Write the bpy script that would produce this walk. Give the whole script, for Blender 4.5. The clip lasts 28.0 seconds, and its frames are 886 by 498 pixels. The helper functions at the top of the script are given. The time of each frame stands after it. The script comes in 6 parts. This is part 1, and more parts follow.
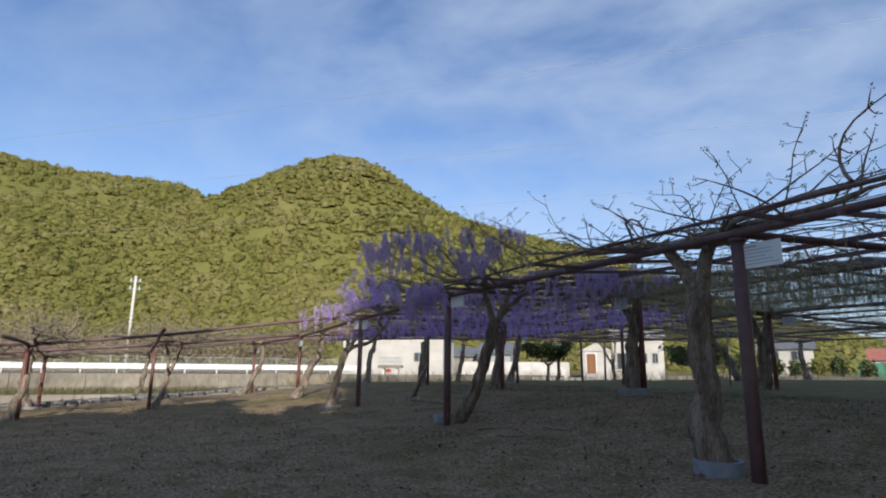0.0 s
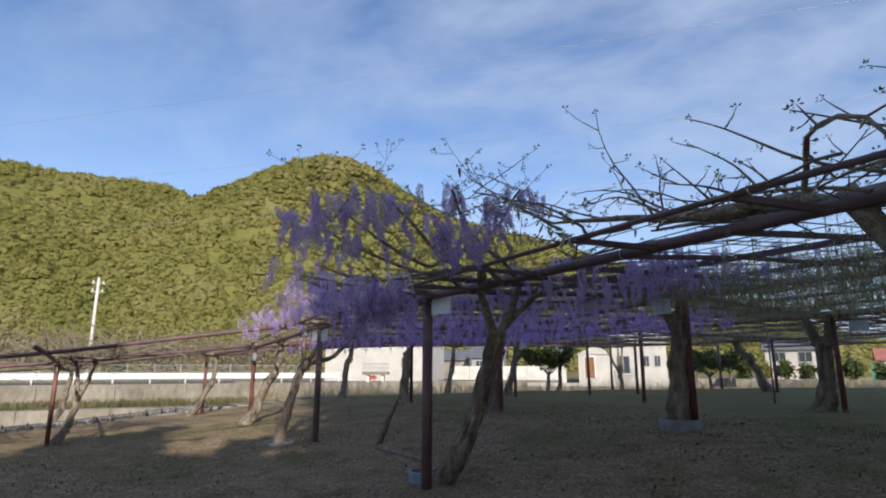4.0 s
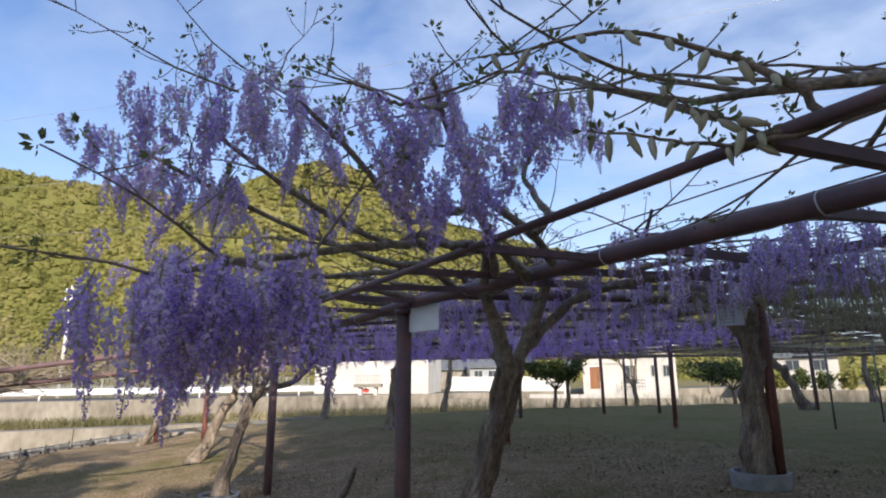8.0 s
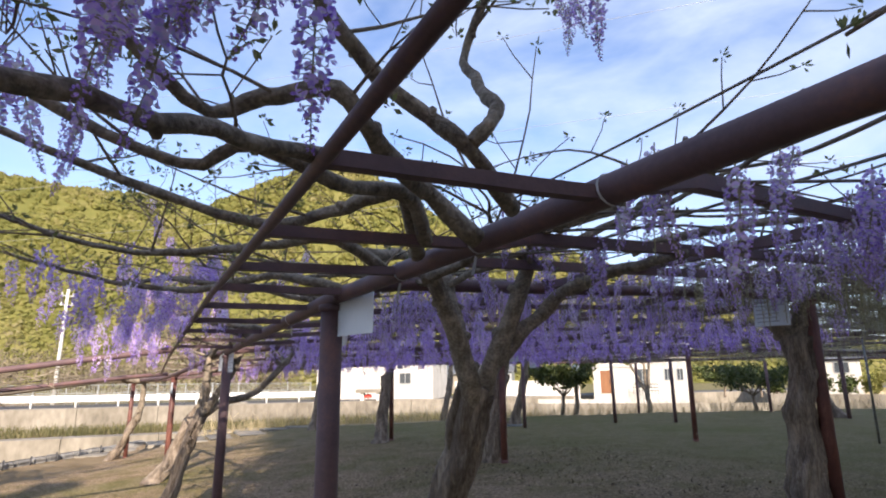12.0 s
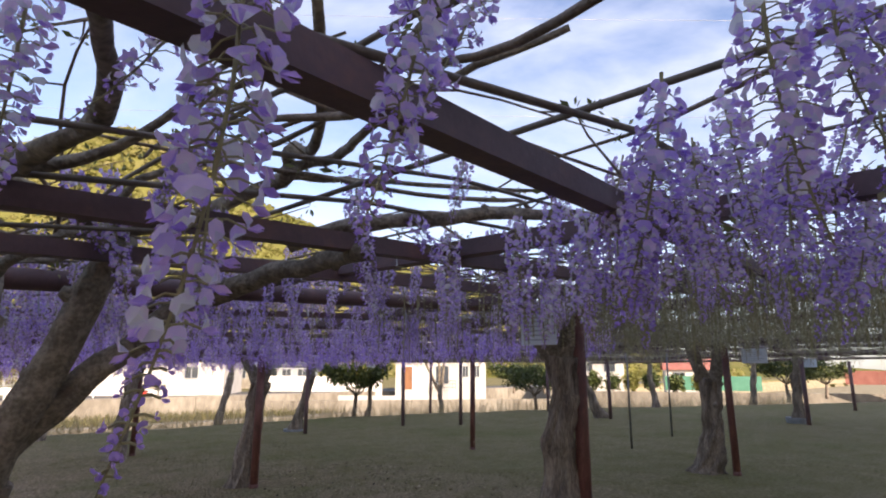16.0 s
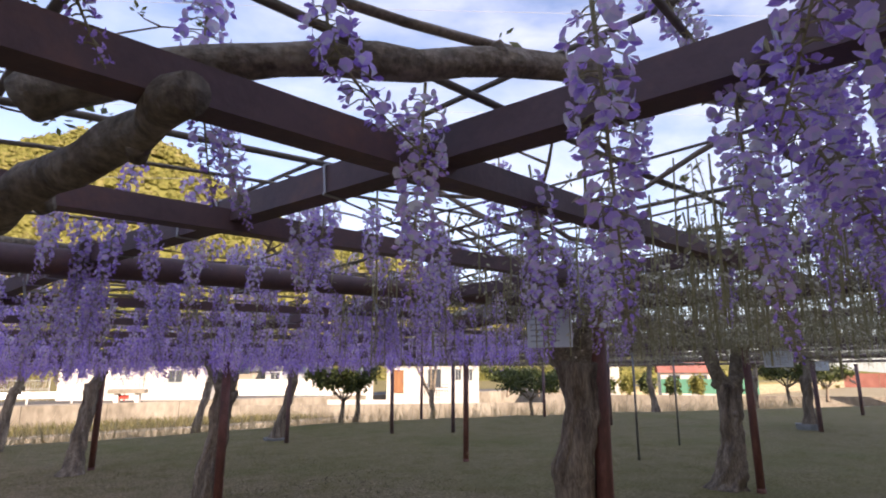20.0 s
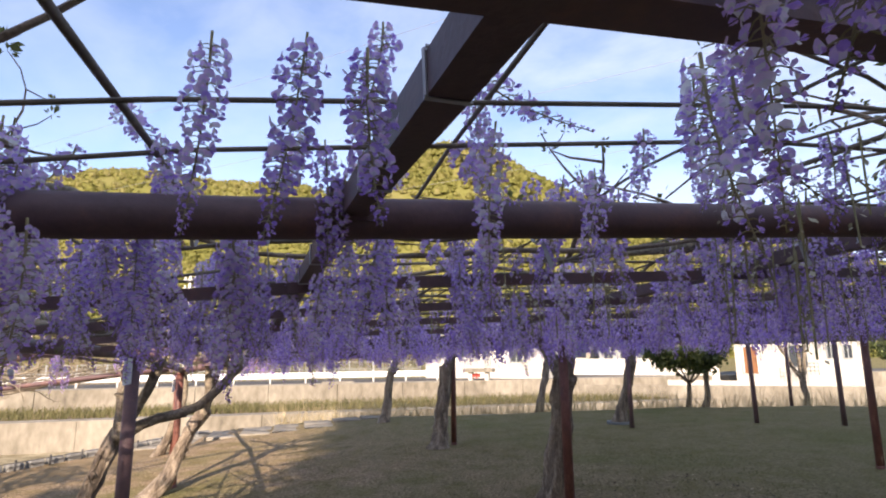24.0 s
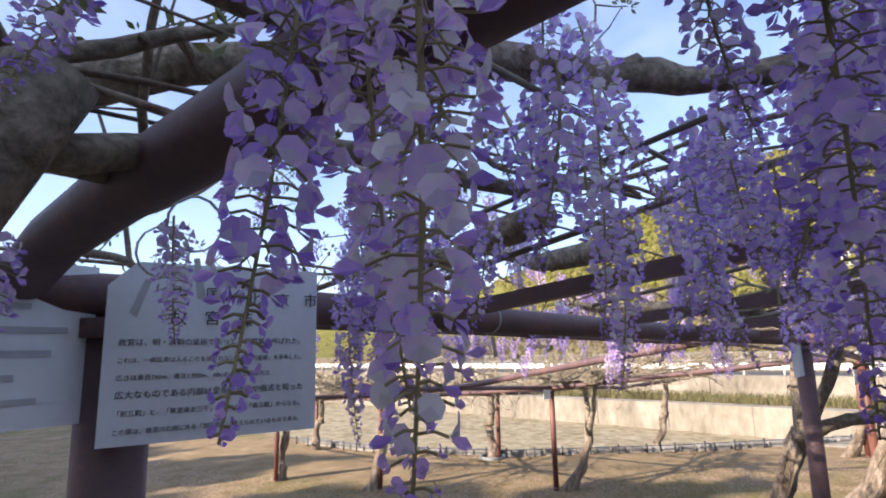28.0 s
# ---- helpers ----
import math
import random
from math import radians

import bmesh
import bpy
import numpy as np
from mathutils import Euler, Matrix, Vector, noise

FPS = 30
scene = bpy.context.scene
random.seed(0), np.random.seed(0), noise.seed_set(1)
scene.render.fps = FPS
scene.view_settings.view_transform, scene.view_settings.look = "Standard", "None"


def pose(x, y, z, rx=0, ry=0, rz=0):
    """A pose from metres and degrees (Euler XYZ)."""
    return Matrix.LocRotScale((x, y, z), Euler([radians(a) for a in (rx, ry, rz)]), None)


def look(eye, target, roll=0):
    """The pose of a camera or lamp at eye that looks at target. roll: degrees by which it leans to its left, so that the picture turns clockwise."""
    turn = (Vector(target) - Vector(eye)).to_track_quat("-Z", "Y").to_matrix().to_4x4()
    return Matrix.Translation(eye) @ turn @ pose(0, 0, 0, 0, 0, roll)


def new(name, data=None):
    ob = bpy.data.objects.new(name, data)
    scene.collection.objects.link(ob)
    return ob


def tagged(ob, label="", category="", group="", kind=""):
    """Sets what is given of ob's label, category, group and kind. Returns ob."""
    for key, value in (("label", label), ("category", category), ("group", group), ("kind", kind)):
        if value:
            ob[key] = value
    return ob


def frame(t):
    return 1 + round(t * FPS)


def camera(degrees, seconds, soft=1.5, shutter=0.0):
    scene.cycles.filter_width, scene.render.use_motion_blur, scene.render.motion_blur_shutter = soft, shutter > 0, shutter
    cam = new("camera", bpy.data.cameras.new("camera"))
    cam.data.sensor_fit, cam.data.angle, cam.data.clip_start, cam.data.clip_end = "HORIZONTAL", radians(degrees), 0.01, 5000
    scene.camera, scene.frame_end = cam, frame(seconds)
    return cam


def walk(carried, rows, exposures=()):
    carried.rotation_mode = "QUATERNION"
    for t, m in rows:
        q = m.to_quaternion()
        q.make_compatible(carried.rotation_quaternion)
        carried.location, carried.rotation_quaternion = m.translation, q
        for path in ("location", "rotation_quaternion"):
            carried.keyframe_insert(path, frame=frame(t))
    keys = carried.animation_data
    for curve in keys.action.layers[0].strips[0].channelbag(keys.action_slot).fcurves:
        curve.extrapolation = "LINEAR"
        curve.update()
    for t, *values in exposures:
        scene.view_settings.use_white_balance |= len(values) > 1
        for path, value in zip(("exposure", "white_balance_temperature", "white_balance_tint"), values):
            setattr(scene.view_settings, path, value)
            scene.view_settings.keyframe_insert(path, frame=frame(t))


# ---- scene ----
cam = camera(75.8, 28.0, soft=2.0)
PATH = [
    (0, (2.903, -0.7552, 0.5272), (2.42, 0.7352, 0.8552), 0.6),
    (0.5, (2.796, -0.4216, 0.5736), (2.309, 1.064, 0.9128), 0.8),
    (1, (2.703, -0.0776, 0.632), (2.214, 1.408, 0.972), 0.7),
    (1.5, (2.628, 0.2512, 0.6768), (2.138, 1.736, 1.015), 0.5),
    (2, (2.534, 0.6376, 0.7328), (2.049, 2.125, 1.069), 0.5),
    (2.5, (2.454, 0.9768, 0.7744), (1.977, 2.466, 1.111), 0.5),
    (3, (2.386, 1.302, 0.812), (1.911, 2.792, 1.147), 0.3),
    (3.5, (2.301, 1.637, 0.8624), (1.833, 3.13, 1.196), 0.2),
    (5.5, (1.831, 2.954, 0.9664), (1.398, 4.462, 1.277), -0.2),
    (6, (1.781, 3.246, 1.014), (1.35, 4.756, 1.322), -0.1),
    (6.5, (1.701, 3.505, 1.044), (1.274, 5.014, 1.355), -0.1),
    (7, (1.67, 3.746, 1.063), (1.243, 5.256, 1.375), -0.0),
    (7.5, (1.654, 3.95, 1.137), (1.226, 5.458, 1.453), -0.1),
    (8, (1.626, 4.122, 1.169), (1.176, 5.617, 1.518), -0.3),
    (8.5, (1.565, 4.253, 1.175), (1.084, 5.734, 1.541), -0.1),
    (9, (1.521, 4.392, 1.172), (1.026, 5.867, 1.547), -0.1),
    (9.5, (1.506, 4.562, 1.179), (1.01, 6.035, 1.554), -0.2),
    (10, (1.554, 4.754, 1.223), (1.038, 6.222, 1.597), -0.5),
    (10.5, (1.605, 4.826, 1.23), (1.062, 6.284, 1.605), -0.3),
    (11, (1.587, 4.958, 1.246), (1.042, 6.415, 1.62), -0.2),
    (11.5, (1.606, 5.153, 1.262), (1.062, 6.614, 1.623), 0.1),
    (12, (1.618, 5.351, 1.258), (1.143, 6.837, 1.616), -0.5),
    (12.5, (1.714, 5.562, 1.314), (1.342, 7.081, 1.656), -0.4),
    (13, (1.772, 5.752, 1.351), (1.474, 7.289, 1.683), -0.1),
    (13.5, (1.802, 5.918, 1.386), (1.594, 7.47, 1.716), -0.3),
    (15.5, (2.06, 6.439, 1.467), (2.042, 8.004, 1.799), 0.0),
    (16, (2.045, 6.545, 1.486), (2.059, 8.109, 1.822), 0.2),
    (16.5, (2.058, 6.626, 1.482), (2.101, 8.186, 1.834), 0.2),
    (17, (2.077, 6.778, 1.473), (2.14, 8.338, 1.824), 0.1),
    (17.5, (2.119, 6.898, 1.505), (2.185, 8.458, 1.854), 0.1),
    (18, (2.139, 6.986, 1.513), (2.202, 8.545, 1.864), 0.1),
    (18.5, (2.142, 7.097, 1.495), (2.196, 8.657, 1.846), 0.3),
    (19, (2.09, 7.23, 1.51), (2.134, 8.79, 1.858), 0.3),
    (19.5, (2.074, 7.31, 1.532), (2.114, 8.872, 1.878), 0.1),
    (20, (2.088, 7.41, 1.524), (2.122, 8.972, 1.867), 0.1),
    (20.5, (2.122, 7.541, 1.539), (2.132, 9.104, 1.878), 0.1),
    (22.5, (1.95, 7.917, 1.567), (1.666, 9.463, 1.866), 0.0),
    (23, (1.899, 8.042, 1.559), (1.455, 9.55, 1.85), -0.2),
    (23.5, (1.848, 8.104, 1.578), (1.21, 9.542, 1.866), -0.5),
    (24, (1.812, 8.179, 1.574), (1.012, 9.534, 1.864), -0.6),
    (24.5, (1.754, 8.259, 1.558), (0.8224, 9.528, 1.844), -0.8),
    (25, (1.642, 8.302, 1.574), (0.5664, 9.451, 1.853), -0.9),
    (25.5, (1.566, 8.394, 1.568), (0.3424, 9.387, 1.846), -1.0),
    (26, (1.431, 8.403, 1.578), (0.0568, 9.176, 1.853), -1.1),
    (26.5, (1.351, 8.472, 1.579), (-0.1432, 8.971, 1.858), -1.2),
    (27, (1.262, 8.494, 1.57), (-0.2824, 8.801, 1.852), -1.2),
    (27.5, (1.174, 8.511, 1.575), (-0.3952, 8.657, 1.856), -0.9),
    (28, (1.139, 8.545, 1.574), (-0.4352, 8.547, 1.858), -1.3),
]
walk(cam, [(t, look(e, g, r)) for t, e, g, r in PATH],
     exposures=[(0, 0.5, 6550, 11), (6, 0.7, 6700, 13), (8, 0.95, 6800, 14), (10, 1.12, 6900, 16), (13, 1.4, 7300, 18), (18, 1.46, 8000, 24), (20, 1.52, 8000, 25), (24, 1.42, 7700, 20), (26, 1.48, 7150, 18), (28, 1.58, 7200, 19)])

# ---- world, sun ----
SUN_AZ = radians(150)      # clockwise from +y: where the sun stands
SUN_EL = radians(27)
world = bpy.data.worlds.new("sky")
scene.world = world
world.use_nodes = True
wn, wl = world.node_tree.nodes, world.node_tree.links
wn.clear()
w_out = wn.new("ShaderNodeOutputWorld")
w_bg = wn.new("ShaderNodeBackground")
w_sky = wn.new("ShaderNodeTexSky")
w_sky.sky_type = "NISHITA"
w_sky.sun_disc = False
w_sky.sun_elevation, w_sky.sun_rotation = SUN_EL, SUN_AZ
w_sky.air_density, w_sky.dust_density, w_sky.ozone_density = 1.0, 0.9, 2.5
w_tc = wn.new("ShaderNodeTexCoord")
w_map = wn.new("ShaderNodeMapping")
w_map.inputs["Rotation"].default_value = (0.25, 0.35, 0.5)
w_map.inputs["Scale"].default_value = (1.3, 2.4, 3.4)
w_n1 = wn.new("ShaderNodeTexNoise")
w_n1.inputs["Scale"].default_value, w_n1.inputs["Detail"].default_value = 3.4, 9.0
w_n1.inputs["Roughness"].default_value, w_n1.inputs["Distortion"].default_value = 0.55, 0.25
w_ramp = wn.new("ShaderNodeValToRGB")
w_ramp.color_ramp.elements[0].position, w_ramp.color_ramp.elements[1].position = 0.3, 0.82
w_ramp.color_ramp.elements[1].color = (0.85, 0.85, 0.85, 1)
w_mix = wn.new("ShaderNodeMixRGB")
w_mix.inputs["Color2"].default_value = (3.4, 4.2, 5.5, 1)
wl.new(w_tc.outputs["Generated"], w_map.inputs["Vector"])
wl.new(w_map.outputs["Vector"], w_n1.inputs["Vector"])
wl.new(w_n1.outputs["Fac"], w_ramp.inputs["Fac"])
# the cloud thins out towards -x
w_sep = wn.new("ShaderNodeSeparateXYZ")
w_rng = wn.new("ShaderNodeMapRange")
w_rng.inputs["From Min"].default_value, w_rng.inputs["From Max"].default_value, w_rng.inputs["To Min"].default_value = -0.9, 0.1, 0.3
w_thin = wn.new("ShaderNodeMath")
w_thin.operation = "MULTIPLY"
wl.new(w_tc.outputs["Generated"], w_sep.inputs[0])
wl.new(w_sep.outputs["X"], w_rng.inputs["Value"])
wl.new(w_ramp.outputs["Color"], w_thin.inputs[0])
wl.new(w_rng.outputs["Result"], w_thin.inputs[1])
wl.new(w_thin.outputs[0], w_mix.inputs["Fac"])
w_tint = wn.new("ShaderNodeMixRGB")
w_tint.blend_type, w_tint.inputs["Fac"].default_value, w_tint.inputs["Color2"].default_value = "MULTIPLY", 1.0, (0.93, 1.0, 1.13, 1)
wl.new(w_sky.outputs["Color"], w_tint.inputs["Color1"])
wl.new(w_tint.outputs["Color"], w_mix.inputs["Color1"])
wl.new(w_mix.outputs["Color"], w_bg.inputs["Color"])
w_bg.inputs["Strength"].default_value = 0.11
wl.new(w_bg.outputs["Background"], w_out.inputs["Surface"])

sun_data = bpy.data.lights.new("sun", "SUN")
sun_data.energy, sun_data.angle, sun_data.color = 3.9, radians(0.6), (1.0, 0.93, 0.82)
sun_dir = Vector((math.sin(SUN_AZ) * math.cos(SUN_EL), math.cos(SUN_AZ) * math.cos(SUN_EL), math.sin(SUN_EL)))
sun = new("sun", sun_data)
sun.matrix_world = look(sun_dir * 50, (0, 0, 0))

# ---- materials ----
def ramp_node(nt, stops):
    r = nt.nodes.new("ShaderNodeValToRGB")
    el = r.color_ramp.elements
    while len(el) < len(stops):
        el.new(0.5)
    for e, (pos, col) in zip(el, stops):
        e.position, e.color = pos, (*col, 1)
    return r


def material(name, stops, scale=6.0, detail=6.0, rough=0.8, metal=0.0, bump=0.3, bump_scale=40.0, stretch=(1, 1, 1),
             fine=0.35, fine_scale=60.0, per_object=0.0, per_island=0.0, translucent=0.0, distance=0.01, coords="Object", spec=0.5):
    """Noise at two scales through a colour ramp, with bump; optional change by object or by island, and light passing through."""
    m = bpy.data.materials.new(name)
    m.use_nodes = True
    nt = m.node_tree
    nd, lk = nt.nodes, nt.links
    b = nd["Principled BSDF"]
    b.inputs["Roughness"].default_value, b.inputs["Metallic"].default_value = rough, metal
    b.inputs["Specular IOR Level"].default_value = spec
    tc, mp = nd.new("ShaderNodeTexCoord"), nd.new("ShaderNodeMapping")
    mp.inputs["Scale"].default_value = stretch
    lk.new(tc.outputs[coords], mp.inputs["Vector"])
    n1, n2 = nd.new("ShaderNodeTexNoise"), nd.new("ShaderNodeTexNoise")
    n1.inputs["Scale"].default_value, n1.inputs["Detail"].default_value = scale, detail
    n1.inputs["Roughness"].default_value = 0.6
    n2.inputs["Scale"].default_value, n2.inputs["Detail"].default_value = fine_scale, 4.0
    for n in (n1, n2):
        lk.new(mp.outputs["Vector"], n.inputs["Vector"])
    mix = nd.new("ShaderNodeMath")
    mix.operation = "MULTIPLY_ADD"
    mix.inputs[1].default_value = fine
    lk.new(n2.outputs["Fac"], mix.inputs[0])
    sub = nd.new("ShaderNodeMath")
    sub.operation = "MULTIPLY_ADD"
    sub.inputs[1].default_value, sub.inputs[2].default_value = 1.0 - fine * 0.3, -fine * 0.35
    lk.new(n1.outputs["Fac"], sub.inputs[0])
    lk.new(sub.outputs[0], mix.inputs[2])
    fac = mix.outputs[0]
    for amount, node, out in ((per_object, "ShaderNodeObjectInfo", "Random"), (per_island, "ShaderNodeNewGeometry", "Random Per Island")):
        if amount:
            src, add = nd.new(node), nd.new("ShaderNodeMath")
            add.operation = "MULTIPLY_ADD"
            add.inputs[1].default_value = amount
            lk.new(src.outputs[out], add.inputs[0])
            off = nd.new("ShaderNodeMath")
            off.operation = "SUBTRACT"
            off.inputs[1].default_value = amount / 2
            lk.new(fac, off.inputs[0])
            lk.new(off.outputs[0], add.inputs[2])
            fac = add.outputs[0]
    r = ramp_node(nt, stops)
    lk.new(fac, r.inputs["Fac"])
    lk.new(r.outputs["Color"], b.inputs["Base Color"])
    if bump:
        n3, bp = nd.new("ShaderNodeTexNoise"), nd.new("ShaderNodeBump")
        n3.inputs["Scale"].default_value, n3.inputs["Detail"].default_value = bump_scale, 5.0
        bp.inputs["Strength"].default_value, bp.inputs["Distance"].default_value = bump, distance
        lk.new(mp.outputs["Vector"], n3.inputs["Vector"])
        lk.new(n3.outputs["Fac"], bp.inputs["Height"])
        lk.new(bp.outputs["Normal"], b.inputs["Normal"])
    if translucent:
        tr, ms = nd.new("ShaderNodeBsdfTranslucent"), nd.new("ShaderNodeMixShader")
        ms.inputs["Fac"].default_value = translucent
        lk.new(r.outputs["Color"], tr.inputs["Color"])
        lk.new(b.outputs[0], ms.inputs[1])
        lk.new(tr.outputs[0], ms.inputs[2])
        lk.new(ms.outputs[0], nd["Material Output"].inputs["Surface"])
    return m


M_STEEL = material("brown_painted_steel", [(0.25, (0.0898, 0.0602, 0.0661)), (0.55, (0.142, 0.0874, 0.0911)), (0.75, (0.209, 0.109, 0.0938)), (0.9, (0.284, 0.151, 0.118))],
                   scale=5, rough=0.55, bump=0.25, bump_scale=90, distance=0.003, per_object=0.08, spec=0.3)
M_REDPOST = material("red_oxide_steel", [(0.25, (0.0585, 0.0234, 0.0182)), (0.5, (0.13, 0.0442, 0.0338)), (0.68, (0.208, 0.0845, 0.0624)), (0.78, (0.52, 0.429, 0.364))],
                     scale=7, rough=0.55, bump=0.3, bump_scale=80, distance=0.003, stretch=(1, 1, 0.35))
M_GREYPOST = material("galvanised_pipe", [(0.3, (0.1, 0.1, 0.1)), (0.7, (0.22, 0.22, 0.21))], scale=9, rough=0.45, metal=0.6, bump=0.1)
M_BARK = material("wisteria_bark", [(0.22, (0.042, 0.0316, 0.024)), (0.45, (0.143, 0.111, 0.084)), (0.62, (0.3, 0.244, 0.187)), (0.85, (0.466, 0.413, 0.33))],
                  scale=5, rough=0.9, bump=0.9, bump_scale=26, distance=0.02, stretch=(1.8, 1.8, 0.35), fine=0.5, fine_scale=45)
M_LIMB = material("wisteria_limb_bark", [(0.22, (0.0715, 0.055, 0.0396)), (0.45, (0.182, 0.149, 0.11)), (0.62, (0.308, 0.259, 0.198)), (0.85, (0.44, 0.38, 0.297))],
                  scale=16, rough=0.9, bump=1.0, bump_scale=38, distance=0.012, fine=0.6, fine_scale=75)
M_TWIG = material("vine_bark", [(0.25, (0.0776, 0.0575, 0.0435)), (0.5, (0.194, 0.147, 0.109)), (0.8, (0.389, 0.31, 0.233))],
                  scale=9, rough=0.88, bump=0.6, bump_scale=60, distance=0.006, fine=0.5, fine_scale=120)
M_WIRE = material("weathered_bamboo_rods", [(0.25, (0.081, 0.0675, 0.054)), (0.55, (0.176, 0.146, 0.115)), (0.85, (0.324, 0.277, 0.223))], scale=4, rough=0.8, bump=0.3, bump_scale=70, distance=0.004)
M_PALE = material("petal_pale", [(0.1, (0.496, 0.34, 0.814)), (0.4, (0.684, 0.517, 0.92)), (0.65, (0.872, 0.693, 0.92)), (0.9, (0.92, 0.92, 0.92))],
                  scale=30, rough=0.6, bump=0.15, bump_scale=300, distance=0.001, per_island=0.55, per_object=0.35, translucent=0.55, fine=0.2, spec=0.25)
M_DEEP = material("petal_deep", [(0.1, (0.306, 0.168, 0.678)), (0.5, (0.539, 0.351, 0.874)), (0.9, (0.844, 0.59, 0.92))],
                  scale=30, rough=0.55, bump=0.15, bump_scale=300, distance=0.001, per_island=0.5, per_object=0.3, translucent=0.4, fine=0.2, spec=0.25)
M_EYE = material("petal_base", [(0.2, (0.66, 0.6, 0.84)), (0.6, (0.8, 0.77, 0.88)), (0.9, (0.84, 0.84, 0.76))], scale=60, rough=0.6, bump=0, per_island=0.4, per_object=0.3, translucent=0.4, spec=0.25)
M_STEM = material("flower_stem", [(0.3, (0.22, 0.2, 0.09)), (0.7, (0.38, 0.33, 0.17))], scale=20, rough=0.7, bump=0, per_object=0.3)
M_PALETWIG = material("pale_bare_twigs", [(0.2, (0.12, 0.095, 0.065)), (0.5, (0.23, 0.19, 0.135)), (0.85, (0.35, 0.3, 0.22))], scale=6, rough=0.85, bump=0)
M_BUD = material("flower_bud", [(0.2, (0.33, 0.31, 0.19)), (0.5, (0.48, 0.45, 0.3)), (0.8, (0.56, 0.5, 0.4))], scale=20, rough=0.7, bump=0, per_island=0.5, translucent=0.2)
M_LEAF = material("young_leaf", [(0.15, (0.09, 0.1, 0.035)), (0.5, (0.17, 0.2, 0.065)), (0.8, (0.25, 0.25, 0.1))], scale=12, rough=0.6, bump=0, per_island=0.6, translucent=0.35)
M_TREELEAF = material("garden_leaf", [(0.15, (0.022, 0.035, 0.01)), (0.5, (0.06, 0.085, 0.02)), (0.85, (0.13, 0.155, 0.045))], scale=2, rough=0.6, bump=0, per_island=0.6, translucent=0.25)
M_HILL = material("spring_woodland", [(0.1, (0.156, 0.175, 0.0612)), (0.32, (0.222, 0.227, 0.0728)), (0.5, (0.273, 0.266, 0.0874)), (0.68, (0.318, 0.291, 0.124)), (0.9, (0.37, 0.315, 0.204))],
                  scale=0.035, detail=7, rough=0.95, bump=0.3, bump_scale=1.2, distance=0.3, fine=0.4, fine_scale=0.35, per_island=0.3, coords="Object", translucent=0.5, spec=0.05)
M_BRUSH = material("bare_brushwood", [(0.2, (0.07, 0.055, 0.035)), (0.5, (0.17, 0.14, 0.09)), (0.85, (0.28, 0.24, 0.15))], scale=0.6, rough=0.9, bump=0, per_island=0.6, translucent=0.1)
M_DRYGRASS = material("dry_reeds", [(0.2, (0.26, 0.2, 0.1)), (0.5, (0.44, 0.36, 0.21)), (0.85, (0.56, 0.48, 0.31))], scale=1, rough=0.9, bump=0, per_island=0.6, translucent=0.2)
M_BLADE = material("lawn_blade", [(0.15, (0.045, 0.05, 0.016)), (0.5, (0.11, 0.105, 0.04)), (0.85, (0.21, 0.18, 0.09))], scale=0.5, rough=0.85, bump=0, per_island=0.5, translucent=0.2)
M_CONC = material("weathered_concrete", [(0.25, (0.075, 0.066, 0.052)), (0.42, (0.175, 0.155, 0.122)), (0.56, (0.245, 0.22, 0.178)), (0.75, (0.35, 0.32, 0.265))],
                  scale=0.35, detail=8, rough=0.9, bump=0.4, bump_scale=8, distance=0.03, fine=0.45, fine_scale=3, stretch=(1, 1, 0.5))
M_PALECONC = material("pale_concrete", [(0.2, (0.4, 0.39, 0.36)), (0.6, (0.62, 0.6, 0.56)), (0.9, (0.74, 0.72, 0.68))], scale=1.2, rough=0.85, bump=0.2, bump_scale=15, distance=0.01)
M_WHITE = material("white_painted_metal", [(0.2, (0.62, 0.63, 0.63)), (0.6, (0.8, 0.81, 0.81))], scale=1.5, rough=0.4, bump=0.05)
M_PLASTER = material("white_plaster", [(0.15, (0.36, 0.345, 0.31)), (0.6, (0.52, 0.5, 0.46)), (0.9, (0.58, 0.56, 0.52))], scale=0.7, rough=0.85, bump=0.1, bump_scale=20)
M_SIGN = material("sign_panel", [(0.2, (0.66, 0.73, 0.78)), (0.6, (0.78, 0.84, 0.88))], scale=3, rough=0.35, bump=0.03)
M_INK = material("sign_ink", [(0.2, (0.03, 0.035, 0.04)), (0.8, (0.06, 0.065, 0.075))], scale=30, rough=0.6, bump=0)
M_INKPALE = material("faded_sign_ink", [(0.2, (0.36, 0.4, 0.43)), (0.8, (0.48, 0.52, 0.55))], scale=30, rough=0.6, bump=0)
M_LITTER = material("dead_leaf_litter", [(0.15, (0.03, 0.022, 0.014)), (0.45, (0.12, 0.08, 0.045)), (0.7, (0.26, 0.19, 0.11)), (0.9, (0.42, 0.34, 0.22))], scale=3, rough=0.9, bump=0, per_island=0.9)
M_ROOF = material("grey_roof", [(0.2, (0.06, 0.065, 0.07)), (0.7, (0.16, 0.17, 0.18))], scale=2, rough=0.6, bump=0.2)
M_REDROOF = material("red_roof", [(0.2, (0.24, 0.07, 0.05)), (0.7, (0.4, 0.16, 0.12))], scale=2, rough=0.7, bump=0.2)
M_DOOR = material("brown_door", [(0.2, (0.16, 0.06, 0.025)), (0.7, (0.27, 0.12, 0.05))], scale=3, rough=0.5, bump=0.1, stretch=(1, 1, 0.2))
M_RED = material("red_paint", [(0.3, (0.5, 0.03, 0.02)), (0.7, (0.65, 0.06, 0.04))], scale=4, rough=0.5, bump=0)
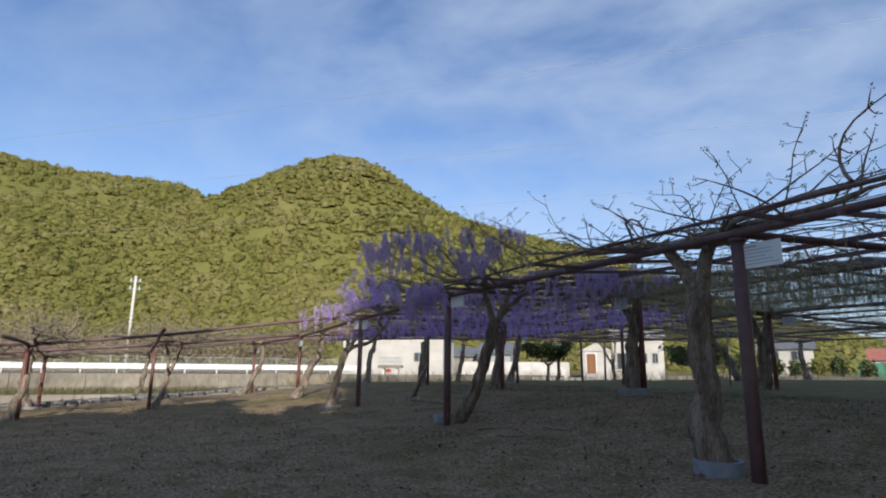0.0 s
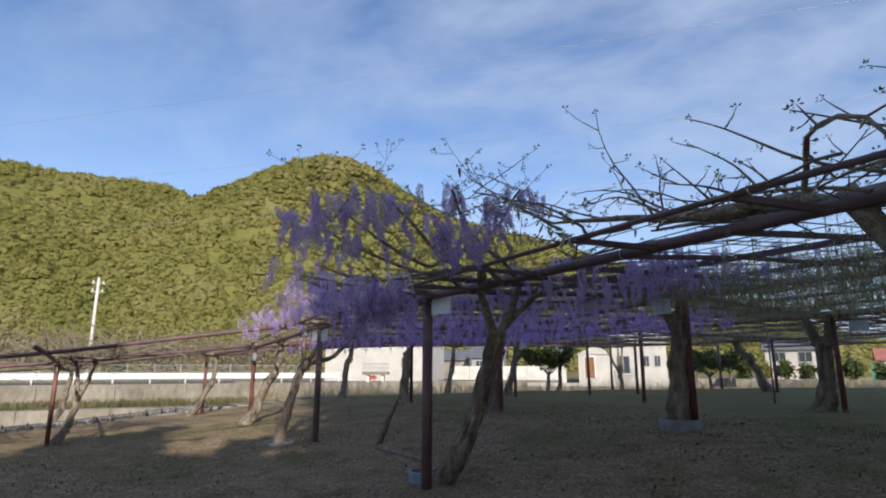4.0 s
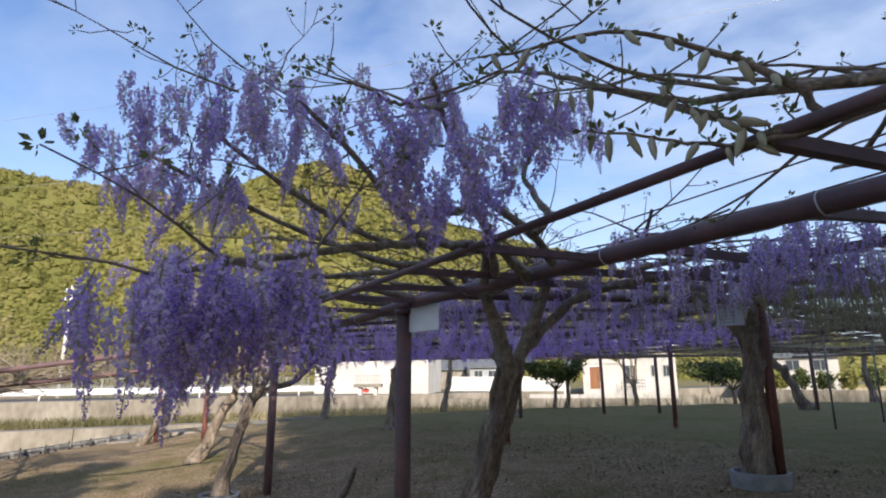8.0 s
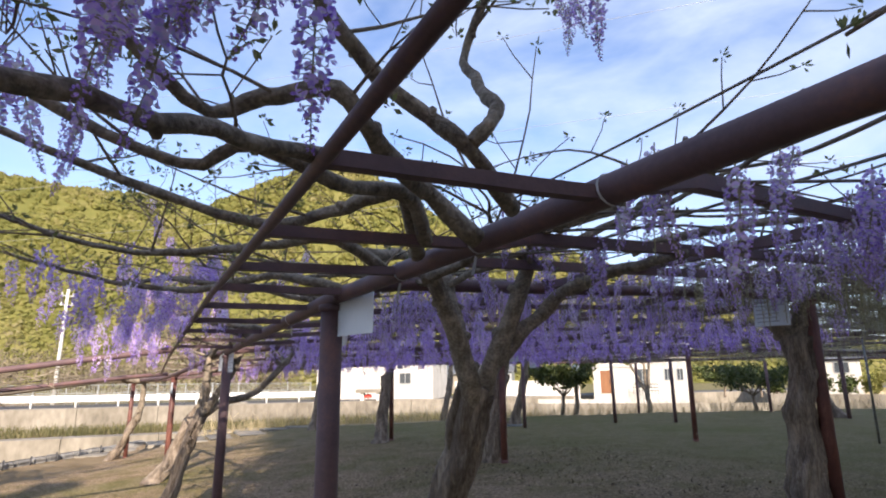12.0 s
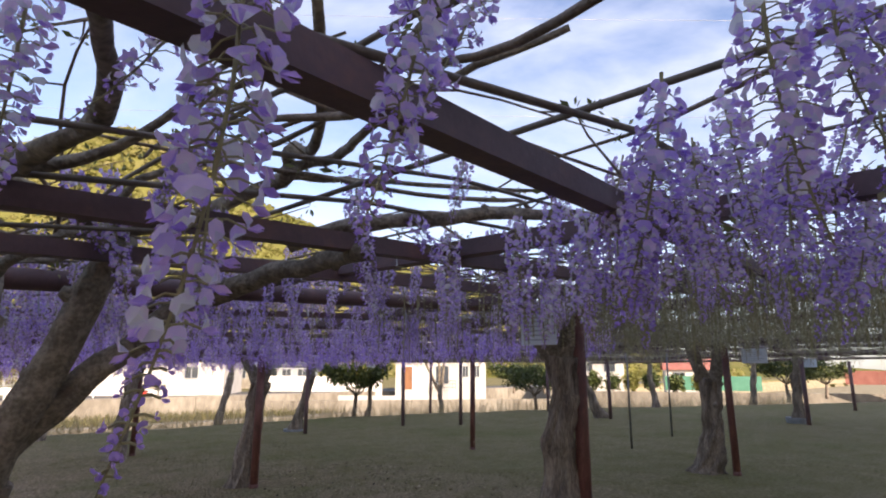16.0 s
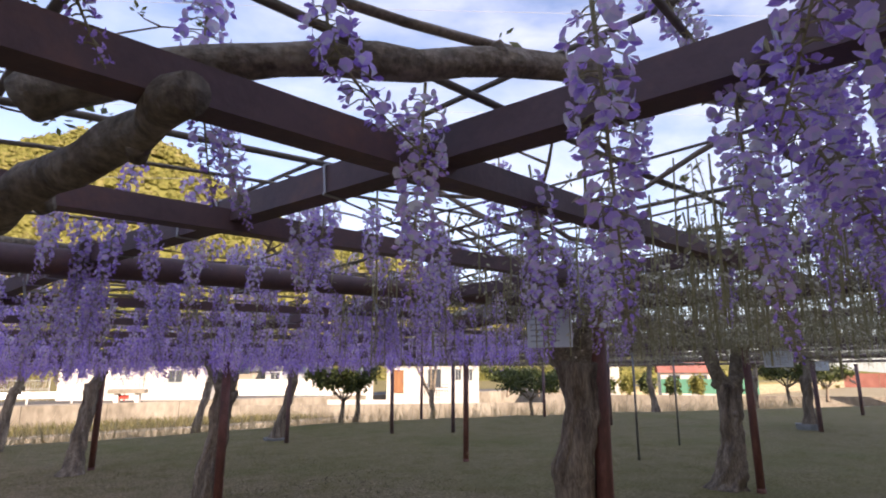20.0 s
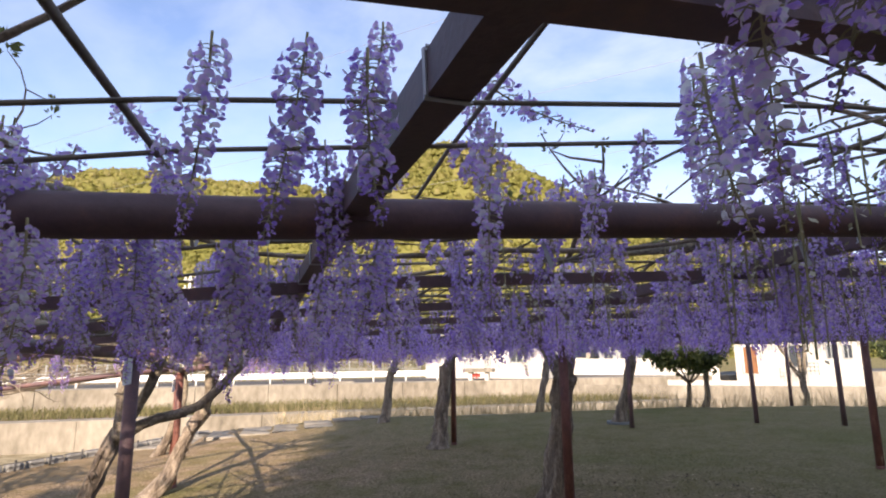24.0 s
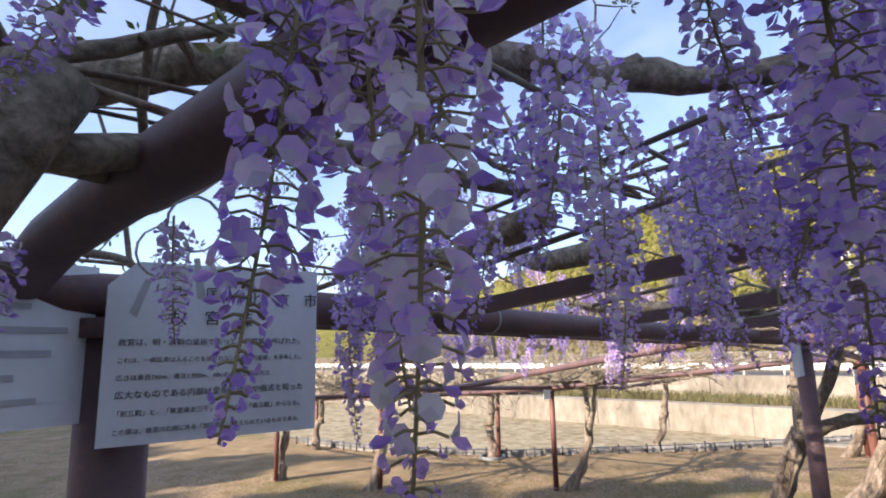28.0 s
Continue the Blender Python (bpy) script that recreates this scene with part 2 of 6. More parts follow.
M_DARK = material("dark_metal", [(0.2, (0.02, 0.02, 0.022)), (0.7, (0.05, 0.05, 0.055))], scale=4, rough=0.5, bump=0.05)
M_FENCE = material("grey_fence", [(0.2, (0.25, 0.27, 0.27)), (0.7, (0.4, 0.42, 0.42))], scale=4, rough=0.5, metal=0.3, bump=0)
M_GREENNET = material("green_net", [(0.2, (0.05, 0.2, 0.13)), (0.7, (0.1, 0.3, 0.2))], scale=2, rough=0.8, bump=0.2)
M_POT = material("planter_ring", [(0.2, (0.12, 0.15, 0.19)), (0.5, (0.23, 0.27, 0.32)), (0.85, (0.36, 0.4, 0.45))], scale=4, rough=0.65, bump=0.2, bump_scale=30)
M_POTGREY = material("cement_planter", [(0.2, (0.13, 0.14, 0.145)), (0.6, (0.26, 0.28, 0.29)), (0.9, (0.36, 0.38, 0.4))], scale=5, rough=0.9, bump=0.5, bump_scale=30)
M_SOIL = material("dark_soil", [(0.2, (0.03, 0.022, 0.015)), (0.7, (0.09, 0.07, 0.05))], scale=12, rough=1.0, bump=0.8, bump_scale=40, distance=0.02)
M_TIE = material("plastic_tie", [(0.3, (0.38, 0.39, 0.41)), (0.7, (0.52, 0.53, 0.55))], scale=20, rough=0.4, bump=0)
M_STONE = material("kerb_stone", [(0.2, (0.1, 0.1, 0.1)), (0.5, (0.2, 0.2, 0.19)), (0.85, (0.36, 0.35, 0.33))], scale=2.5, rough=0.9, bump=0.5, bump_scale=20, distance=0.02, per_object=0.25)
M_ASPHALT = material("asphalt", [(0.2, (0.035, 0.036, 0.038)), (0.7, (0.075, 0.075, 0.075))], scale=2, rough=0.9, bump=0.3, bump_scale=80)
M_DEAD = material("dead_wood", [(0.2, (0.06, 0.045, 0.035)), (0.5, (0.2, 0.16, 0.12)), (0.8, (0.38, 0.33, 0.27))], scale=12, rough=0.9, bump=0.6, bump_scale=50, distance=0.006)
M_GLASS = bpy.data.materials.new("window_glass")
M_GLASS.use_nodes = True
M_GLASS.node_tree.nodes["Principled BSDF"].inputs["Base Color"].default_value = (0.05, 0.06, 0.07, 1)
M_GLASS.node_tree.nodes["Principled BSDF"].inputs["Roughness"].default_value = 0.08

# ground: lawn, bare earth and river bed by a painted mask, each with its own noise
M_GROUND = bpy.data.materials.new("park_ground")
M_GROUND.use_nodes = True
gn, gl = M_GROUND.node_tree.nodes, M_GROUND.node_tree.links
g_b = gn["Principled BSDF"]
g_b.inputs["Roughness"].default_value, g_b.inputs["Specular IOR Level"].default_value = 0.95, 0.2
g_tc = gn.new("ShaderNodeTexCoord")


def g_noise(scale, detail=6.0, rough=0.6):
    n = gn.new("ShaderNodeTexNoise")
    n.inputs["Scale"].default_value, n.inputs["Detail"].default_value, n.inputs["Roughness"].default_value = scale, detail, rough
    gl.new(g_tc.outputs["Object"], n.inputs["Vector"])
    return n


def g_mix(fac, a, b):
    m = gn.new("ShaderNodeMixRGB")
    gl.new(fac, m.inputs["Fac"])
    gl.new(a, m.inputs["Color1"])
    gl.new(b, m.inputs["Color2"])
    return m.outputs["Color"]


def g_ramp(src, stops):
    r = ramp_node(M_GROUND.node_tree, stops)
    gl.new(src, r.inputs["Fac"])
    return r.outputs["Color"]


g_big, g_mid, g_fine = g_noise(0.22, 5), g_noise(1.6, 7, 0.68), g_noise(22, 6, 0.7)
g_green = g_ramp(g_fine.outputs["Fac"], [(0.36, (0.085, 0.062, 0.027)), (0.5, (0.185, 0.138, 0.066)), (0.64, (0.29, 0.222, 0.12))])
g_tan = g_ramp(g_fine.outputs["Fac"], [(0.36, (0.12, 0.082, 0.05)), (0.5, (0.27, 0.192, 0.12)), (0.66, (0.46, 0.35, 0.235))])
g_patch = g_ramp(g_mid.outputs["Fac"], [(0.38, (0, 0, 0)), (0.56, (1, 1, 1))])
g_lawn = g_mix(g_patch, g_green, g_tan)
g_broad = g_ramp(g_big.outputs["Fac"], [(0.5, (0, 0, 0)), (0.7, (0.8, 0.8, 0.8))])
g_lush = g_ramp(g_fine.outputs["Fac"], [(0.3, (0.068, 0.078, 0.022)), (0.6, (0.135, 0.142, 0.042)), (0.75, (0.2, 0.195, 0.072))])
g_lawn = g_mix(g_broad, g_lawn, g_lush)
g_attr = gn.new("ShaderNodeVertexColor")
g_attr.layer_name = "cover"
g_sep = gn.new("ShaderNodeSeparateColor")
gl.new(g_attr.outputs["Color"], g_sep.inputs["Color"])
g_earth = g_ramp(g_mid.outputs["Fac"], [(0.3, (0.17, 0.12, 0.065)), (0.55, (0.26, 0.19, 0.11)), (0.75, (0.33, 0.26, 0.165))])
g_bed = g_ramp(g_mid.outputs["Fac"], [(0.3, (0.12, 0.1, 0.06)), (0.5, (0.26, 0.22, 0.14)), (0.7, (0.38, 0.34, 0.25))])


def g_edge(channel):
    a = gn.new("ShaderNodeMath")
    a.operation = "MULTIPLY_ADD"
    a.inputs[1].default_value = 0.9
    gl.new(g_mid.outputs["Fac"], a.inputs[0])
    s = gn.new("ShaderNodeMath")
    s.operation = "MULTIPLY_ADD"
    s.inputs[1].default_value, s.inputs[2].default_value = 1.6, -0.75
    gl.new(g_sep.outputs[channel], s.inputs[0])
    gl.new(s.outputs[0], a.inputs[2])
    c = gn.new("ShaderNodeClamp")
    gl.new(a.outputs[0], c.inputs["Value"])
    r = ramp_node(M_GROUND.node_tree, [(0.35, (0, 0, 0)), (0.65, (1, 1, 1))])
    gl.new(c.outputs[0], r.inputs["Fac"])
    return r.outputs["Color"]


g_lawn = g_mix(g_sep.outputs["Blue"], g_lawn, g_lush)
g_col = g_mix(g_edge("Red"), g_lawn, g_earth)
g_col = g_mix(g_edge("Green"), g_col, g_bed)
gl.new(g_col, g_b.inputs["Base Color"])
g_bump = gn.new("ShaderNodeBump")
g_bump.inputs["Strength"].default_value, g_bump.inputs["Distance"].default_value = 0.8, 0.03
gl.new(g_fine.outputs["Fac"], g_bump.inputs["Height"])
gl.new(g_bump.outputs["Normal"], g_b.inputs["Normal"])

# ---- geometry tools ----
rng = np.random.default_rng(7)
S2 = math.sqrt(0.5)


def W(p, q, z=0.0):
    """World place from the pergola's own axes: p along the beams away to the right, q away to the left, from the first post."""
    return Vector((0.2 + S2 * (p - q), 10.0 + S2 * (p + q), z))


def PQ(x, y):
    return (S2 * (x - 0.2 + y - 10.0), S2 * (y - 10.0 - x + 0.2))


def smooth(a, b, v):
    k = min(1.0, max(0.0, (v - a) / (b - a)))
    return k * k * (3 - 2 * k)


def lip(p):
    """Where the lawn ends above the river bed."""
    return float(np.interp(p, (-16, -12, -8, -5, -2, 0, 4, 8, 15, 22, 32, 60), (9.6, 10.2, 11.8, 14.6, 18.0, 19.0, 18.4, 17.4, 16.7, 13.4, 7.0, -8)))


def ground_z(x, y):
    """The lawn: level under the pergola, a bank down past its front, and the river bed beyond the kerb."""
    p, q = PQ(x, y)
    a = -0.42 + 0.1 * smooth(3, 9, q)
    if p > 0:
        z = a * (1 - smooth(0, 4.5, p)) + 0.012 * min(p, 25) - 0.012 * max(0, min(q, 14) - 3) * smooth(0, 4.5, p)
    else:
        z = a - 0.1 * min(-p, 2) - 0.02 * min(max(-p - 2, 0), 8)
    edge = lip(p)
    z += (-2.7 - z) * smooth(edge, edge + 3.5, q)
    z += 2.7 * smooth(40.0, 40.6, q)
    return z


class Geo:
    """Collects vertices and faces and turns them into one mesh."""

    def __init__(self):
        self.v, self.f, self.m = [], [], []

    def add(self, verts, faces, mat=0):
        n = len(self.v)
        self.v.extend(tuple(a) for a in verts)
        self.f.extend(tuple(i + n for i in f) for f in faces)
        self.m.extend([mat] * len(faces))

    def box(self, c, size, rz=0.0, mat=0, taper=1.0):
        sx, sy, sz = (s / 2 for s in size)
        ca, sa = math.cos(rz), math.sin(rz)
        vs = []
        for dz, k in ((-sz, 1.0), (sz, taper)):
            for dx, dy in ((-sx, -sy), (sx, -sy), (sx, sy), (-sx, sy)):
                vs.append((c[0] + (dx * ca - dy * sa) * k, c[1] + (dx * sa + dy * ca) * k, c[2] + dz))
        self.add(vs, [(3, 2, 1, 0), (4, 5, 6, 7), (0, 1, 5, 4), (1, 2, 6, 5), (2, 3, 7, 6), (3, 0, 4, 7)], mat)

    def bevel_box(self, c, size, rz=0.0, b=0.02, mat=0):
        """A box with its upright and top edges cut."""
        sx, sy, sz = (s / 2 for s in size)
        ca, sa = math.cos(rz), math.sin(rz)
        rings = []
        for z, inset in ((-sz, 0), (sz - b, 0), (sz, b)):
            ring = []
            for dx, dy in ((-sx + b, -sy), (sx - b, -sy), (sx, -sy + b), (sx, sy - b), (sx - b, sy), (-sx + b, sy), (-sx, sy - b), (-sx, -sy + b)):
                dx, dy = dx * (1 - inset / max(sx, 1e-6)), dy * (1 - inset / max(sy, 1e-6))
                ring.append((c[0] + dx * ca - dy * sa, c[1] + dx * sa + dy * ca, c[2] + z))
            rings.append(ring)
        fs = [tuple(range(7, -1, -1)), tuple(range(16, 24))]
        for r in range(2):
            for i in range(8):
                j = (i + 1) % 8
                fs.append((r * 8 + i, r * 8 + j, r * 8 + 8 + j, r * 8 + 8 + i))
        self.add(sum(rings, []), fs, mat)

    def tube(self, pts, radii, seg=8, mat=0, lobes=0, depth=0.0, twist=0.0, lump=0.0, cap=True):
        """A tapered tube through points; lobes and twist give a fluted, wound trunk."""
        pts = [Vector(p) for p in pts]
        n = len(pts)
        if not hasattr(radii, "__len__"):
            radii = [radii] * n
        vs, fs = [], []
        side = None
        for i in range(n):
            d = (pts[min(i + 1, n - 1)] - pts[max(i - 1, 0)])
            d = d.normalized() if d.length > 1e-9 else Vector((0, 0, 1))
            if side is None:
                side = d.cross(Vector((0.3, 0.9, 0.2))).normalized()
            side = (side - d * side.dot(d)).normalized()
            up = d.cross(side)
            for k in range(seg):
                a = 2 * math.pi * k / seg
                r = radii[i]
                if lobes:
                    r *= 1 + depth * math.cos(lobes * a + twist * i) + 0.5 * depth * math.cos((lobes * 2 - 1) * a - 0.7 * twist * i + 1.3)
                if lump:
                    r *= 1 + lump * noise.noise(pts[i] * 6 + side * math.cos(a) + up * math.sin(a))
                vs.append(pts[i] + (side * math.cos(a) + up * math.sin(a)) * r)
        for i in range(n - 1):
            for k in range(seg):
                l = (k + 1) % seg
                fs.append((i * seg + k, i * seg + l, (i + 1) * seg + l, (i + 1) * seg + k))
        if cap:
            fs.append(tuple(range(seg - 1, -1, -1)))
            fs.append(tuple((n - 1) * seg + k for k in range(seg)))
        self.add(vs, fs, mat)

    def arrays(self, verts, faces, mats):
        n = len(self.v)
        self.v.extend(map(tuple, verts.tolist()))
        self.f.extend(map(tuple, (faces + n).tolist()))
        self.m.extend(mats)

    def mesh(self, name, mats, flat=True):
        me = bpy.data.meshes.new(name)
        me.from_pydata(self.v, [], self.f)
        for m in (mats if isinstance(mats, (list, tuple)) else [mats]):
            me.materials.append(m)
        me.polygons.foreach_set("material_index", self.m)
        me.polygons.foreach_set("use_smooth", [not flat] * len(self.f))
        me.update()
        return me


def part(name, geo, mat, parent=None, label="", flat=True, at=None):
    """Links the geometry, or a ready mesh, as ONE mesh object under a thing or under a part."""
    me = geo if isinstance(geo, bpy.types.Mesh) else geo.mesh(name, mat, flat)
    ob = new(name, me)
    if parent is not None:
        ob.parent = parent
    if at is not None:
        ob.matrix_basis = at
    if label:
        ob["label"] = label
    return ob


def thing(name, label, category, at=(0, 0, 0), rz=0.0, group="", kind=""):
    ob = new(name)
    ob.empty_display_size = 0.1
    ob.matrix_basis = pose(*at, 0, 0, math.degrees(rz))
    return tagged(ob, label, category, group, kind)


def wander(start, end, n, amp, seed, sag=0.0, vert=0.5):
    """A crooked line between two places."""
    start, end = Vector(start), Vector(end)
    pts = []
    for i in range(n + 1):
        t = i / n
        p = start.lerp(end, t)
        k = math.sin(math.pi * min(1, t * 1.15) if t < 0.87 else math.pi) * 0 + min(1.0, 4 * t) * (1 if i < n else 0.8)
        o = noise.noise_vector(Vector((seed * 7.31 + t * (start - end).length * 0.9, seed * 1.7, 3.3)))
        o2 = noise.noise_vector(Vector((seed * 3.1 + t * (start - end).length * 2.6, seed * 2.7, 9.3)))
        d = (o + o2 * 0.4) * amp * k
        p = p + Vector((d.x, d.y, d.z * vert))
        p.z -= sag * math.sin(math.pi * t)
        pts.append(p)
    return pts


# ---- ground ----
def lines(dense_a, dense_b, step, far, grow=1.28):
    mid = list(np.arange(dense_a, dense_b + step / 2, step))
    lo, hi, d = [], [], step
    a, b = dense_a, dense_b
    while a > -far:
        d *= grow
        a -= d
        lo.append(a)
    d = step
    while b < far:
        d *= grow
        b += d
        hi.append(b)
    return lo[::-1] + mid + hi


gp = lines(-22, 34, 0.5, 2600)
gq = lines(-16, 42, 0.4, 2600)
gv, gf, gc = [], [], []
for q in gq:
    for p in gp:
        w = W(p, q)
        z = ground_z(w.x, w.y)
        if -20 < p < 40 and -18 < q < 40:
            z += 0.035 * noise.noise(Vector((w.x * 0.5, w.y * 0.5, 0))) + 0.012 * noise.noise(Vector((w.x * 2.2, w.y * 2.2, 4)))
        gv.append((w.x, w.y, z))
        path_d = abs(q - lip(p) + 2.6)
        earth = 0.9 * (1 - smooth(0.8, 2.4, path_d)) * smooth(0.5, -3.5, p) if p < 0.5 else 0.0
        bed = smooth(-0.6, 0.6, q - lip(p)) * (1 - smooth(40, 41, q))
        gc.append((earth, bed, 0.55 * smooth(3, 12, p + 0.3 * q), 1))
np_ = len(gp)
for j in range(len(gq) - 1):
    for i in range(np_ - 1):
        gf.append((j * np_ + i, j * np_ + i + 1, (j + 1) * np_ + i + 1, (j + 1) * np_ + i))
g_mesh = bpy.data.meshes.new("ground")
g_mesh.from_pydata(gv, [], gf)
g_mesh.materials.append(M_GROUND)
g_mesh.polygons.foreach_set("use_smooth", [True] * len(gf))
g_layer = g_mesh.color_attributes.new("cover", "FLOAT_COLOR", "POINT")
g_layer.data.foreach_set("color", np.array(gc, dtype=np.float32).ravel())
tagged(new("ground", g_mesh), "short patchy lawn worn to dry earth beside a river bed", "ground", kind="structure")

# short grass on the lawn
def blades(count, p0, p1, q0, q1, height, width, mat_name, mat, lean=0.5, level=None, bank=False):
    c = rng.random((count, 2)) * (p1 - p0, q1 - q0) + (p0, q0)
    if bank:
        c[:, 1] += [lip(p) for p in c[:, 0]]
    x, y = 0.2 + S2 * (c[:, 0] - c[:, 1]), 10 + S2 * (c[:, 0] + c[:, 1])
    z = np.array([ground_z(a, b) if level is None else level for a, b in zip(x, y)])
    ang, h = rng.random(count) * 6.283, height * (0.5 + rng.random(count))
    la, ll = rng.random(count) * 6.283, h * lean * rng.random(count)
    wv = np.stack([np.cos(ang), np.sin(ang), 0 * ang], 1) * (width * (0.6 + 0.8 * rng.random(count)))[:, None]
    base = np.stack([x, y, z - 0.01], 1)
    tip = base + np.stack([np.cos(la) * ll, np.sin(la) * ll, h], 1)
    mid = base * 0.5 + tip * 0.5 + np.stack([0 * h, 0 * h, 0.12 * h], 1)
    v = np.stack([base - wv, base + wv, mid + wv * 0.7, mid - wv * 0.7, tip], 1).reshape(-1, 3)
    i = np.arange(count)[:, None] * 5
    g = Geo()
    g.arrays(v, np.concatenate([i + [0, 1, 2], i + [0, 2, 3], i + [3, 2, 4]]), [0] * (3 * count))
    return g.mesh(mat_name, mat)


tagged(new("lawn_grass", blades(42000, -9, 9, -11, 12, 0.035, 0.004, "lawn_grass", M_BLADE, 0.9)), "short dry lawn grass", "grass", kind="stuff")
def litter(count, p0, p1, q0, q1, size):
    """Dead leaves and bits lying on the ground, in drifts."""
    g = Geo()
    made = 0
    while made < count:
        p, q = rng.uniform(p0, p1), rng.uniform(q0, q1)
        x, y = W(p, q).xy
        if rng.random() > 0.25 + 0.9 * noise.noise(Vector((x * 0.9, y * 0.9, 3.0))) + 0.5 * noise.noise(Vector((x * 3, y * 3, 7.0))):
            continue
        a, s = rng.uniform(0, 6.28), size * rng.uniform(0.4, 1.4)
        u = np.array((math.cos(a), math.sin(a), rng.normal() * 0.35)) * s
        v = np.array((-math.sin(a), math.cos(a), rng.normal() * 0.35)) * s * rng.uniform(0.2, 0.6)
        c = np.array((x, y, ground_z(x, y) + 0.012 + 0.035 * noise.noise(Vector((x * 0.5, y * 0.5, 0)))))
        g.add([c - u, c + v, c + u, c - v], [(0, 1, 2), (0, 2, 3)])
        made += 1
    return g.mesh("leaf_litter", M_LITTER)


tagged(new("leaf_litter", litter(24000, -8.5, 8, -10, 7, 0.024)), "brown dead leaves and straw scattered over the lawn", "leaf litter", kind="stuff")
tagged(new("reeds", blades(52000, 1, 36, 0.3, 6.5, 0.62, 0.007, "reeds", M_DRYGRASS, 1.1, bank=True)), "dry straw-coloured reeds on the river bank", "reeds", kind="stuff")
tagged(new("berm_grass", blades(16000, -40, 30, 33.7, 38.9, 0.4, 0.02, "berm_grass", M_BLADE, 0.9, -1.3)), "rust and green grass on the flood berm", "grass", kind="stuff")

# ---- river banks, road, rails ----
def slab_pq(g, p0, p1, q0, q1, z0, z1, mat=0):
    vs = [W(p, q, z) for z in (z0, z1) for p, q in ((p0, q0), (p1, q0), (p1, q1), (p0, q1))]
    g.add(vs, [(3, 2, 1, 0), (4, 5, 6, 7), (0, 1, 5, 4), (1, 2, 6, 5), (2, 3, 7, 6), (3, 0, 4, 7)], mat)


wall_low = thing("river_wall_low", "stained concrete river wall in long panels", "wall", kind="structure")
for i in range(30):
    g = Geo()
    a = -90 + i * 4.5
    slab_pq(g, a, a + 4.47, 32.4 + 0.02 * (i % 3), 33.6, -3.4, -1.2)
    part("panel", g, M_CONC, wall_low)
g = Geo()
slab_pq(g, -90, 45, 33.5, 40.2, -3.4, -1.3)
tagged(part("berm", g, M_GROUND), "grassy berm between two river walls", "bank", kind="structure")
wall_up = thing("river_wall_high", "weathered concrete retaining wall below the road", "wall", kind="structure")
for i in range(36):
    g = Geo()
    a = -90 + i * 4.5
    slab_pq(g, a, a + 4.47, 39.0 + 0.015 * (i % 2), 40.8, -3.4, 0.03)
    part("panel", g, M_CONC, wall_up)
g = Geo()
slab_pq(g, -120, 120, 41.4, 46.5, -0.2, 0.015)
tagged(part("road", g, M_ASPHALT), "grey asphalt road along the far bank", "road", kind="structure")

rail = thing("guard_rail", "white steel guard rail along the far road", "guard rail")
g = Geo()
prof = [(0.0, 0.0), (0.05, 0.06), (0.0, 0.13), (0.0, 0.24), (0.05, 0.31), (0.0, 0.38)]
for a in range(-30, 5):
    p0, p1 = a * 2.4, a * 2.4 + 2.38
    g = Geo()
    for k in range(5):
        (d0, h0), (d1, h1) = prof[k], prof[k + 1]
        g.add([W(p0, 41.0 - d0, 0.35 + h0 * 1.1), W(p1, 41.0 - d0, 0.35 + h0 * 1.1), W(p1, 41.0 - d1, 0.35 + h1 * 1.1), W(p0, 41.0 - d1, 0.35 + h1 * 1.1)], [(0, 1, 2, 3)])
    part("beam", g, M_WHITE, rail)
post_g = Geo()
post_g.tube([(0, 0, -0.5), (0, 0, 0.38)], 0.06, 8)
post_me = post_g.mesh("post", M_WHITE, False)
for a in range(-30, 6):
    part("post", post_me, M_WHITE, rail, at=Matrix.Translation(W(a * 2.4, 41.1, 0.42)))

fence = thing("mesh_fence", "grey steel mesh fence behind the road", "fence")
g = Geo()
for a in np.arange(-50, 12, 0.16):
    g.tube([W(a, 47.2, 0.0), W(a, 47.2, 1.4)], 0.012, 4, cap=False)
for h in (0.2, 0.8, 1.4):
    g.tube([W(-50, 47.2, h), W(12, 47.2, h)], 0.022, 5)
part("mesh", g, M_FENCE, fence)
g = Geo()
g.tube([(0, 0, -0.6), (0, 0, 1.05)], 0.035, 6)
fp_me = g.mesh("post", M_FENCE, False)
for a in range(-50, 13, 2):
    part("post", fp_me, M_FENCE, fence, at=Matrix.Translation(W(a, 47.15, 0.45)))

# ---- hills with spring woodland ----
HILLS = [(-267, 134, 47.7, 40, 40), (-227, 195, 55.9, 40, 40), (-180, 240, 51.6, 32, 32), (-149, 260, 52.5, 31, 31), (-122, 275, 44, 28, 28), (-86, 287, 14, 24, 24), (-64, 295, 50, 46, 46), (-10, 303, 20, 42, 42), (45, 299, 22.7, 55, 55),
         (-454, 150, 58, 75, 75), (-413, 242, 97, 60, 60), (-359, 317, 84, 50, 50), (-310, 372, 94, 45, 45), (150, 420, 16, 120, 60), (-600, 40, 60, 110, 130)]


def hill_z(x, y):
    z = -3.0
    for hx, hy, h, sx, sy in HILLS:
        z += h * math.exp(-0.5 * (((x - hx) / sx) ** 2 + ((y - hy) / sy) ** 2))
    return z + 3 * noise.noise(Vector((x * 0.017, y * 0.017, 2))) * smooth(4, 25, z)


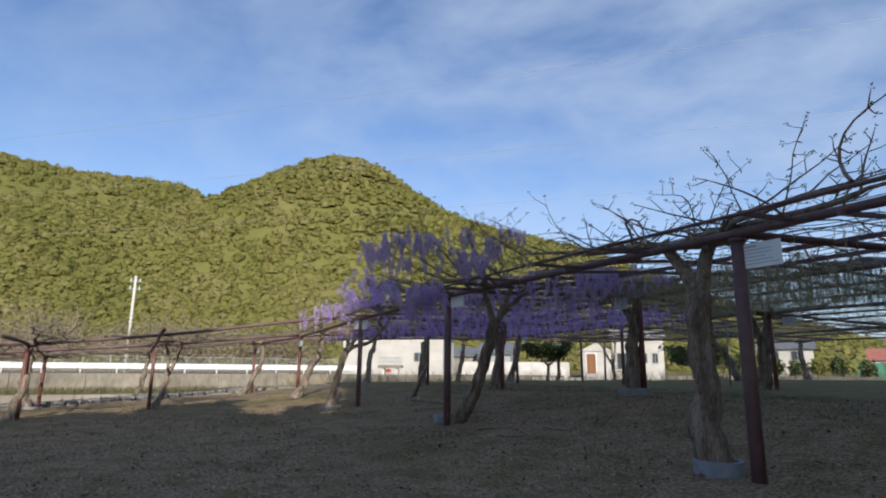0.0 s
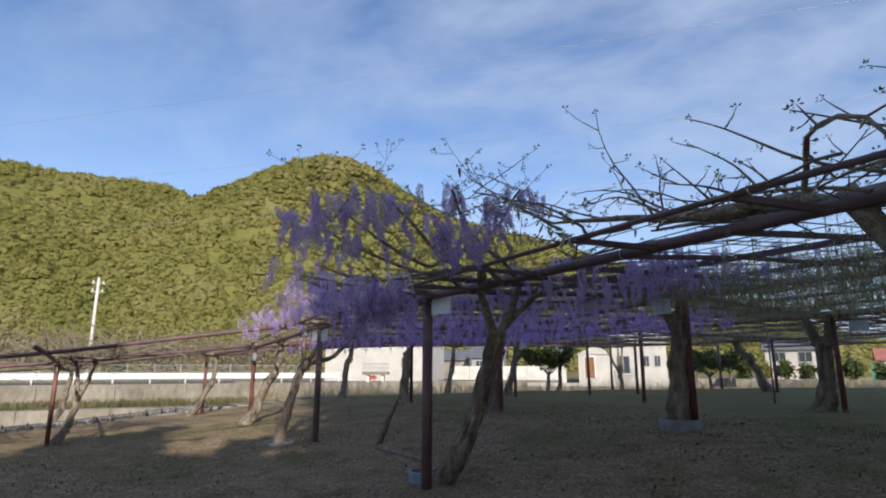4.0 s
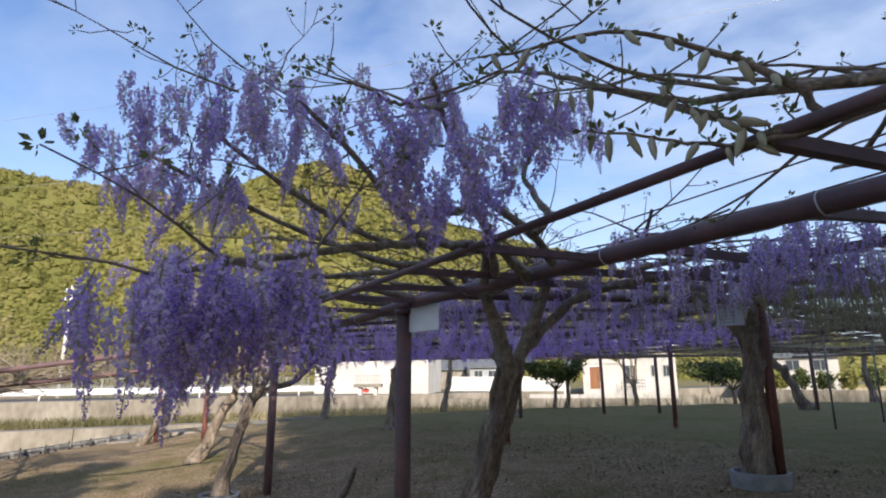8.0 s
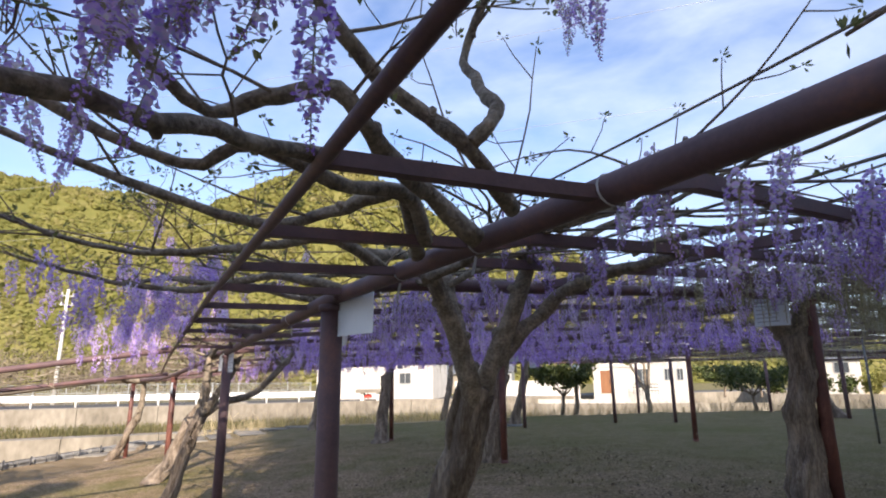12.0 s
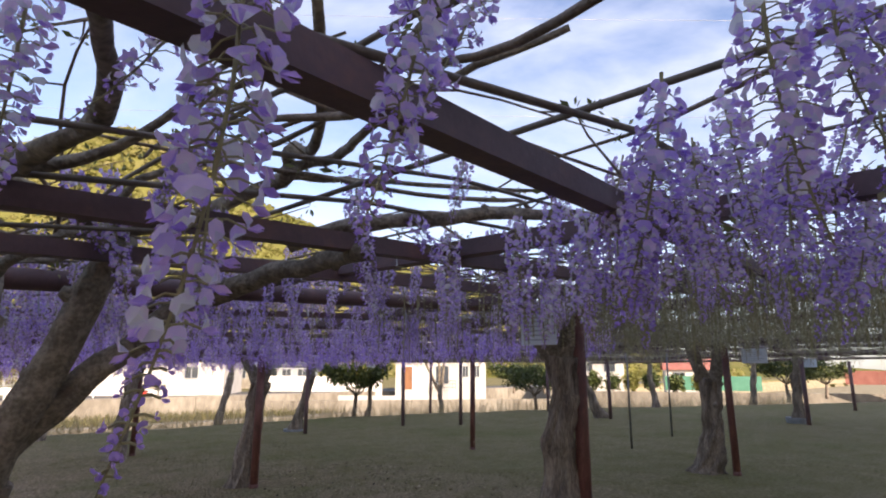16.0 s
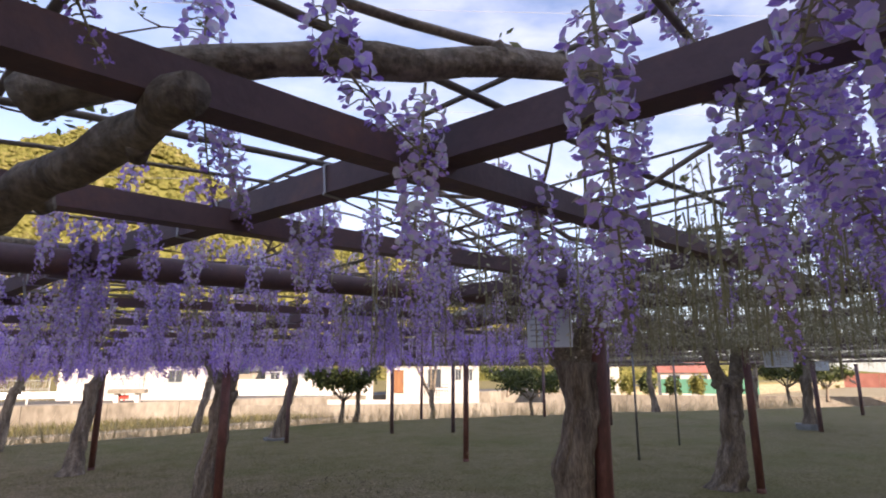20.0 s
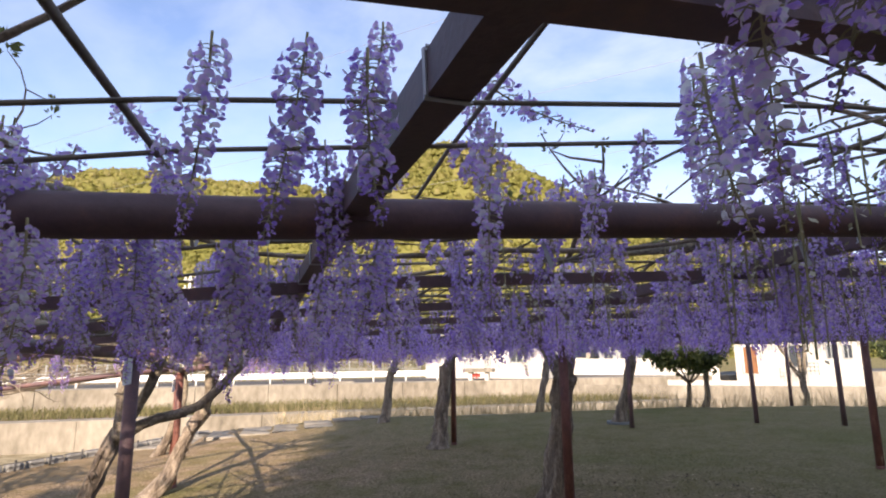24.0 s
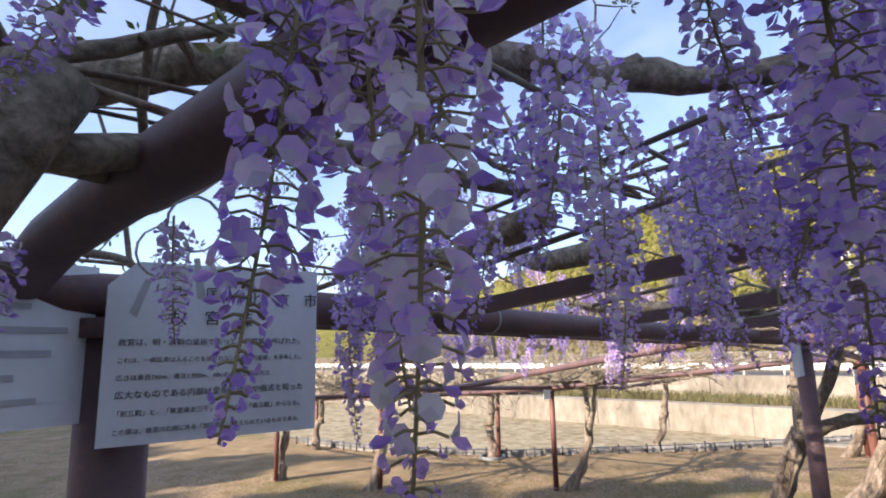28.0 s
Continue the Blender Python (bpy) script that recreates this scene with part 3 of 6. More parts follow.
hv, hf = [], []
hx = np.arange(-900, 420, 15.0)
hy = np.arange(-180, 640, 15.0)
for y in hy:
    for x in hx:
        hv.append((x, y, hill_z(x, y)))
for j in range(len(hy) - 1):
    for i in range(len(hx) - 1):
        k = j * len(hx) + i
        if max(hv[k][2], hv[k + 1][2], hv[k + len(hx)][2]) > -0.8:
            hf.append((k, k + 1, k + 1 + len(hx), k + len(hx)))
h_mesh = bpy.data.meshes.new("hill")
h_mesh.from_pydata(hv, [], hf)
h_mesh.materials.append(M_HILL)
h_mesh.polygons.foreach_set("use_smooth", [True] * len(hf))
tagged(new("hill", h_mesh), "wooded hills in yellow-green spring leaf", "hill", kind="structure")


def crown_shapes(count):
    """Far tree crowns, lumpy and open below."""
    out = []
    for s in range(count):
        r = np.random.default_rng(s + 400)
        bm = bmesh.new()
        bmesh.ops.create_icosphere(bm, subdivisions=1, radius=0.86)
        bmesh.ops.delete(bm, geom=[v for v in bm.verts if v.co.z < -0.45], context="VERTS")
        for v in bm.verts:
            d = v.co.copy()
            v.co = d * (1 + 0.34 * noise.noise(d * 1.9 + Vector((s * 3.1, 0, 0))) + 0.2 * noise.noise(d * 5.0 + Vector((0, s * 2.3, 0))))
        bm.verts.index_update()
        vs = [np.array([v.co[:] for v in bm.verts])]
        fs = [np.array([[v.index for v in f.verts] for f in bm.faces])]
        bm.free()
        n = 34
        d = r.normal(size=(n, 3))
        d[:, 2] = np.abs(d[:, 2]) * 0.9 - 0.1
        d /= np.linalg.norm(d, axis=1)[:, None]
        c = d * (0.78 + 0.36 * r.random((n, 1)))
        a = np.cross(d, r.normal(size=(n, 3)))
        a /= np.linalg.norm(a, axis=1)[:, None]
        b = np.cross(d, a) + d * r.normal(size=(n, 1)) * 0.5
        k = 0.14 + 0.2 * r.random((n, 1))
        o = len(vs[0]) + np.arange(n)[:, None] * 4
        vs.append(np.stack([c - a * k, c + b * k * 0.8, c + a * k, c - b * k * 0.8], 1).reshape(-1, 3))
        fs.append(np.concatenate([o + [0, 1, 2], o + [0, 2, 3]]))
        out.append((np.concatenate(vs), np.concatenate(fs)))
    return out


crowns = crown_shapes(8)
wood = Geo()
placed = 0
cx, cy = 2.0, 5.0
while placed < 22000:
    x, y = (rng.uniform(-330, 110), rng.uniform(60, 330)) if rng.random() < 0.72 else (rng.uniform(-560, -200), rng.uniform(60, 440))
    z = hill_z(x, y)
    if z < 0.5:
        continue
    d = math.hypot(x - cx, y - cy)
    # slopes that turn away from the park are not seen
    if hill_z(x + (cx - x) / d * 14, y + (cy - y) / d * 14) > z + 4:
        continue
    vs, fs = crowns[rng.integers(8)]
    r = (1.4 + 2.0 * rng.random() ** 1.7) * (0.7 + d / 700)
    a = rng.uniform(0, 6.28)
    rot = np.array([[math.cos(a), -math.sin(a), 0], [math.sin(a), math.cos(a), 0], [0, 0, 1]])
    wood.arrays(vs @ rot.T * (r, r, r * rng.uniform(0.65, 1.05)) + (x, y, z + r * rng.uniform(-0.2, 0.15)), fs, [0] * len(fs))
    placed += 1
tagged(new("woodland", wood.mesh("woodland", M_HILL, False)), "mixed spring woodland covering the hillside", "woodland", kind="stuff")


def leaf_cloud(g, centre, radii, count, size, mat=0, seed=0, flat=0.6, shell=0.45):
    """Many small leaves round a centre, denser near an uneven skin."""
    r = np.random.default_rng(seed)
    d = r.normal(size=(count, 3))
    d /= np.linalg.norm(d, axis=1)[:, None]
    k = shell + (1 - shell) * r.random(count) ** 0.6
    k *= 0.8 + 0.35 * np.sin(d[:, 0] * 5 + seed) * np.cos(d[:, 1] * 4 - seed) + 0.1 * np.sin(d[:, 2] * 9)
    c = d * k[:, None] * radii + centre
    a = r.normal(size=(count, 3))
    a /= np.linalg.norm(a, axis=1)[:, None]
    b = np.cross(a, r.normal(size=(count, 3)))
    b /= np.linalg.norm(b, axis=1)[:, None]
    s = (size * (0.6 + 0.8 * r.random(count)))[:, None]
    a, b = a * s, b * s * flat
    v = np.stack([c - a, c + b, c + a, c - b], 1).reshape(-1, 3)
    i = np.arange(count)[:, None] * 4
    g.arrays(v, np.concatenate([i + [0, 1, 2], i + [0, 2, 3]]), [mat] * (2 * count))


# bare brushwood between the road and the hill
brush = Geo()
for k in range(170):
    p, q = rng.uniform(-75, 12), rng.uniform(50, 78)
    w = W(p, q)
    rr = rng.uniform(1.6, 3.4)
    leaf_cloud(brush, np.array((w.x, w.y, rr * 0.6 + (q - 50) * 0.08)), np.array((rr * 1.3, rr * 1.3, rr)), 260, 0.22, seed=k, flat=0.25, shell=0.2)
tagged(new("brushwood", brush.mesh("brushwood", M_BRUSH)), "leafless tan brushwood at the foot of the hill", "brushwood", kind="stuff")

# ---- pergola ----
def knots(v, xs, ys):
    return float(np.interp(v, xs, ys))


def roof_z(p, q):
    """Height of the beams: a step up from the front beam to those laid over it, rising to the second row, sinking towards the river."""
    z = 2.1 + 0.08 * smooth(0, 0.3, p) + 0.05 * min(max(p, 0), 5.3) - 0.006 * min(max(p - 5.3, 0), 8)
    if q > 0:
        near = knots(p, (0, 5.3, 11, 20), (-0.02, -0.05, -0.012, -0.01))
        far = knots(p, (0, 5.3, 11, 20), (-0.055, -0.012, -0.02, -0.01))
        z += near * min(q, 5.7) + far * min(max(q - 5.7, 0), 6)
    else:
        z -= 0.01 * min(-q, 6)
    if p < -0.8:
        z -= 0.135 * min(-p - 0.8, 4) + 0.08 * max(min(-p - 4.8, 6), 0)
    return z


# p, q of each post, what it is painted, its thickness
POSTS = [
    (0.18, -6.3, "steel", 0.071), (0, 0, "steel", 0.071), (0, 5.3, "steel", 0.066), (-0.45, 10.5, "red", 0.06), (-1.3, 14.9, "red", 0.055),
    (5.32, 0.05, "red", 0.066), (5.2, 6.02, "red", 0.066), (5.15, 11.6, "red", 0.062), (5.3, -6.2, "red", 0.066),
    (11.35, 0.7, "red", 0.062), (10.75, 6.25, "red", 0.06), (10.3, 12.6, "steel", 0.06), (11.0, -6.4, "red", 0.066),
    (13.75, 12.05, "steel", 0.06), (14.95, 10.5, "steel", 0.06), (20.0, 7.75, "steel", 0.066), (18.4, 15.5, "steel", 0.06), (22.0, 11.8, "steel", 0.06),
    (21.4, 1.8, "steel", 0.066), (17.5, -6.3, "red", 0.066), (30.0, 2.0, "steel", 0.066), (25.5, -4.0, "steel", 0.066),
    (-5.1, 8.9, "red", 0.05), (-7.9, 7.0, "red", 0.05), (-8.0, 10.75, "red", 0.05), (-10.42, 6.15, "red", 0.05), (-13.3, 9.0, "red", 0.05),
]
PIPES = [(13.0, 3.45), (16.0, 3.8)]

pergola = thing("pergola", "wide wisteria pergola of dark brown steel pipe over the lawn", "pergola", at=(0.2, 10.0, 0))
PERG_INV = Matrix.Translation((-0.2, -10.0, 0))


def pg_part(name, g, mat, label="", flat=False):
    ob = part(name, g, mat, pergola, label, flat)
    ob.matrix_basis = PERG_INV
    return ob


for i, (p, q, paint, r) in enumerate(POSTS):
    w = W(p, q)
    zb, zt = ground_z(w.x, w.y), roof_z(p, q)
    lean = Vector((rng.normal() * 0.015, rng.normal() * 0.015, 0))
    g = Geo()
    g.tube([w + Vector((0, 0, zb - 0.15)), w + lean * 0.5 + Vector((0, 0, (zb + zt) / 2)), w + lean + Vector((0, 0, zt - 0.05))], r, 14)
    g.tube([w + lean + Vector((0, 0, zt - 0.09)), w + lean + Vector((0, 0, zt - 0.05))], r * 1.22, 14)
    if paint == "red":
        g.tube([w + Vector((0, 0, zb - 0.05)), w + Vector((0, 0, zb + 0.05))], r * 1.12, 14)
    pg_part("post", g, M_REDPOST if paint == "red" else M_STEEL, "rust-red painted steel post" if paint == "red" else "")
for p, q in PIPES:
    w = W(p, q)
    zb, zt = ground_z(w.x, w.y), roof_z(p, q)
    g = Geo()
    g.tube([w + Vector((0, 0, zb - 0.1)), w + Vector((0.01, 0, zt))], 0.024, 10)
    pg_part("prop", g, M_GREYPOST, "thin grey prop pipe")


def beam_line(pts, r, n=6, seg=12):
    out = []
    for a, b in zip(pts, pts[1:]):
        for i in range(n):
            t = i / n
            p, q = a[0] + (b[0] - a[0]) * t, a[1] + (b[1] - a[1]) * t
            out.append(W(p, q, roof_z(p, q)))
    p, q = pts[-1]
    out.append(W(p, q, roof_z(p, q)))
    g = Geo()
    g.tube(out, r, seg)
    return g


MAIN_V = [[(0.2, -13), (0.18, -6.3), (0.06, -2.5), (0, 0), (0, 5.3), (-0.45, 10.5), (-1.3, 15.5)],
          [(5.3, -13), (5.32, 0), (5.2, 6.02), (5.15, 11.6), (4.8, 16.8)], [(11, -13), (11.35, 0.7), (10.75, 6.25), (10.3, 12.6), (10.0, 17.6)], [(18, -13), (19.6, 0), (20, 7.75), (18.4, 15.5)], [(26, -13), (27, 3.2), (26, 12)]]
MAIN_U = [[(0.2, -13), (26, -13)], [(0.18, -6.3), (26, -6.4)], [(-0.05, -0.2), (1.5, -0.06), (5.32, 0.05), (11.35, 0.7), (26, 1.8)], [(0, 5.3), (5.2, 6.02), (10.75, 6.25), (26, 7)],
          [(-0.45, 10.5), (5.15, 11.6), (10.3, 12.6), (22, 11.8)], [(-1.3, 15.2), (4.5, 16.8), (18.4, 15.6)]]
for l in MAIN_V + MAIN_U:
    pg_part("beam", beam_line(l, 0.047), M_STEEL)
for l in ([(-5.0, 4.4), (-5.1, 8.9), (-5.3, 14.5)], [(-8.0, 4.6), (-7.9, 7.0), (-8.0, 10.75), (-7.7, 13.5)], [(-14, 6.0), (-10.42, 6.15), (-7.9, 7.0), (-0.75, 5.0)], [(-14, 9.2), (-5.1, 8.9), (-0.6, 10.2)]):
    pg_part("beam", beam_line(l, 0.04), M_STEEL)


def bar(a, b, w, h, dz, n=8):
    """A square bar that follows the roof, lying dz above the beams' axis."""
    g = Geo()
    rows = []
    for i in range(n + 1):
        t = i / n
        p, q = a[0] + (b[0] - a[0]) * t, a[1] + (b[1] - a[1]) * t
        c = W(p, q, roof_z(p, q) + dz)
        d = (W(b[0], b[1]) - W(a[0], a[1])).normalized()
        s = Vector((-d.y, d.x, 0)) * (w / 2)
        rows.append([c - s, c + s, c + s + Vector((0, 0, h)), c - s + Vector((0, 0, h))])
    fs = [(3, 2, 1, 0), tuple(n * 4 + k for k in range(4))]
    for i in range(n):
        for k in range(4):
            l = (k + 1) % 4
            fs.append((i * 4 + k, i * 4 + l, i * 4 + 4 + l, i * 4 + 4 + k))
    g.add(sum(rows, []), fs)
    return g


# square bars from the outer pole to the front beam, and the ones that run on over the roof
for q0, q1 in ((-9.2, -9.3), (-7.0, -7.1), (-5.2, -5.3), (-3.9, -4.0), (-2.4, -2.47), (-1.64, -1.77), (-0.9, -1.1), (-0.2, -0.3), (0.6, 0.5), (1.5, 1.4), (2.4, 2.3), (3.4, 3.3), (4.4, 4.4)):
    pg_part("rafter", bar((-0.74, q0), (0.03, q1), 0.04, 0.04, -0.02, 4), M_STEEL, flat=True)
for a, b in (((0.07, -2.5), (5.35, -1.95)), ((0.07, -1.585), (5.35, -1.52)), ((0.07, -0.99), (5.35, -0.8))):
    pg_part("rafter", bar(a, b, 0.05, 0.052, -0.022, 14), M_STEEL, flat=True)
for q in (-11.2, -9.3, -7.4, -4.6, -3.5, 0.95, 1.9, 2.9, 4.0, 7.4, 8.9, 10.0, 13.2, 14.6):
    pg_part("rafter", bar((0.07, q), (26 if q < 9 else 19, q), 0.042, 0.044, -0.022, 14), M_STEEL, flat=True)
pg_part("rafter", bar((2.6, -10.5), (1.4, 3.9), 0.055, 0.058, 0.0, 24), M_STEEL, flat=True)
for p in (3.6, 7.4, 9.2, 13.2, 15.2, 20.5, 22.8):
    pg_part("rafter", bar((p, -13), (p, 15.4 if p < 17 else 10), 0.055, 0.058, 0.0, 14), M_STEEL, flat=True)
# block that carries the cross bar over the first beam
g = Geo()
g.bevel_box((*W(1.73, -0.06).xy, roof_z(1.73, 0) + 0.03), (0.1, 0.08, 0.09), radians(45), 0.006)
pg_part("block", g, M_STEEL, flat=True)
# the thin outer pole
g = Geo()
g.tube([W(-0.73, q, roof_z(-0.73, q) + 0.008 * math.sin(q)) for q in np.arange(-13, 10.1, 1.0)], 0.019, 10)
pg_part("outer_pole", g, M_STEEL)
# white ties wound round the near beams
tie_g = Geo()
for dx in (0, 0.004):
    tie_g.tube([Vector((0.0485 * math.cos(a), dx + 0.006 * math.sin(a), 0.0485 * math.sin(a))) for a in np.linspace(0, 2 * math.pi, 15)], 0.002, 5, cap=False)
tie_g.add([(0.0, 0.0, -0.06), (0.012, 0.002, -0.06), (0.02, 0.012, -0.13), (0.004, 0.008, -0.135)], [(0, 1, 2, 3)])
tie_me = tie_g.mesh("tie", M_TIE)
for p, q, along in [(0.0, -2.5, "q"), (0.0, -1.1, "q"), (0.05, 1.2, "q"), (0.0, -3.6, "q"), (0.9, 0, "p"), (1.4, 0, "p"), (1.55, 0, "p"), (2.2, 0, "p"), (3.0, 0, "p"), (3.9, 0, "p"), (4.6, 0, "p"), (0.35, 0, "p"), (0.2, 0, "p"), (0.1, -1.8, "q"), (5.5, 1.5, "q"), (5.5, -1.7, "q")]:
    ob = part("tie", tie_me, M_TIE, pergola, "white plastic tie")
    if along == "q":
        p = (0.0 if p < 1 else 5.3) - (0.024 * q if q < 0 and p < 1 else 0)
    w = W(p, q, roof_z(p, q))
    ob.matrix_basis = PERG_INV @ Matrix.Translation(w) @ pose(0, 0, 0, 0, rng.uniform(-20, 20), 45 if along == "q" else -45)
# rafter ties on the heavy cross bars
rt_g = Geo()
for x0, z0, x1, z1 in ((-0.03, 0, -0.03, 0.062), (-0.03, 0.062, 0.03, 0.062), (0.03, 0.062, 0.03, 0), (0.03, 0, -0.03, 0)):
    rt_g.tube([(x0, 0, z0), (x1, 0.006, z1)], 0.003, 4)
rt_me = rt_g.mesh("tie", M_TIE)
for k in range(26):
    p, q = (1.725 - 0.0833 * (-2.9 + k * 0.2), -2.9 + k * 0.2) if k % 3 else (3.6, -2.6 + k * 0.24)
    ob = part("tie", rt_me, M_TIE, pergola, "white plastic tie")
    ob.matrix_basis = PERG_INV @ Matrix.Translation(W(p, q, roof_z(p, q) + -0.002)) @ pose(0, 0, 0, 0, 0, 45 + rng.uniform(-14, 14))
# thin rods over the whole roof
def rod(pts, r):
    g = Geo()
    g.tube(pts, r, 5)
    pg_part("rod", g, M_WIRE)


for q in np.arange(-13, 16.3, 0.42):
    q = q + rng.normal() * 0.06
    rod([W(p, q + 0.13 * noise.noise(Vector((p * 0.5, q, 0))), roof_z(p, q) + 0.05 + 0.1 * smooth(0.1, 2.2, p) + 0.05 * noise.noise(Vector((p * 0.4, q * 3, 5)))) for p in np.arange(0.1, 25.5 if q < 10 else 19, 1.3)], rng.uniform(0.005, 0.01))
for p in np.arange(0.3, 25, 0.55):
    p = p + rng.normal() * 0.08
    rod([W(p + 0.13 * noise.noise(Vector((p, q * 0.5, 0))), q, roof_z(p, q) + 0.17 + 0.05 * noise.noise(Vector((p * 3, q * 0.4, 2)))) for q in np.arange(-13, 16 if p < 18 else 10, 1.3)], rng.uniform(0.004, 0.009))
for q in np.arange(9.2, 15.9, 0.6):
    rod([W(p, q, roof_z(p, q) + 0.08) for p in np.arange(-14, 0, 1.4)], 0.012)

# ---- flower clusters ----
def floret(r, size, detail):
    """One pea flower: raised banner, two wings, a keel; faces outward along +x."""
    v, f, m = [], [], []

    def add(vs, fs, mat):
        n = len(v)
        v.extend(vs)
        f.extend([tuple(i + n for i in t) for t in fs])
        m.extend([mat] * len(fs))
    s = size
    if detail == 2:
        add([(0, 0, 0), (0.35 * s, -0.5 * s, 0.25 * s), (0.35 * s, 0.5 * s, 0.25 * s), (0.18 * s, -0.62 * s, 0.72 * s), (0.12 * s, 0, 0.62 * s),
             (0.18 * s, 0.62 * s, 0.72 * s), (-0.02 * s, -0.3 * s, 1.05 * s), (-0.02 * s, 0.3 * s, 1.05 * s)],
            [(1, 3, 4), (4, 5, 2), (3, 6, 4), (4, 6, 7), (4, 7, 5)], 0)
        add([(0, 0, 0), (0.35 * s, -0.5 * s, 0.25 * s), (0.12 * s, 0, 0.62 * s), (0.35 * s, 0.5 * s, 0.25 * s)], [(0, 1, 2), (0, 2, 3)], 3)
        for k in (-1, 1):
            add([(0.05 * s, 0.05 * k * s, 0), (0.62 * s, 0.3 * k * s, 0.12 * s), (0.95 * s, 0.12 * k * s, -0.12 * s), (0.5 * s, 0.12 * k * s, -0.25 * s)], [(0, 1, 2), (0, 2, 3)], 1)
        add([(0, 0, -0.05 * s), (0.5 * s, 0.07 * s, -0.3 * s), (0.9 * s, 0, -0.25 * s), (0.5 * s, -0.07 * s, -0.3 * s)], [(0, 1, 2), (0, 2, 3)], 1)
    elif detail == 1:
        add([(0, 0, 0), (0.3 * s, -0.55 * s, 0.5 * s), (0.12 * s, 0, 0.95 * s), (0.3 * s, 0.55 * s, 0.5 * s)], [(0, 1, 2), (0, 2, 3)], 0)
        add([(0, 0, 0), (0.6 * s, 0.3 * s, 0), (0.9 * s, 0, -0.25 * s), (0.55 * s, -0.3 * s, -0.05 * s)], [(0, 1, 2), (0, 2, 3)], 1)
    else:
        add([(0, 0, -0.2 * s), (0.6 * s, -0.6 * s, 0.3 * s), (0.35 * s, 0.1 * s, 0.95 * s), (0.6 * s, 0.6 * s, 0.2 * s)], [(0, 1, 2), (0, 2, 3)], int(r.random() < 0.45))
    return np.array(v), f, m


def raceme(seed, length, width, count, detail, size, bare_top=0.06, open_to=0.8):
    """A hanging cluster: a stem with stalked florets, open above and in bud at the tip."""
    r = np.random.default_rng(seed)
    g = Geo()
    bend = r.normal(size=2) * 0.05
    axis = [Vector((bend[0] * (k / 6) ** 2, bend[1] * (k / 6) ** 2, -length * k / 6)) for k in range(7)]
    g.tube(axis, [0.0028 - 0.0003 * k for k in range(7)], 4 if detail else 3, 2, cap=False)
    for k in range(count):
        t = bare_top + (1 - bare_top) * (k + r.random() * 0.7) / count
        a = k * 2.399 + r.normal() * 0.35
        taper = (1 - max(0, (t - 0.45) / 0.55) ** 1.4 * 0.86) * (0.55 + 0.45 * min(1, (t - bare_top) / 0.12 + 0.2))
        out = width * taper * r.uniform(0.55, 1.0)
        c = np.array((bend[0] * t * t, bend[1] * t * t, -length * t))
        d = np.array((math.cos(a), math.sin(a), 0))
        base = c + d * out * 0.72 + (0, 0, -0.12 * out)
        s = size * (0.42 + 0.58 * taper) * r.uniform(0.8, 1.2)
        if t > open_to:
            s *= 0.6
        v, f, m = floret(r, s, detail)
        tilt = r.normal() * 0.35 - 0.25
        ct, st = math.cos(tilt), math.sin(tilt)
        roll = r.normal() * 0.5
        cr, sr = math.cos(roll), math.sin(roll)
        v = v @ np.array([[1, 0, 0], [0, cr, sr], [0, -sr, cr]])
        v = v @ np.array([[ct, 0, st], [0, 1, 0], [-st, 0, ct]])
        ca, sa = math.cos(a + r.normal() * 0.3), math.sin(a + r.normal() * 0.3)
        v = v @ np.array([[ca, sa, 0], [-sa, ca, 0], [0, 0, 1]]) + base
        if t > open_to:
            m = [1] * len(m)
        n = len(g.v)
        g.v.extend(map(tuple, v.tolist()))
        g.f.extend(tuple(i + n for i in q) for q in f)
        g.m.extend(m)
        if detail == 2:
            g.tube([Vector(c), Vector(c + d * out * 0.4 + (0, 0, 0.03 * out)), Vector(base)], 0.0011, 3, 2, cap=False)
    return g.mesh("raceme", [M_PALE, M_DEEP, M_STEM, M_EYE], False if detail == 2 else True)


NEAR_R = [raceme(10 + k, L, 0.046, n, 2, 0.0155) for k, (L, n) in enumerate(((0.24, 72), (0.3, 90), (0.36, 104), (0.2, 56), (0.28, 78), (0.4, 114)))]
MID_R = [raceme(30 + k, L, 0.052, n, 1, 0.026) for k, (L, n) in enumerate(((0.24, 46), (0.3, 56), (0.36, 64), (0.2, 36), (0.28, 50)))]
FAR_R = [raceme(50 + k, L, 0.055, n, 0, 0.034) for k, (L, n) in enumerate(((0.26, 26), (0.32, 32), (0.22, 24), (0.36, 36)))]


def bud_raceme(seed, length):
    r = np.random.default_rng(seed)
    g = Geo()
    g.tube([(0, 0, 0), (r.normal() * 0.01, r.normal() * 0.01, -length)], 0.0025, 3, 1, cap=False)
    for k in range(15):
        t = (k + 1) / 15
        a, s = k * 2.4, 0.014 * (1 - 0.5 * t)
        c = Vector((math.cos(a) * 0.012, math.sin(a) * 0.012, -length * t))
        e = c + Vector((math.cos(a), math.sin(a), -0.7)) * s * 1.6
        sd = Vector((-math.sin(a), math.cos(a), 0.3)) * s * 0.5
        g.add([c, (c + e) / 2 + sd, e, (c + e) / 2 - sd], [(0, 1, 2), (0, 2, 3)], 0)
    return g


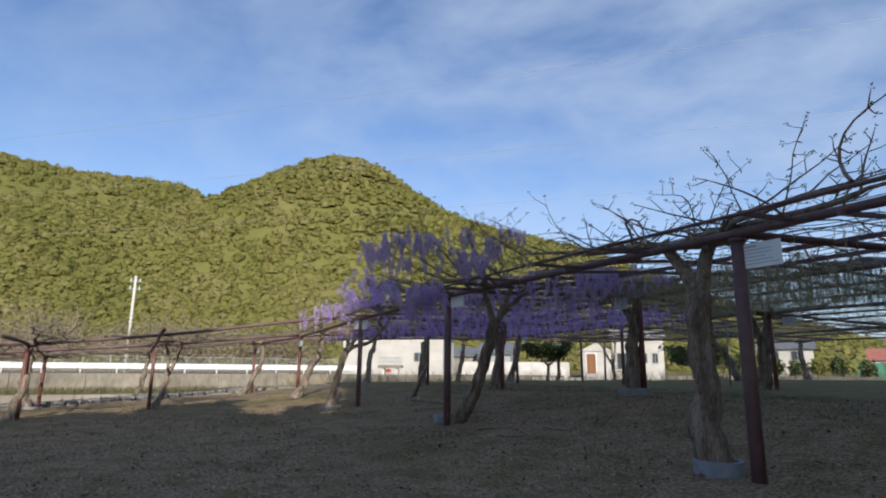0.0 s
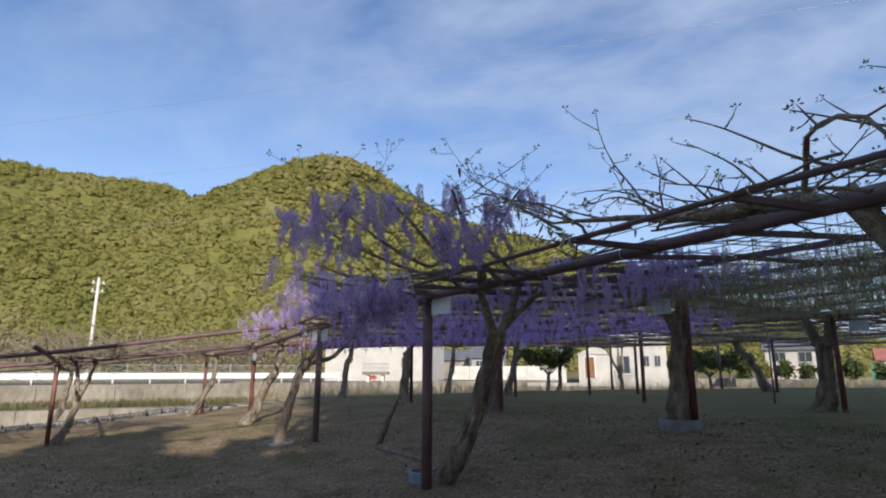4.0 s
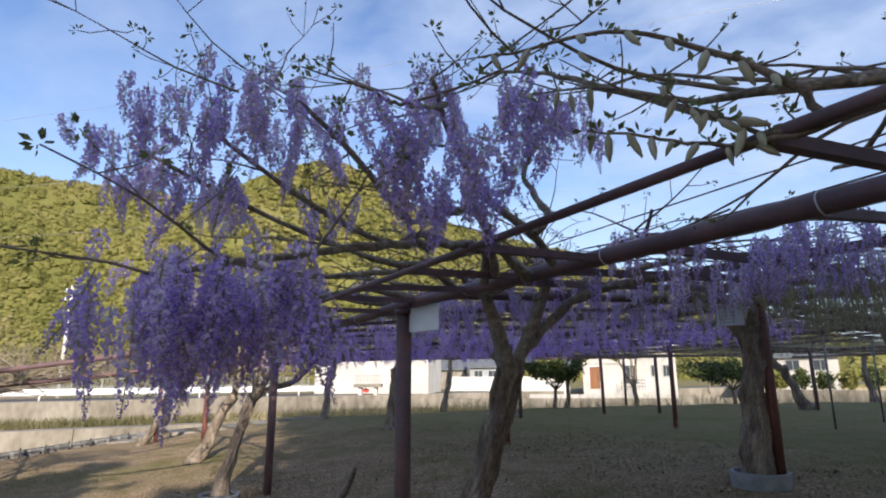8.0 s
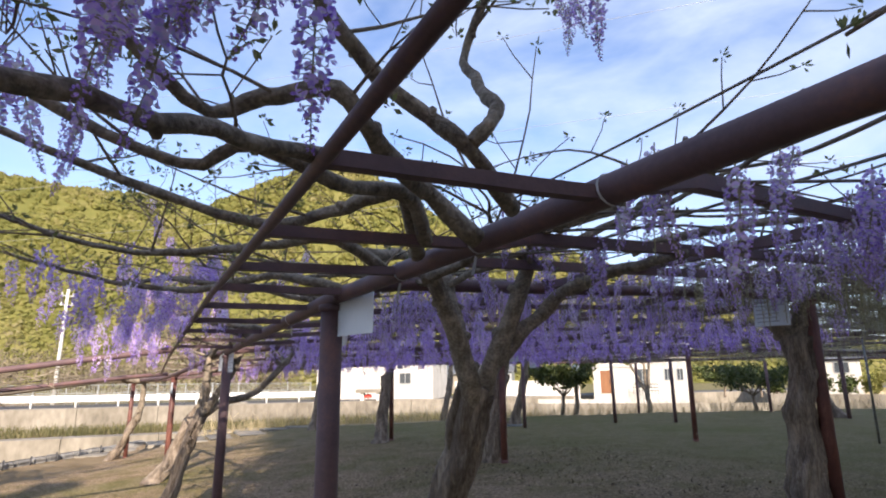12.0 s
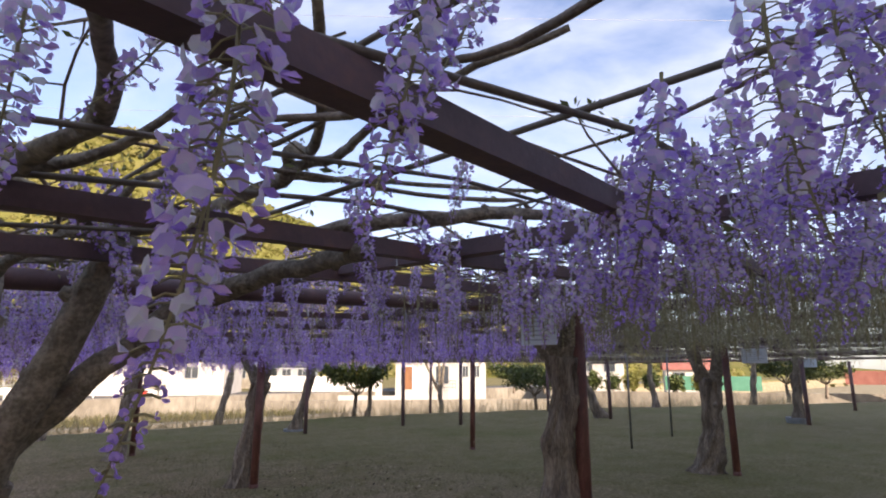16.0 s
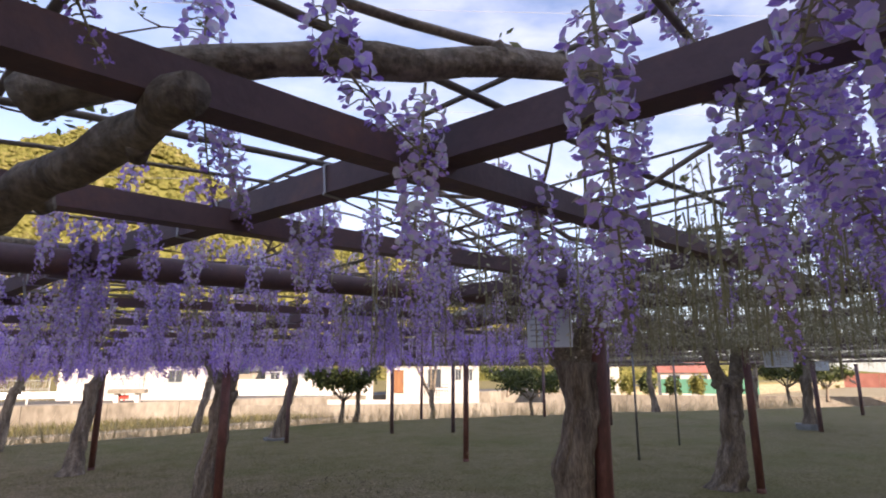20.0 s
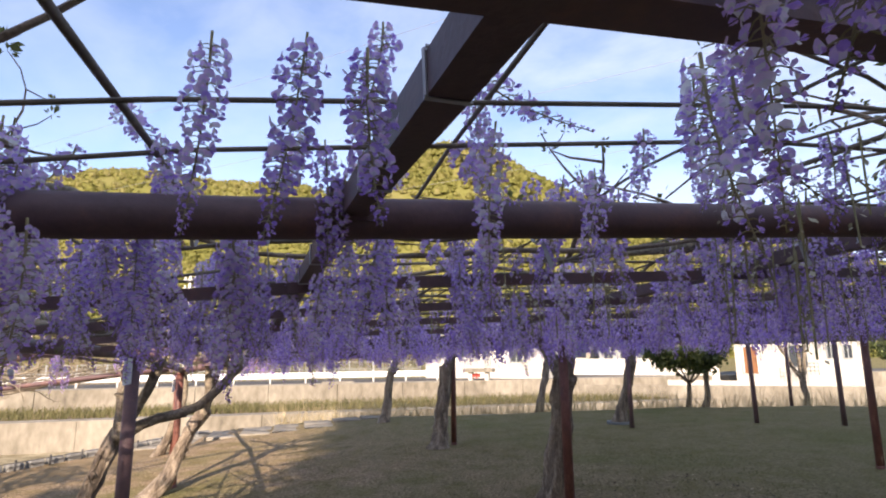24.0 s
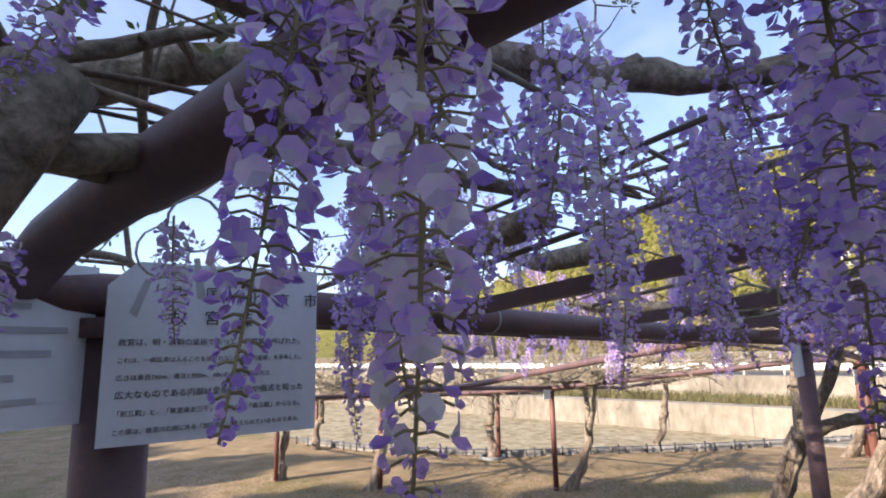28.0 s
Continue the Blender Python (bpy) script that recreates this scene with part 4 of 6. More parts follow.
# ---- wisteria trees ----
def spray(g, start, direction, length, r, seed, mat=0, rise=0.2, leaves=None, twigs=3, least=0.0022, wild=0.34):
    """A shoot that arches away and carries twigs with small leaves."""
    d = Vector(direction).normalized()
    pts, p = [Vector(start)], Vector(start)
    n = max(4, int(length / 0.12))
    for i in range(n):
        o = noise.noise_vector(Vector((seed * 3.7 + i * 0.45, seed, 0.5)))
        d = (d + o * wild + Vector((0, 0, rise * (0.5 - i / n) * 0.4))).normalized()
        p = p + d * (length / n)
        pts.append(p)
    g.tube(pts, [max(least, r * (1 - 0.75 * i / n)) for i in range(n + 1)], 6, mat, cap=False)
    for k in range(twigs):
        i = 1 + int((k + 0.5) * (n - 1) / max(1, twigs))
        o = noise.noise_vector(Vector((seed + k * 2.3, 4.4, k)))
        e = pts[i] + (o.normalized() + d * 0.3 + Vector((0, 0, 0.25))) * (0.12 + 0.16 * abs(o.x))
        g.tube([pts[i], (pts[i] + e) / 2 + o * 0.05, e], [r * 0.4, max(r * 0.3, least), least * 0.8], 4, mat, cap=False)
        if leaves is not None:
            sprig(leaves, e, seed * 31 + k)
    if leaves is not None:
        sprig(leaves, pts[-1], seed * 17)
    return pts


def sprig(g, at, seed, n=9, size=0.023):
    """A tuft of young pinnate leaflets."""
    r = np.random.default_rng(abs(int(seed)) + 1)
    for k in range(n):
        d = r.normal(size=3) + (0, 0, 0.5)
        d /= np.linalg.norm(d)
        s = np.cross(d, r.normal(size=3))
        s /= np.linalg.norm(s) + 1e-9
        c = np.array(at[:]) + d * 0.012
        L = size * r.uniform(0.7, 1.5)
        g.add([c, c + d * L * 0.5 + s * L * 0.24, c + d * L, c + d * L * 0.5 - s * L * 0.24], [(0, 1, 2), (0, 2, 3)])


# p, q of the trunk's foot; where it forks (dp, dq, height); thickness; stems above the fork (dp, dq at the roof); limbs on the roof and their reach
TREES = [
    dict(name="A", p=0.2, q=0.42, fork=(0.46, -1.13, 1.6), r=0.125, pot="white", stems=((-0.44, -0.23), (0.31, -0.16), (0.0, 0.45)), limbs=3, reach=2.4, lean=0.5),
    dict(name="p0", p=0.21, q=-5.82, fork=(0.1, 0.1, 1.6), r=0.15, pot="white", stems=((0.2, -0.1), (-0.1, 0.45)), limbs=4, reach=2.5),
    dict(name="B", p=5.12, q=0.2, fork=(0.1, -0.05, 1.75), r=0.162, pot="grey", stems=((0.1, -0.12), (-0.3, 0.25)), limbs=4, reach=3.2),
    dict(name="E", p=-0.68, q=5.66, fork=(0.46, 0.13, 1.44), r=0.1, pot="flat", stems=((1.35, 0.3), (0.1, 0.05), (0.45, -0.25)), limbs=3, reach=2.8),
    dict(name="C", p=-0.75, q=9.8, fork=(0.8, 0.2, 1.4), r=0.13, pot="", stems=((0.1, -0.4), (0.2, 0.3)), limbs=4, reach=2.6),
    dict(name="S", p=-1.7, q=15.0, fork=(0.6, -0.4, 1.2), r=0.11, pot="", stems=((0.1, -0.2),), limbs=6, reach=2.4),
    dict(name="M", p=5.15, q=6.4, fork=(0.1, -0.25, 1.65), r=0.165, pot="", stems=((0.05, -0.2), (-0.1, 0.55)), limbs=4, reach=3.0),
    dict(name="G", p=4.7, q=11.3, fork=(0.25, 0.3, 1.75), r=0.155, pot="", stems=((0.2, 0),), limbs=7, reach=2.8),
    dict(name="Q", p=4.3, q=16.75, fork=(0.3, 0.1, 1.6), r=0.14, pot="", stems=((0.1, -0.1),), limbs=6, reach=2.4),
    dict(name="J", p=11.35, q=1.22, fork=(0.1, -0.2, 1.5), r=0.2, pot="", stems=((0.1, -0.1), (-0.3, 0.3)), limbs=4, reach=3.2),
    dict(name="R", p=10.45, q=13.5, fork=(0.3, -0.4, 1.7), r=0.15, pot="flat", stems=((0.1, 0),), limbs=6, reach=2.6),
    dict(name="O", p=9.9, q=17.8, fork=(0.5, 0.3, 1.6), r=0.14, pot="flat", stems=((0.1, 0),), limbs=6, reach=2.2),
    dict(name="N", p=20.3, q=8.2, fork=(-0.5, 0.6, 1.6), r=0.18, pot="", stems=((-0.4, 0.3),), limbs=6, reach=3.0),
    dict(name="U", p=19.45, q=15.7, fork=(-0.1, 0.1, 1.1), r=0.12, pot="flat", stems=((-0.5, 0.5), (0.2, 0), (0.1, 0.3)), limbs=2, reach=1.5),
    dict(name="T", p=16.0, q=16.9, fork=(0.2, 0.0, 1.4), r=0.11, pot="flat", stems=((0.3, 0.1),), limbs=5, reach=2.0),
    dict(name="V", p=27.5, q=9.4, fork=(-0.1, 0.2, 1.6), r=0.15, pot="", stems=((0.1, 0),), limbs=5, reach=2.4),
    dict(name="Y", p=21.9, q=2.2, fork=(0.1, -0.1, 1.6), r=0.17, pot="grey", stems=((0.1, 0),), limbs=5, reach=2.4),
    dict(name="Z", p=33.5, q=7.0, fork=(0.1, -0.2, 1.7), r=0.17, pot="", stems=((0.1, 0),), limbs=5, reach=2.4),
    dict(name="K", p=5.1, q=-5.8, fork=(0.2, 0.1, 1.7), r=0.18, pot="", stems=((0.1, 0),), limbs=6, reach=3.2),
    dict(name="L", p=10.9, q=-6.0, fork=(0.2, 0.1, 1.7), r=0.18, pot="", stems=((0.1, 0),), limbs=6, reach=3.2),
    dict(name="X", p=17.3, q=-6.0, fork=(0.2, 0.1, 1.7), r=0.16, pot="", stems=((0.1, 0),), limbs=5, reach=3.0),
    dict(name="D", p=-5.0, q=9.15, fork=(0.35, 0.25, 1.25), r=0.09, pot="", stems=((0.3, -0.2), (-0.2, 0.2)), limbs=4, reach=2.0),
    dict(name="D2", p=-5.5, q=13.9, fork=(0.2, 0.2, 1.2), r=0.1, pot="", stems=((0.1, 0),), limbs=5, reach=1.8),
    dict(name="W", p=-8.1, q=6.85, fork=(0.2, 0.3, 1.2), r=0.1, pot="", stems=((0.1, 0),), limbs=6, reach=2.4),
    dict(name="W2", p=-8.25, q=10.8, fork=(-0.2, 0.2, 1.2), r=0.1, pot="flat", stems=((0.1, 0),), limbs=6, reach=2.2),
    dict(name="W3", p=-10.55, q=6.25, fork=(0.1, 0.1, 1.2), r=0.11, pot="", stems=((0.1, 0),), limbs=5, reach=2.2),
    dict(name="W4", p=-13.3, q=9.0, fork=(0.1, 0.1, 1.2), r=0.11, pot="", stems=((0.1, 0),), limbs=6, reach=2.2),
]
NEAR = ("A", "p0", "B", "E", "M", "J", "G", "C")

# the walked line, which limbs and flowers leave free
WALKED = [(3.6, -0.9, 0.7), (2.2, 4.1, 1.3), (1.9, 5.6, 1.5), (2.0, 6.6, 1.6), (2.55, 8.1, 1.85), (2.65, 8.9, 1.9), (2.4, 10.0, 1.95), (2.05, 10.38, 1.97), (1.5, 10.64, 1.97)]


def clear(c, length, gap):
    for a, b in zip(WALKED, WALKED[1:]):
        a, b = Vector(a), Vector(b)
        u = max(0, min(1, (c.to_2d() - a.to_2d()).dot((b - a).to_2d()) / max(1e-6, (b - a).to_2d().length_squared)))
        e = a.lerp(b, u)
        if (c.to_2d() - e.to_2d()).length < gap and c.z - length < e.z + 0.2:
            return False
    return True


def bloom(p, q):
    """How full of open flowers the roof is: purple over the near rows, still in bud further right."""
    a = smooth(0.2, 1.2, p) * (1 - smooth(8.5, 11.5, p)) * smooth(-4.0, -2.4, q) * (1 - smooth(10.5, 12.5, q))
    if p > 2.6:
        a *= smooth(-0.6, 1.6, q + (5.5 - p) * 0.4)
    if 0.3 < p < 4.2 and -1.6 < q < 3:
        a = max(a, 0.7 * smooth(0.3, 0.9, p) * smooth(-1.6, -0.9, q))
    return a


def knotty(g, pts, radii, seg, seed, knots=3):
    g.tube(pts, radii, seg, lump=0.22)
    for k in range(knots):
        i = 2 + int((len(pts) - 4) * (k + 0.5) / knots)
        o = noise.noise_vector(Vector((seed + k * 3.1, k, 2.2))).normalized()
        c = pts[i] + o * radii[i] * 0.7
        g.tube([c - o * radii[i] * 0.5, c, c + o * radii[i] * 0.8], [radii[i] * 0.6, radii[i] * 0.75, radii[i] * 0.4], 8, lump=0.3)


for t in TREES:
    w = W(t["p"], t["q"])
    zb = ground_z(w.x, w.y)
    top = roof_z(t["p"], t["q"])
    scale_z = (top - zb) / 2.15
    fk = W(t["p"] + t["fork"][0], t["q"] + t["fork"][1], zb + t["fork"][2] * scale_z)
    sd = sum(map(ord, t["name"])) * 0.37
    tree = thing("wisteria_tree", "old wisteria with a twisted grey trunk trained over the pergola", "wisteria tree", at=(w.x, w.y, zb))
    inv = Matrix.Translation((-w.x, -w.y, -zb))
    t["ob"], t["inv"] = tree, inv
    near = t["name"] in NEAR
    g = Geo()
    foot = w + Vector((0, 0, zb - 0.1))
    n = 30 if near else 14
    line = wander(foot, fk, n, 0.26 if t["name"][0] in "DW" else 0.13, sd)
    if "lean" in t:
        # the foot runs out along the ground before it stands up
        line = [Vector((foot.x + (fk.x - foot.x) * (i / n) ** 0.55, foot.y + (fk.y - foot.y) * (i / n) ** 0.55, p.z)) + Vector((0.03 * noise.noise(Vector((i * 0.3, 1, sd))), 0.03 * noise.noise(Vector((i * 0.3, 5, sd))), 0)) for i, p in enumerate(line)]
    rad = [t["r"] * (1.25 - 0.42 * min(1, i / n * 2.0) + 0.22 * max(0, i / n - 0.75) + 0.1 * noise.noise(Vector((i * 0.5, sd, 0))) + (0.4 * (1 - i / 3) if i < 3 else 0)) for i in range(n + 1)]
    g.tube(line, rad, 22 if near else 12, lobes=5, depth=0.1, twist=0.13 if near else 0.3, lump=0.2)
    # strands wound about the trunk
    for s in range(6 if near else 2):
        strand = []
        for i in range(n + 1):
            a = sd + s * 1.13 + i / n * (1.6 + 0.5 * (s % 3))
            d = Vector((math.cos(a), math.sin(a), 0)) * rad[i] * 0.88
            strand.append(line[i] + d)
        g.tube(strand, [r * (0.26 + 0.12 * noise.noise(Vector((i * 0.6, s, sd)))) for i, r in enumerate(rad)], 8, lump=0.25)
    for k in range(3 if near else 1):
        i = int(n * (0.3 + 0.22 * k))
        a = sd * 3 + k * 2.1
        c = line[i] + Vector((math.cos(a), math.sin(a), 0)) * rad[i] * 0.9
        g.tube([c - Vector((0, 0, 0.05)), c, c + Vector((math.cos(a) * 0.02, math.sin(a) * 0.02, 0.05))], [0.02, 0.05, 0.02], 8, lump=0.3)
    part("trunk", g, M_BARK, tree, flat=False).matrix_basis = inv
    # stems from the fork to the roof, then limbs along it
    kp, kq = PQ(fk.x, fk.y)
    ends, shoots_far, leaves = [], Geo(), Geo()
    for si, (dp, dq) in enumerate(t["stems"]):
        tp, tq = kp + dp, kq + dq
        head = W(tp, tq, roof_z(tp, tq) + 0.06)
        stem = wander(fk - Vector((0, 0, 0.1)), head, 12, 0.1, sd + si * 2.7, sag=0.3 if dp > 1 else 0)
        if t["name"] == "E" and si == 0:
            bend = [(-0.03, -0.12), (0.2, 0.04), (0.38, 0.11), (0.6, 0.15), (0.78, 0.22), (1.02, 0.45), (1.35, 0.85)]
            stem = []
            for i in range(13):
                u, v = bend[min(5, i // 2)], bend[min(5, i // 2) + 1]
                s = (i % 2) / 2 if i < 12 else 1.0
                stem.append(W(kp + u[0] + (v[0] - u[0]) * s, kq + 0.025 * i + 0.04 * math.sin(i * 0.9), fk.z + u[1] + (v[1] - u[1]) * s))
        r1 = t["r"] * (0.5 if t["name"] == "A" else 0.62 if len(t["stems"]) > 1 else 0.82)
        g = Geo()
        knotty(g, stem, [r1 * (1 - 0.28 * i / 12) for i in range(13)], 14 if near else 8, sd + si, 3)
        part("stem", g, M_LIMB, tree, flat=False).matrix_basis = inv
        for k in range(t["limbs"]):
            a = sd * 1.7 + si * 1.1 + k * 2 * math.pi / t["limbs"] + 0.4 * math.sin(k * 3 + sd)
            reach = t["reach"] * (0.55 + 0.45 * abs(math.sin(k * 1.9 + sd + si)))
            ep, eq = tp + math.cos(a) * reach, tq + math.sin(a) * reach
            if t["p"] > -1:
                ep = max(ep, 0.1 if t["name"] == "p0" else -1.0)
            r0 = r1 * (0.42 + 0.25 * abs(math.sin(k * 2.7 + sd)))
            if t["name"] == "A":
                ep, r0 = min(ep, 0.9), r0 * 0.55
            limb = wander(stem[-2], W(ep, eq, roof_z(ep, eq) + 0.24), 20, 0.3, sd + k * 1.3 + si * 4, vert=0.3)
            for i, c in enumerate(limb[2:]):
                cp, cq = PQ(c.x, c.y)
                c.z = max(c.z, roof_z(cp, cq) + 0.07 * min(1, i / 4))
            g = Geo()
            knotty(g, limb, [max(0.003, r0 * (1 - 0.95 * (i / 20) ** 1.1)) for i in range(21)], 9 if near else 6, sd + k, 4 if near else 1)
            part("limb", g, M_LIMB, tree, flat=False).matrix_basis = inv
            ends.append((limb, r0))
    for k, (limb, r0) in enumerate(ends):
        bare = t["name"][0] in "DW"
        for j in range(4 if near else 12 if bare else 4):
            i = 4 + int(15 * (j + 0.5) / (12 if bare else 4))
            dirn = noise.noise_vector(Vector((sd + k * 2.2 + j, j * 1.3, k))).normalized()
            dirn.z = 0.7 * abs(dirn.z) + 0.1 if bare else 0.25 * abs(dirn.z) + 0.05
            g = Geo() if near else shoots_far
            spray(g, limb[i], dirn, 0.7 + 0.7 * abs(dirn.x), 0.016 if bare else r0 * 0.18 + 0.004, sd * 5 + k * 7 + j, rise=-0.5 if bare else 0.3, leaves=leaves if j % 3 == 0 or not bare else None, twigs=8 if bare else 4, least=0.0042 if bare else 0.0022)
            if near:
                part("shoot", g, M_TWIG, tree, flat=False).matrix_basis = inv
    if shoots_far.v:
        tagged(part("twig_mass", shoots_far, M_PALETWIG if bare else M_TWIG, tree, "pale bare twigs" if bare else "thin leafing shoots", flat=False), kind="stuff").matrix_basis = inv
    if leaves.v:
        tagged(part("foliage", leaves, M_LEAF, tree, "tufts of young bronze-green leaves"), kind="stuff").matrix_basis = inv
    # ring or pot at the foot
    if t["pot"]:
        ring = Geo()
        R, H, mat = {"white": (0.25, 0.15, M_POT), "grey": (0.36, 0.19, M_POTGREY), "flat": (0.32, 0.07, M_POTGREY)}[t["pot"]]
        seg = 40
        for (r0, z0), (r1, z1) in zip([(R * 0.93, -0.06), (R, H * 0.9), (R * 0.99, H), (R * 0.86, H), (R * 0.84, H * 0.7)], [(R, H * 0.9), (R * 0.99, H), (R * 0.86, H), (R * 0.84, H * 0.7), (R * 0.84, H * 0.1)]):
            vs = []
            for rr, zz in ((r0, z0), (r1, z1)):
                for i in range(seg):
                    k = 1 + (0.02 if (i % 2 and t["pot"] == "white" and rr > R * 0.9) else 0)
                    a = 2 * math.pi * i / seg
                    vs.append((rr * k * math.cos(a), rr * k * math.sin(a), zz))
            ring.add(vs, [(i, (i + 1) % seg, seg + (i + 1) % seg, seg + i) for i in range(seg)])
        label = {"white": "ribbed pale plastic ring round a trunk", "grey": "round grey cement planter with a broken rim", "flat": "low grey cement ring round a trunk"}[t["pot"]]
        planter = thing("planter_ring", label, "planter", at=(w.x, w.y, zb))
        part("rim", ring, mat, planter, flat=False)
        soil = Geo()
        soil.add([(R * 0.84 * math.cos(a), R * 0.84 * math.sin(a), H * 0.6 + 0.012 * math.sin(a * 5)) for a in np.linspace(0, 6.283, 24, endpoint=False)] + [(0, 0, H * 0.75)],
                 [(i, (i + 1) % 24, 24) for i in range(24)])
        part("soil", soil, M_SOIL, planter)

# long thin vines trained along the rods
vine_leaves = Geo()
for k in range(260):
    p, q = rng.uniform(0.2, 22), rng.uniform(-12.5, 15)
    if k < 80:
        p, q = rng.uniform(0.2, 9), rng.uniform(-4, 9)
    L = rng.uniform(1.8, 4.5)
    along = rng.random() < 0.65
    a, b = (p, q), ((p + L, q + rng.normal() * 0.5) if along else (p + rng.normal() * 0.5, q + L))
    t = min(TREES, key=lambda t: (t["p"] - p) ** 2 + (t["q"] - q) ** 2)
    pts = []
    for i in range(27):
        s = i / 26
        pp, qq = a[0] + (b[0] - a[0]) * s, a[1] + (b[1] - a[1]) * s
        o = noise.noise_vector(Vector((k * 3.3 + s * L * 1.3, k, 1)))
        pts.append(W(pp + o.x * 0.3, qq + o.y * 0.3, roof_z(pp, qq) + 0.17 + 0.12 * o.z))
    r0 = rng.uniform(0.004, 0.011)
    g = Geo()
    g.tube(pts, [0.002 + r0 * math.sin(math.pi * (i + 0.6) / 27.2) ** 0.6 for i in range(27)], 5, lump=0.2)
    part("vine", g, M_TWIG, t["ob"], flat=False).matrix_basis = t["inv"]
    for c in pts[2::4 if k < 80 else 10]:
        sprig(vine_leaves, c + Vector((0, 0, 0.02)), k * 37 + int(c.x * 50), 6, 0.026)

tagged(new("vine_leaves", vine_leaves.mesh("vine_leaves", M_LEAF)), "tufts of young bronze-green wisteria leaves on the roof", "leaves", kind="stuff")

# gnarled limbs that rise over the front beam, with flowering sprays arching from them
hang = []
tA, tE, tP = TREES[0], TREES[3], TREES[1]
front_leaves = Geo()
CROOKED = [  # p, q, z along each limb; thickness at both ends; how many shoots
    ([(-0.1, -2.25, 2.08), (-0.33, -2.38, 2.18), (-0.45, -2.35, 2.27), (-0.65, -2.37, 2.39), (-0.85, -2.5, 2.5), (-1.0, -2.62, 2.62), (-1.1, -2.7, 2.74)], 0.028, 0.012, 4),
    ([(-0.33, -2.39, 2.19), (-0.25, -2.41, 2.3), (-0.22, -2.27, 2.45), (-0.2, -2.15, 2.62), (-0.17, -2.25, 2.8), (-0.14, -2.45, 2.96)], 0.023, 0.012, 3),
    ([(-0.05, -1.95, 2.05), (-0.3, -2.0, 2.2), (-0.55, -2.29, 2.19), (-0.7, -2.38, 2.27), (-0.85, -2.26, 2.27), (-1.0, -2.25, 2.22), (-1.3, -2.4, 2.4), (-1.6, -2.45, 2.62)], 0.036, 0.01, 6),
    ([(-0.15, -1.75, 2.08), (-0.3, -1.9, 2.2), (-0.6, -2.1, 2.13), (-0.85, -2.15, 2.18), (-1.05, -2.03, 2.15), (-1.5, -2.0, 2.35), (-1.95, -2.0, 2.62)], 0.031, 0.009, 6),
    ([(-0.05, -1.45, 2.1), (-0.3, -1.85, 2.22), (-0.5, -1.7, 2.17), (-0.7, -1.45, 2.16), (-1.1, -1.4, 2.25), (-1.7, -1.5, 2.42), (-2.25, -1.65, 2.6)], 0.033, 0.009, 7),
    ([(-0.65, -2.3, 2.12), (-1.0, -2.55, 2.03), (-1.35, -2.85, 1.93), (-1.75, -3.0, 1.82), (-2.1, -2.85, 1.76)], 0.022, 0.008, 4),
    ([(-1.0, -2.65, 2.66), (-1.15, -2.85, 2.52), (-1.35, -3.08, 2.38), (-1.5, -3.2, 2.3)], 0.013, 0.006, 3),
    ([(-0.75, -3.8, 2.16), (-0.85, -3.45, 2.4), (-0.9, -3.2, 2.56), (-1.0, -2.95, 2.66)], 0.014, 0.006, 3),
    ([(0.05, -0.9, 2.1), (-0.35, -1.15, 2.2), (-0.7, -0.8, 2.2), (-1.2, -0.6, 2.18), (-1.8, -0.7, 2.3)], 0.034, 0.008, 6),
    ([(0.05, -0.3, 2.1), (-0.4, -0.1, 2.2), (-0.8, 0.3, 2.15), (-1.3, 0.5, 2.2), (-1.8, 0.2, 2.28)], 0.034, 0.008, 6),
]


def curve(points, n, amp, seed):
    """A smooth crooked line through p, q, z."""
    pts = [W(*a) for a in points]
    out = []
    for i in range(n + 1):
        u = i / n * (len(pts) - 1)
        k = min(len(pts) - 2, int(u))
        t = u - k
        a, b, c, d = pts[max(k - 1, 0)], pts[k], pts[k + 1], pts[min(k + 2, len(pts) - 1)]
        v = 0.5 * (2 * b + (c - a) * t + (2 * a - 5 * b + 4 * c - d) * t * t + (3 * b - a - 3 * c + d) * t ** 3)
        out.append(v + noise.noise_vector(Vector((i * 0.55, seed, 3.0))) * amp)
    return out


for k, (points, ra, rb, shoots) in enumerate(CROOKED):
    limb = curve(points, 26, 0.014, k * 2.7)
    g = Geo()
    knotty(g, limb, [(ra + (rb - ra) * i / 26) * (1 + 0.22 * noise.noise(Vector((i * 0.6, k, 1.5)))) for i in range(27)], 10, k * 3.1, 5)
    part("limb", g, M_LIMB, tA["ob"], "gnarled limb rising over the beam", flat=False).matrix_basis = tA["inv"]
    for j in range(shoots):
        a = k * 1.7 + j * 2.1
        d = W(math.cos(a) - 0.5, math.sin(a)) - W(0, 0)
        g = Geo()
        pts = spray(g, limb[26 - (j * 4) % 17], Vector((d.x, d.y, (0.45, 0.1, 0.7, 0.25)[j % 4])), 0.3 + 0.45 * abs(math.sin(k * 2.1 + j * 1.3)), 0.006, 40 + k * 3.1 + j * 0.7, rise=-0.2, leaves=front_leaves, twigs=4)
        part("shoot", g, M_TWIG, tA["ob"], flat=False).matrix_basis = tA["inv"]
RISE = [  # start p, q; end p, q, height over the roof; flowers
    (0.6, 0.7, -1.3, 1.2, 0.3, 1.0), (0.6, 1.1, -0.8, 2.0, 0.4, 0.9), (0.2, 3.6, -1.0, 2.9, 0.3, 0.8), (0.2, 4.2, -0.7, 3.9, 0.3, 0.7), (0.2, 5.6, -0.8, 5.0, 0.25, 0.5), (0.2, 6.0, -0.7, 6.6, 0.2, 0.4), (0.0, 7.4, -0.9, 8.0, 0.2, 0.3)]
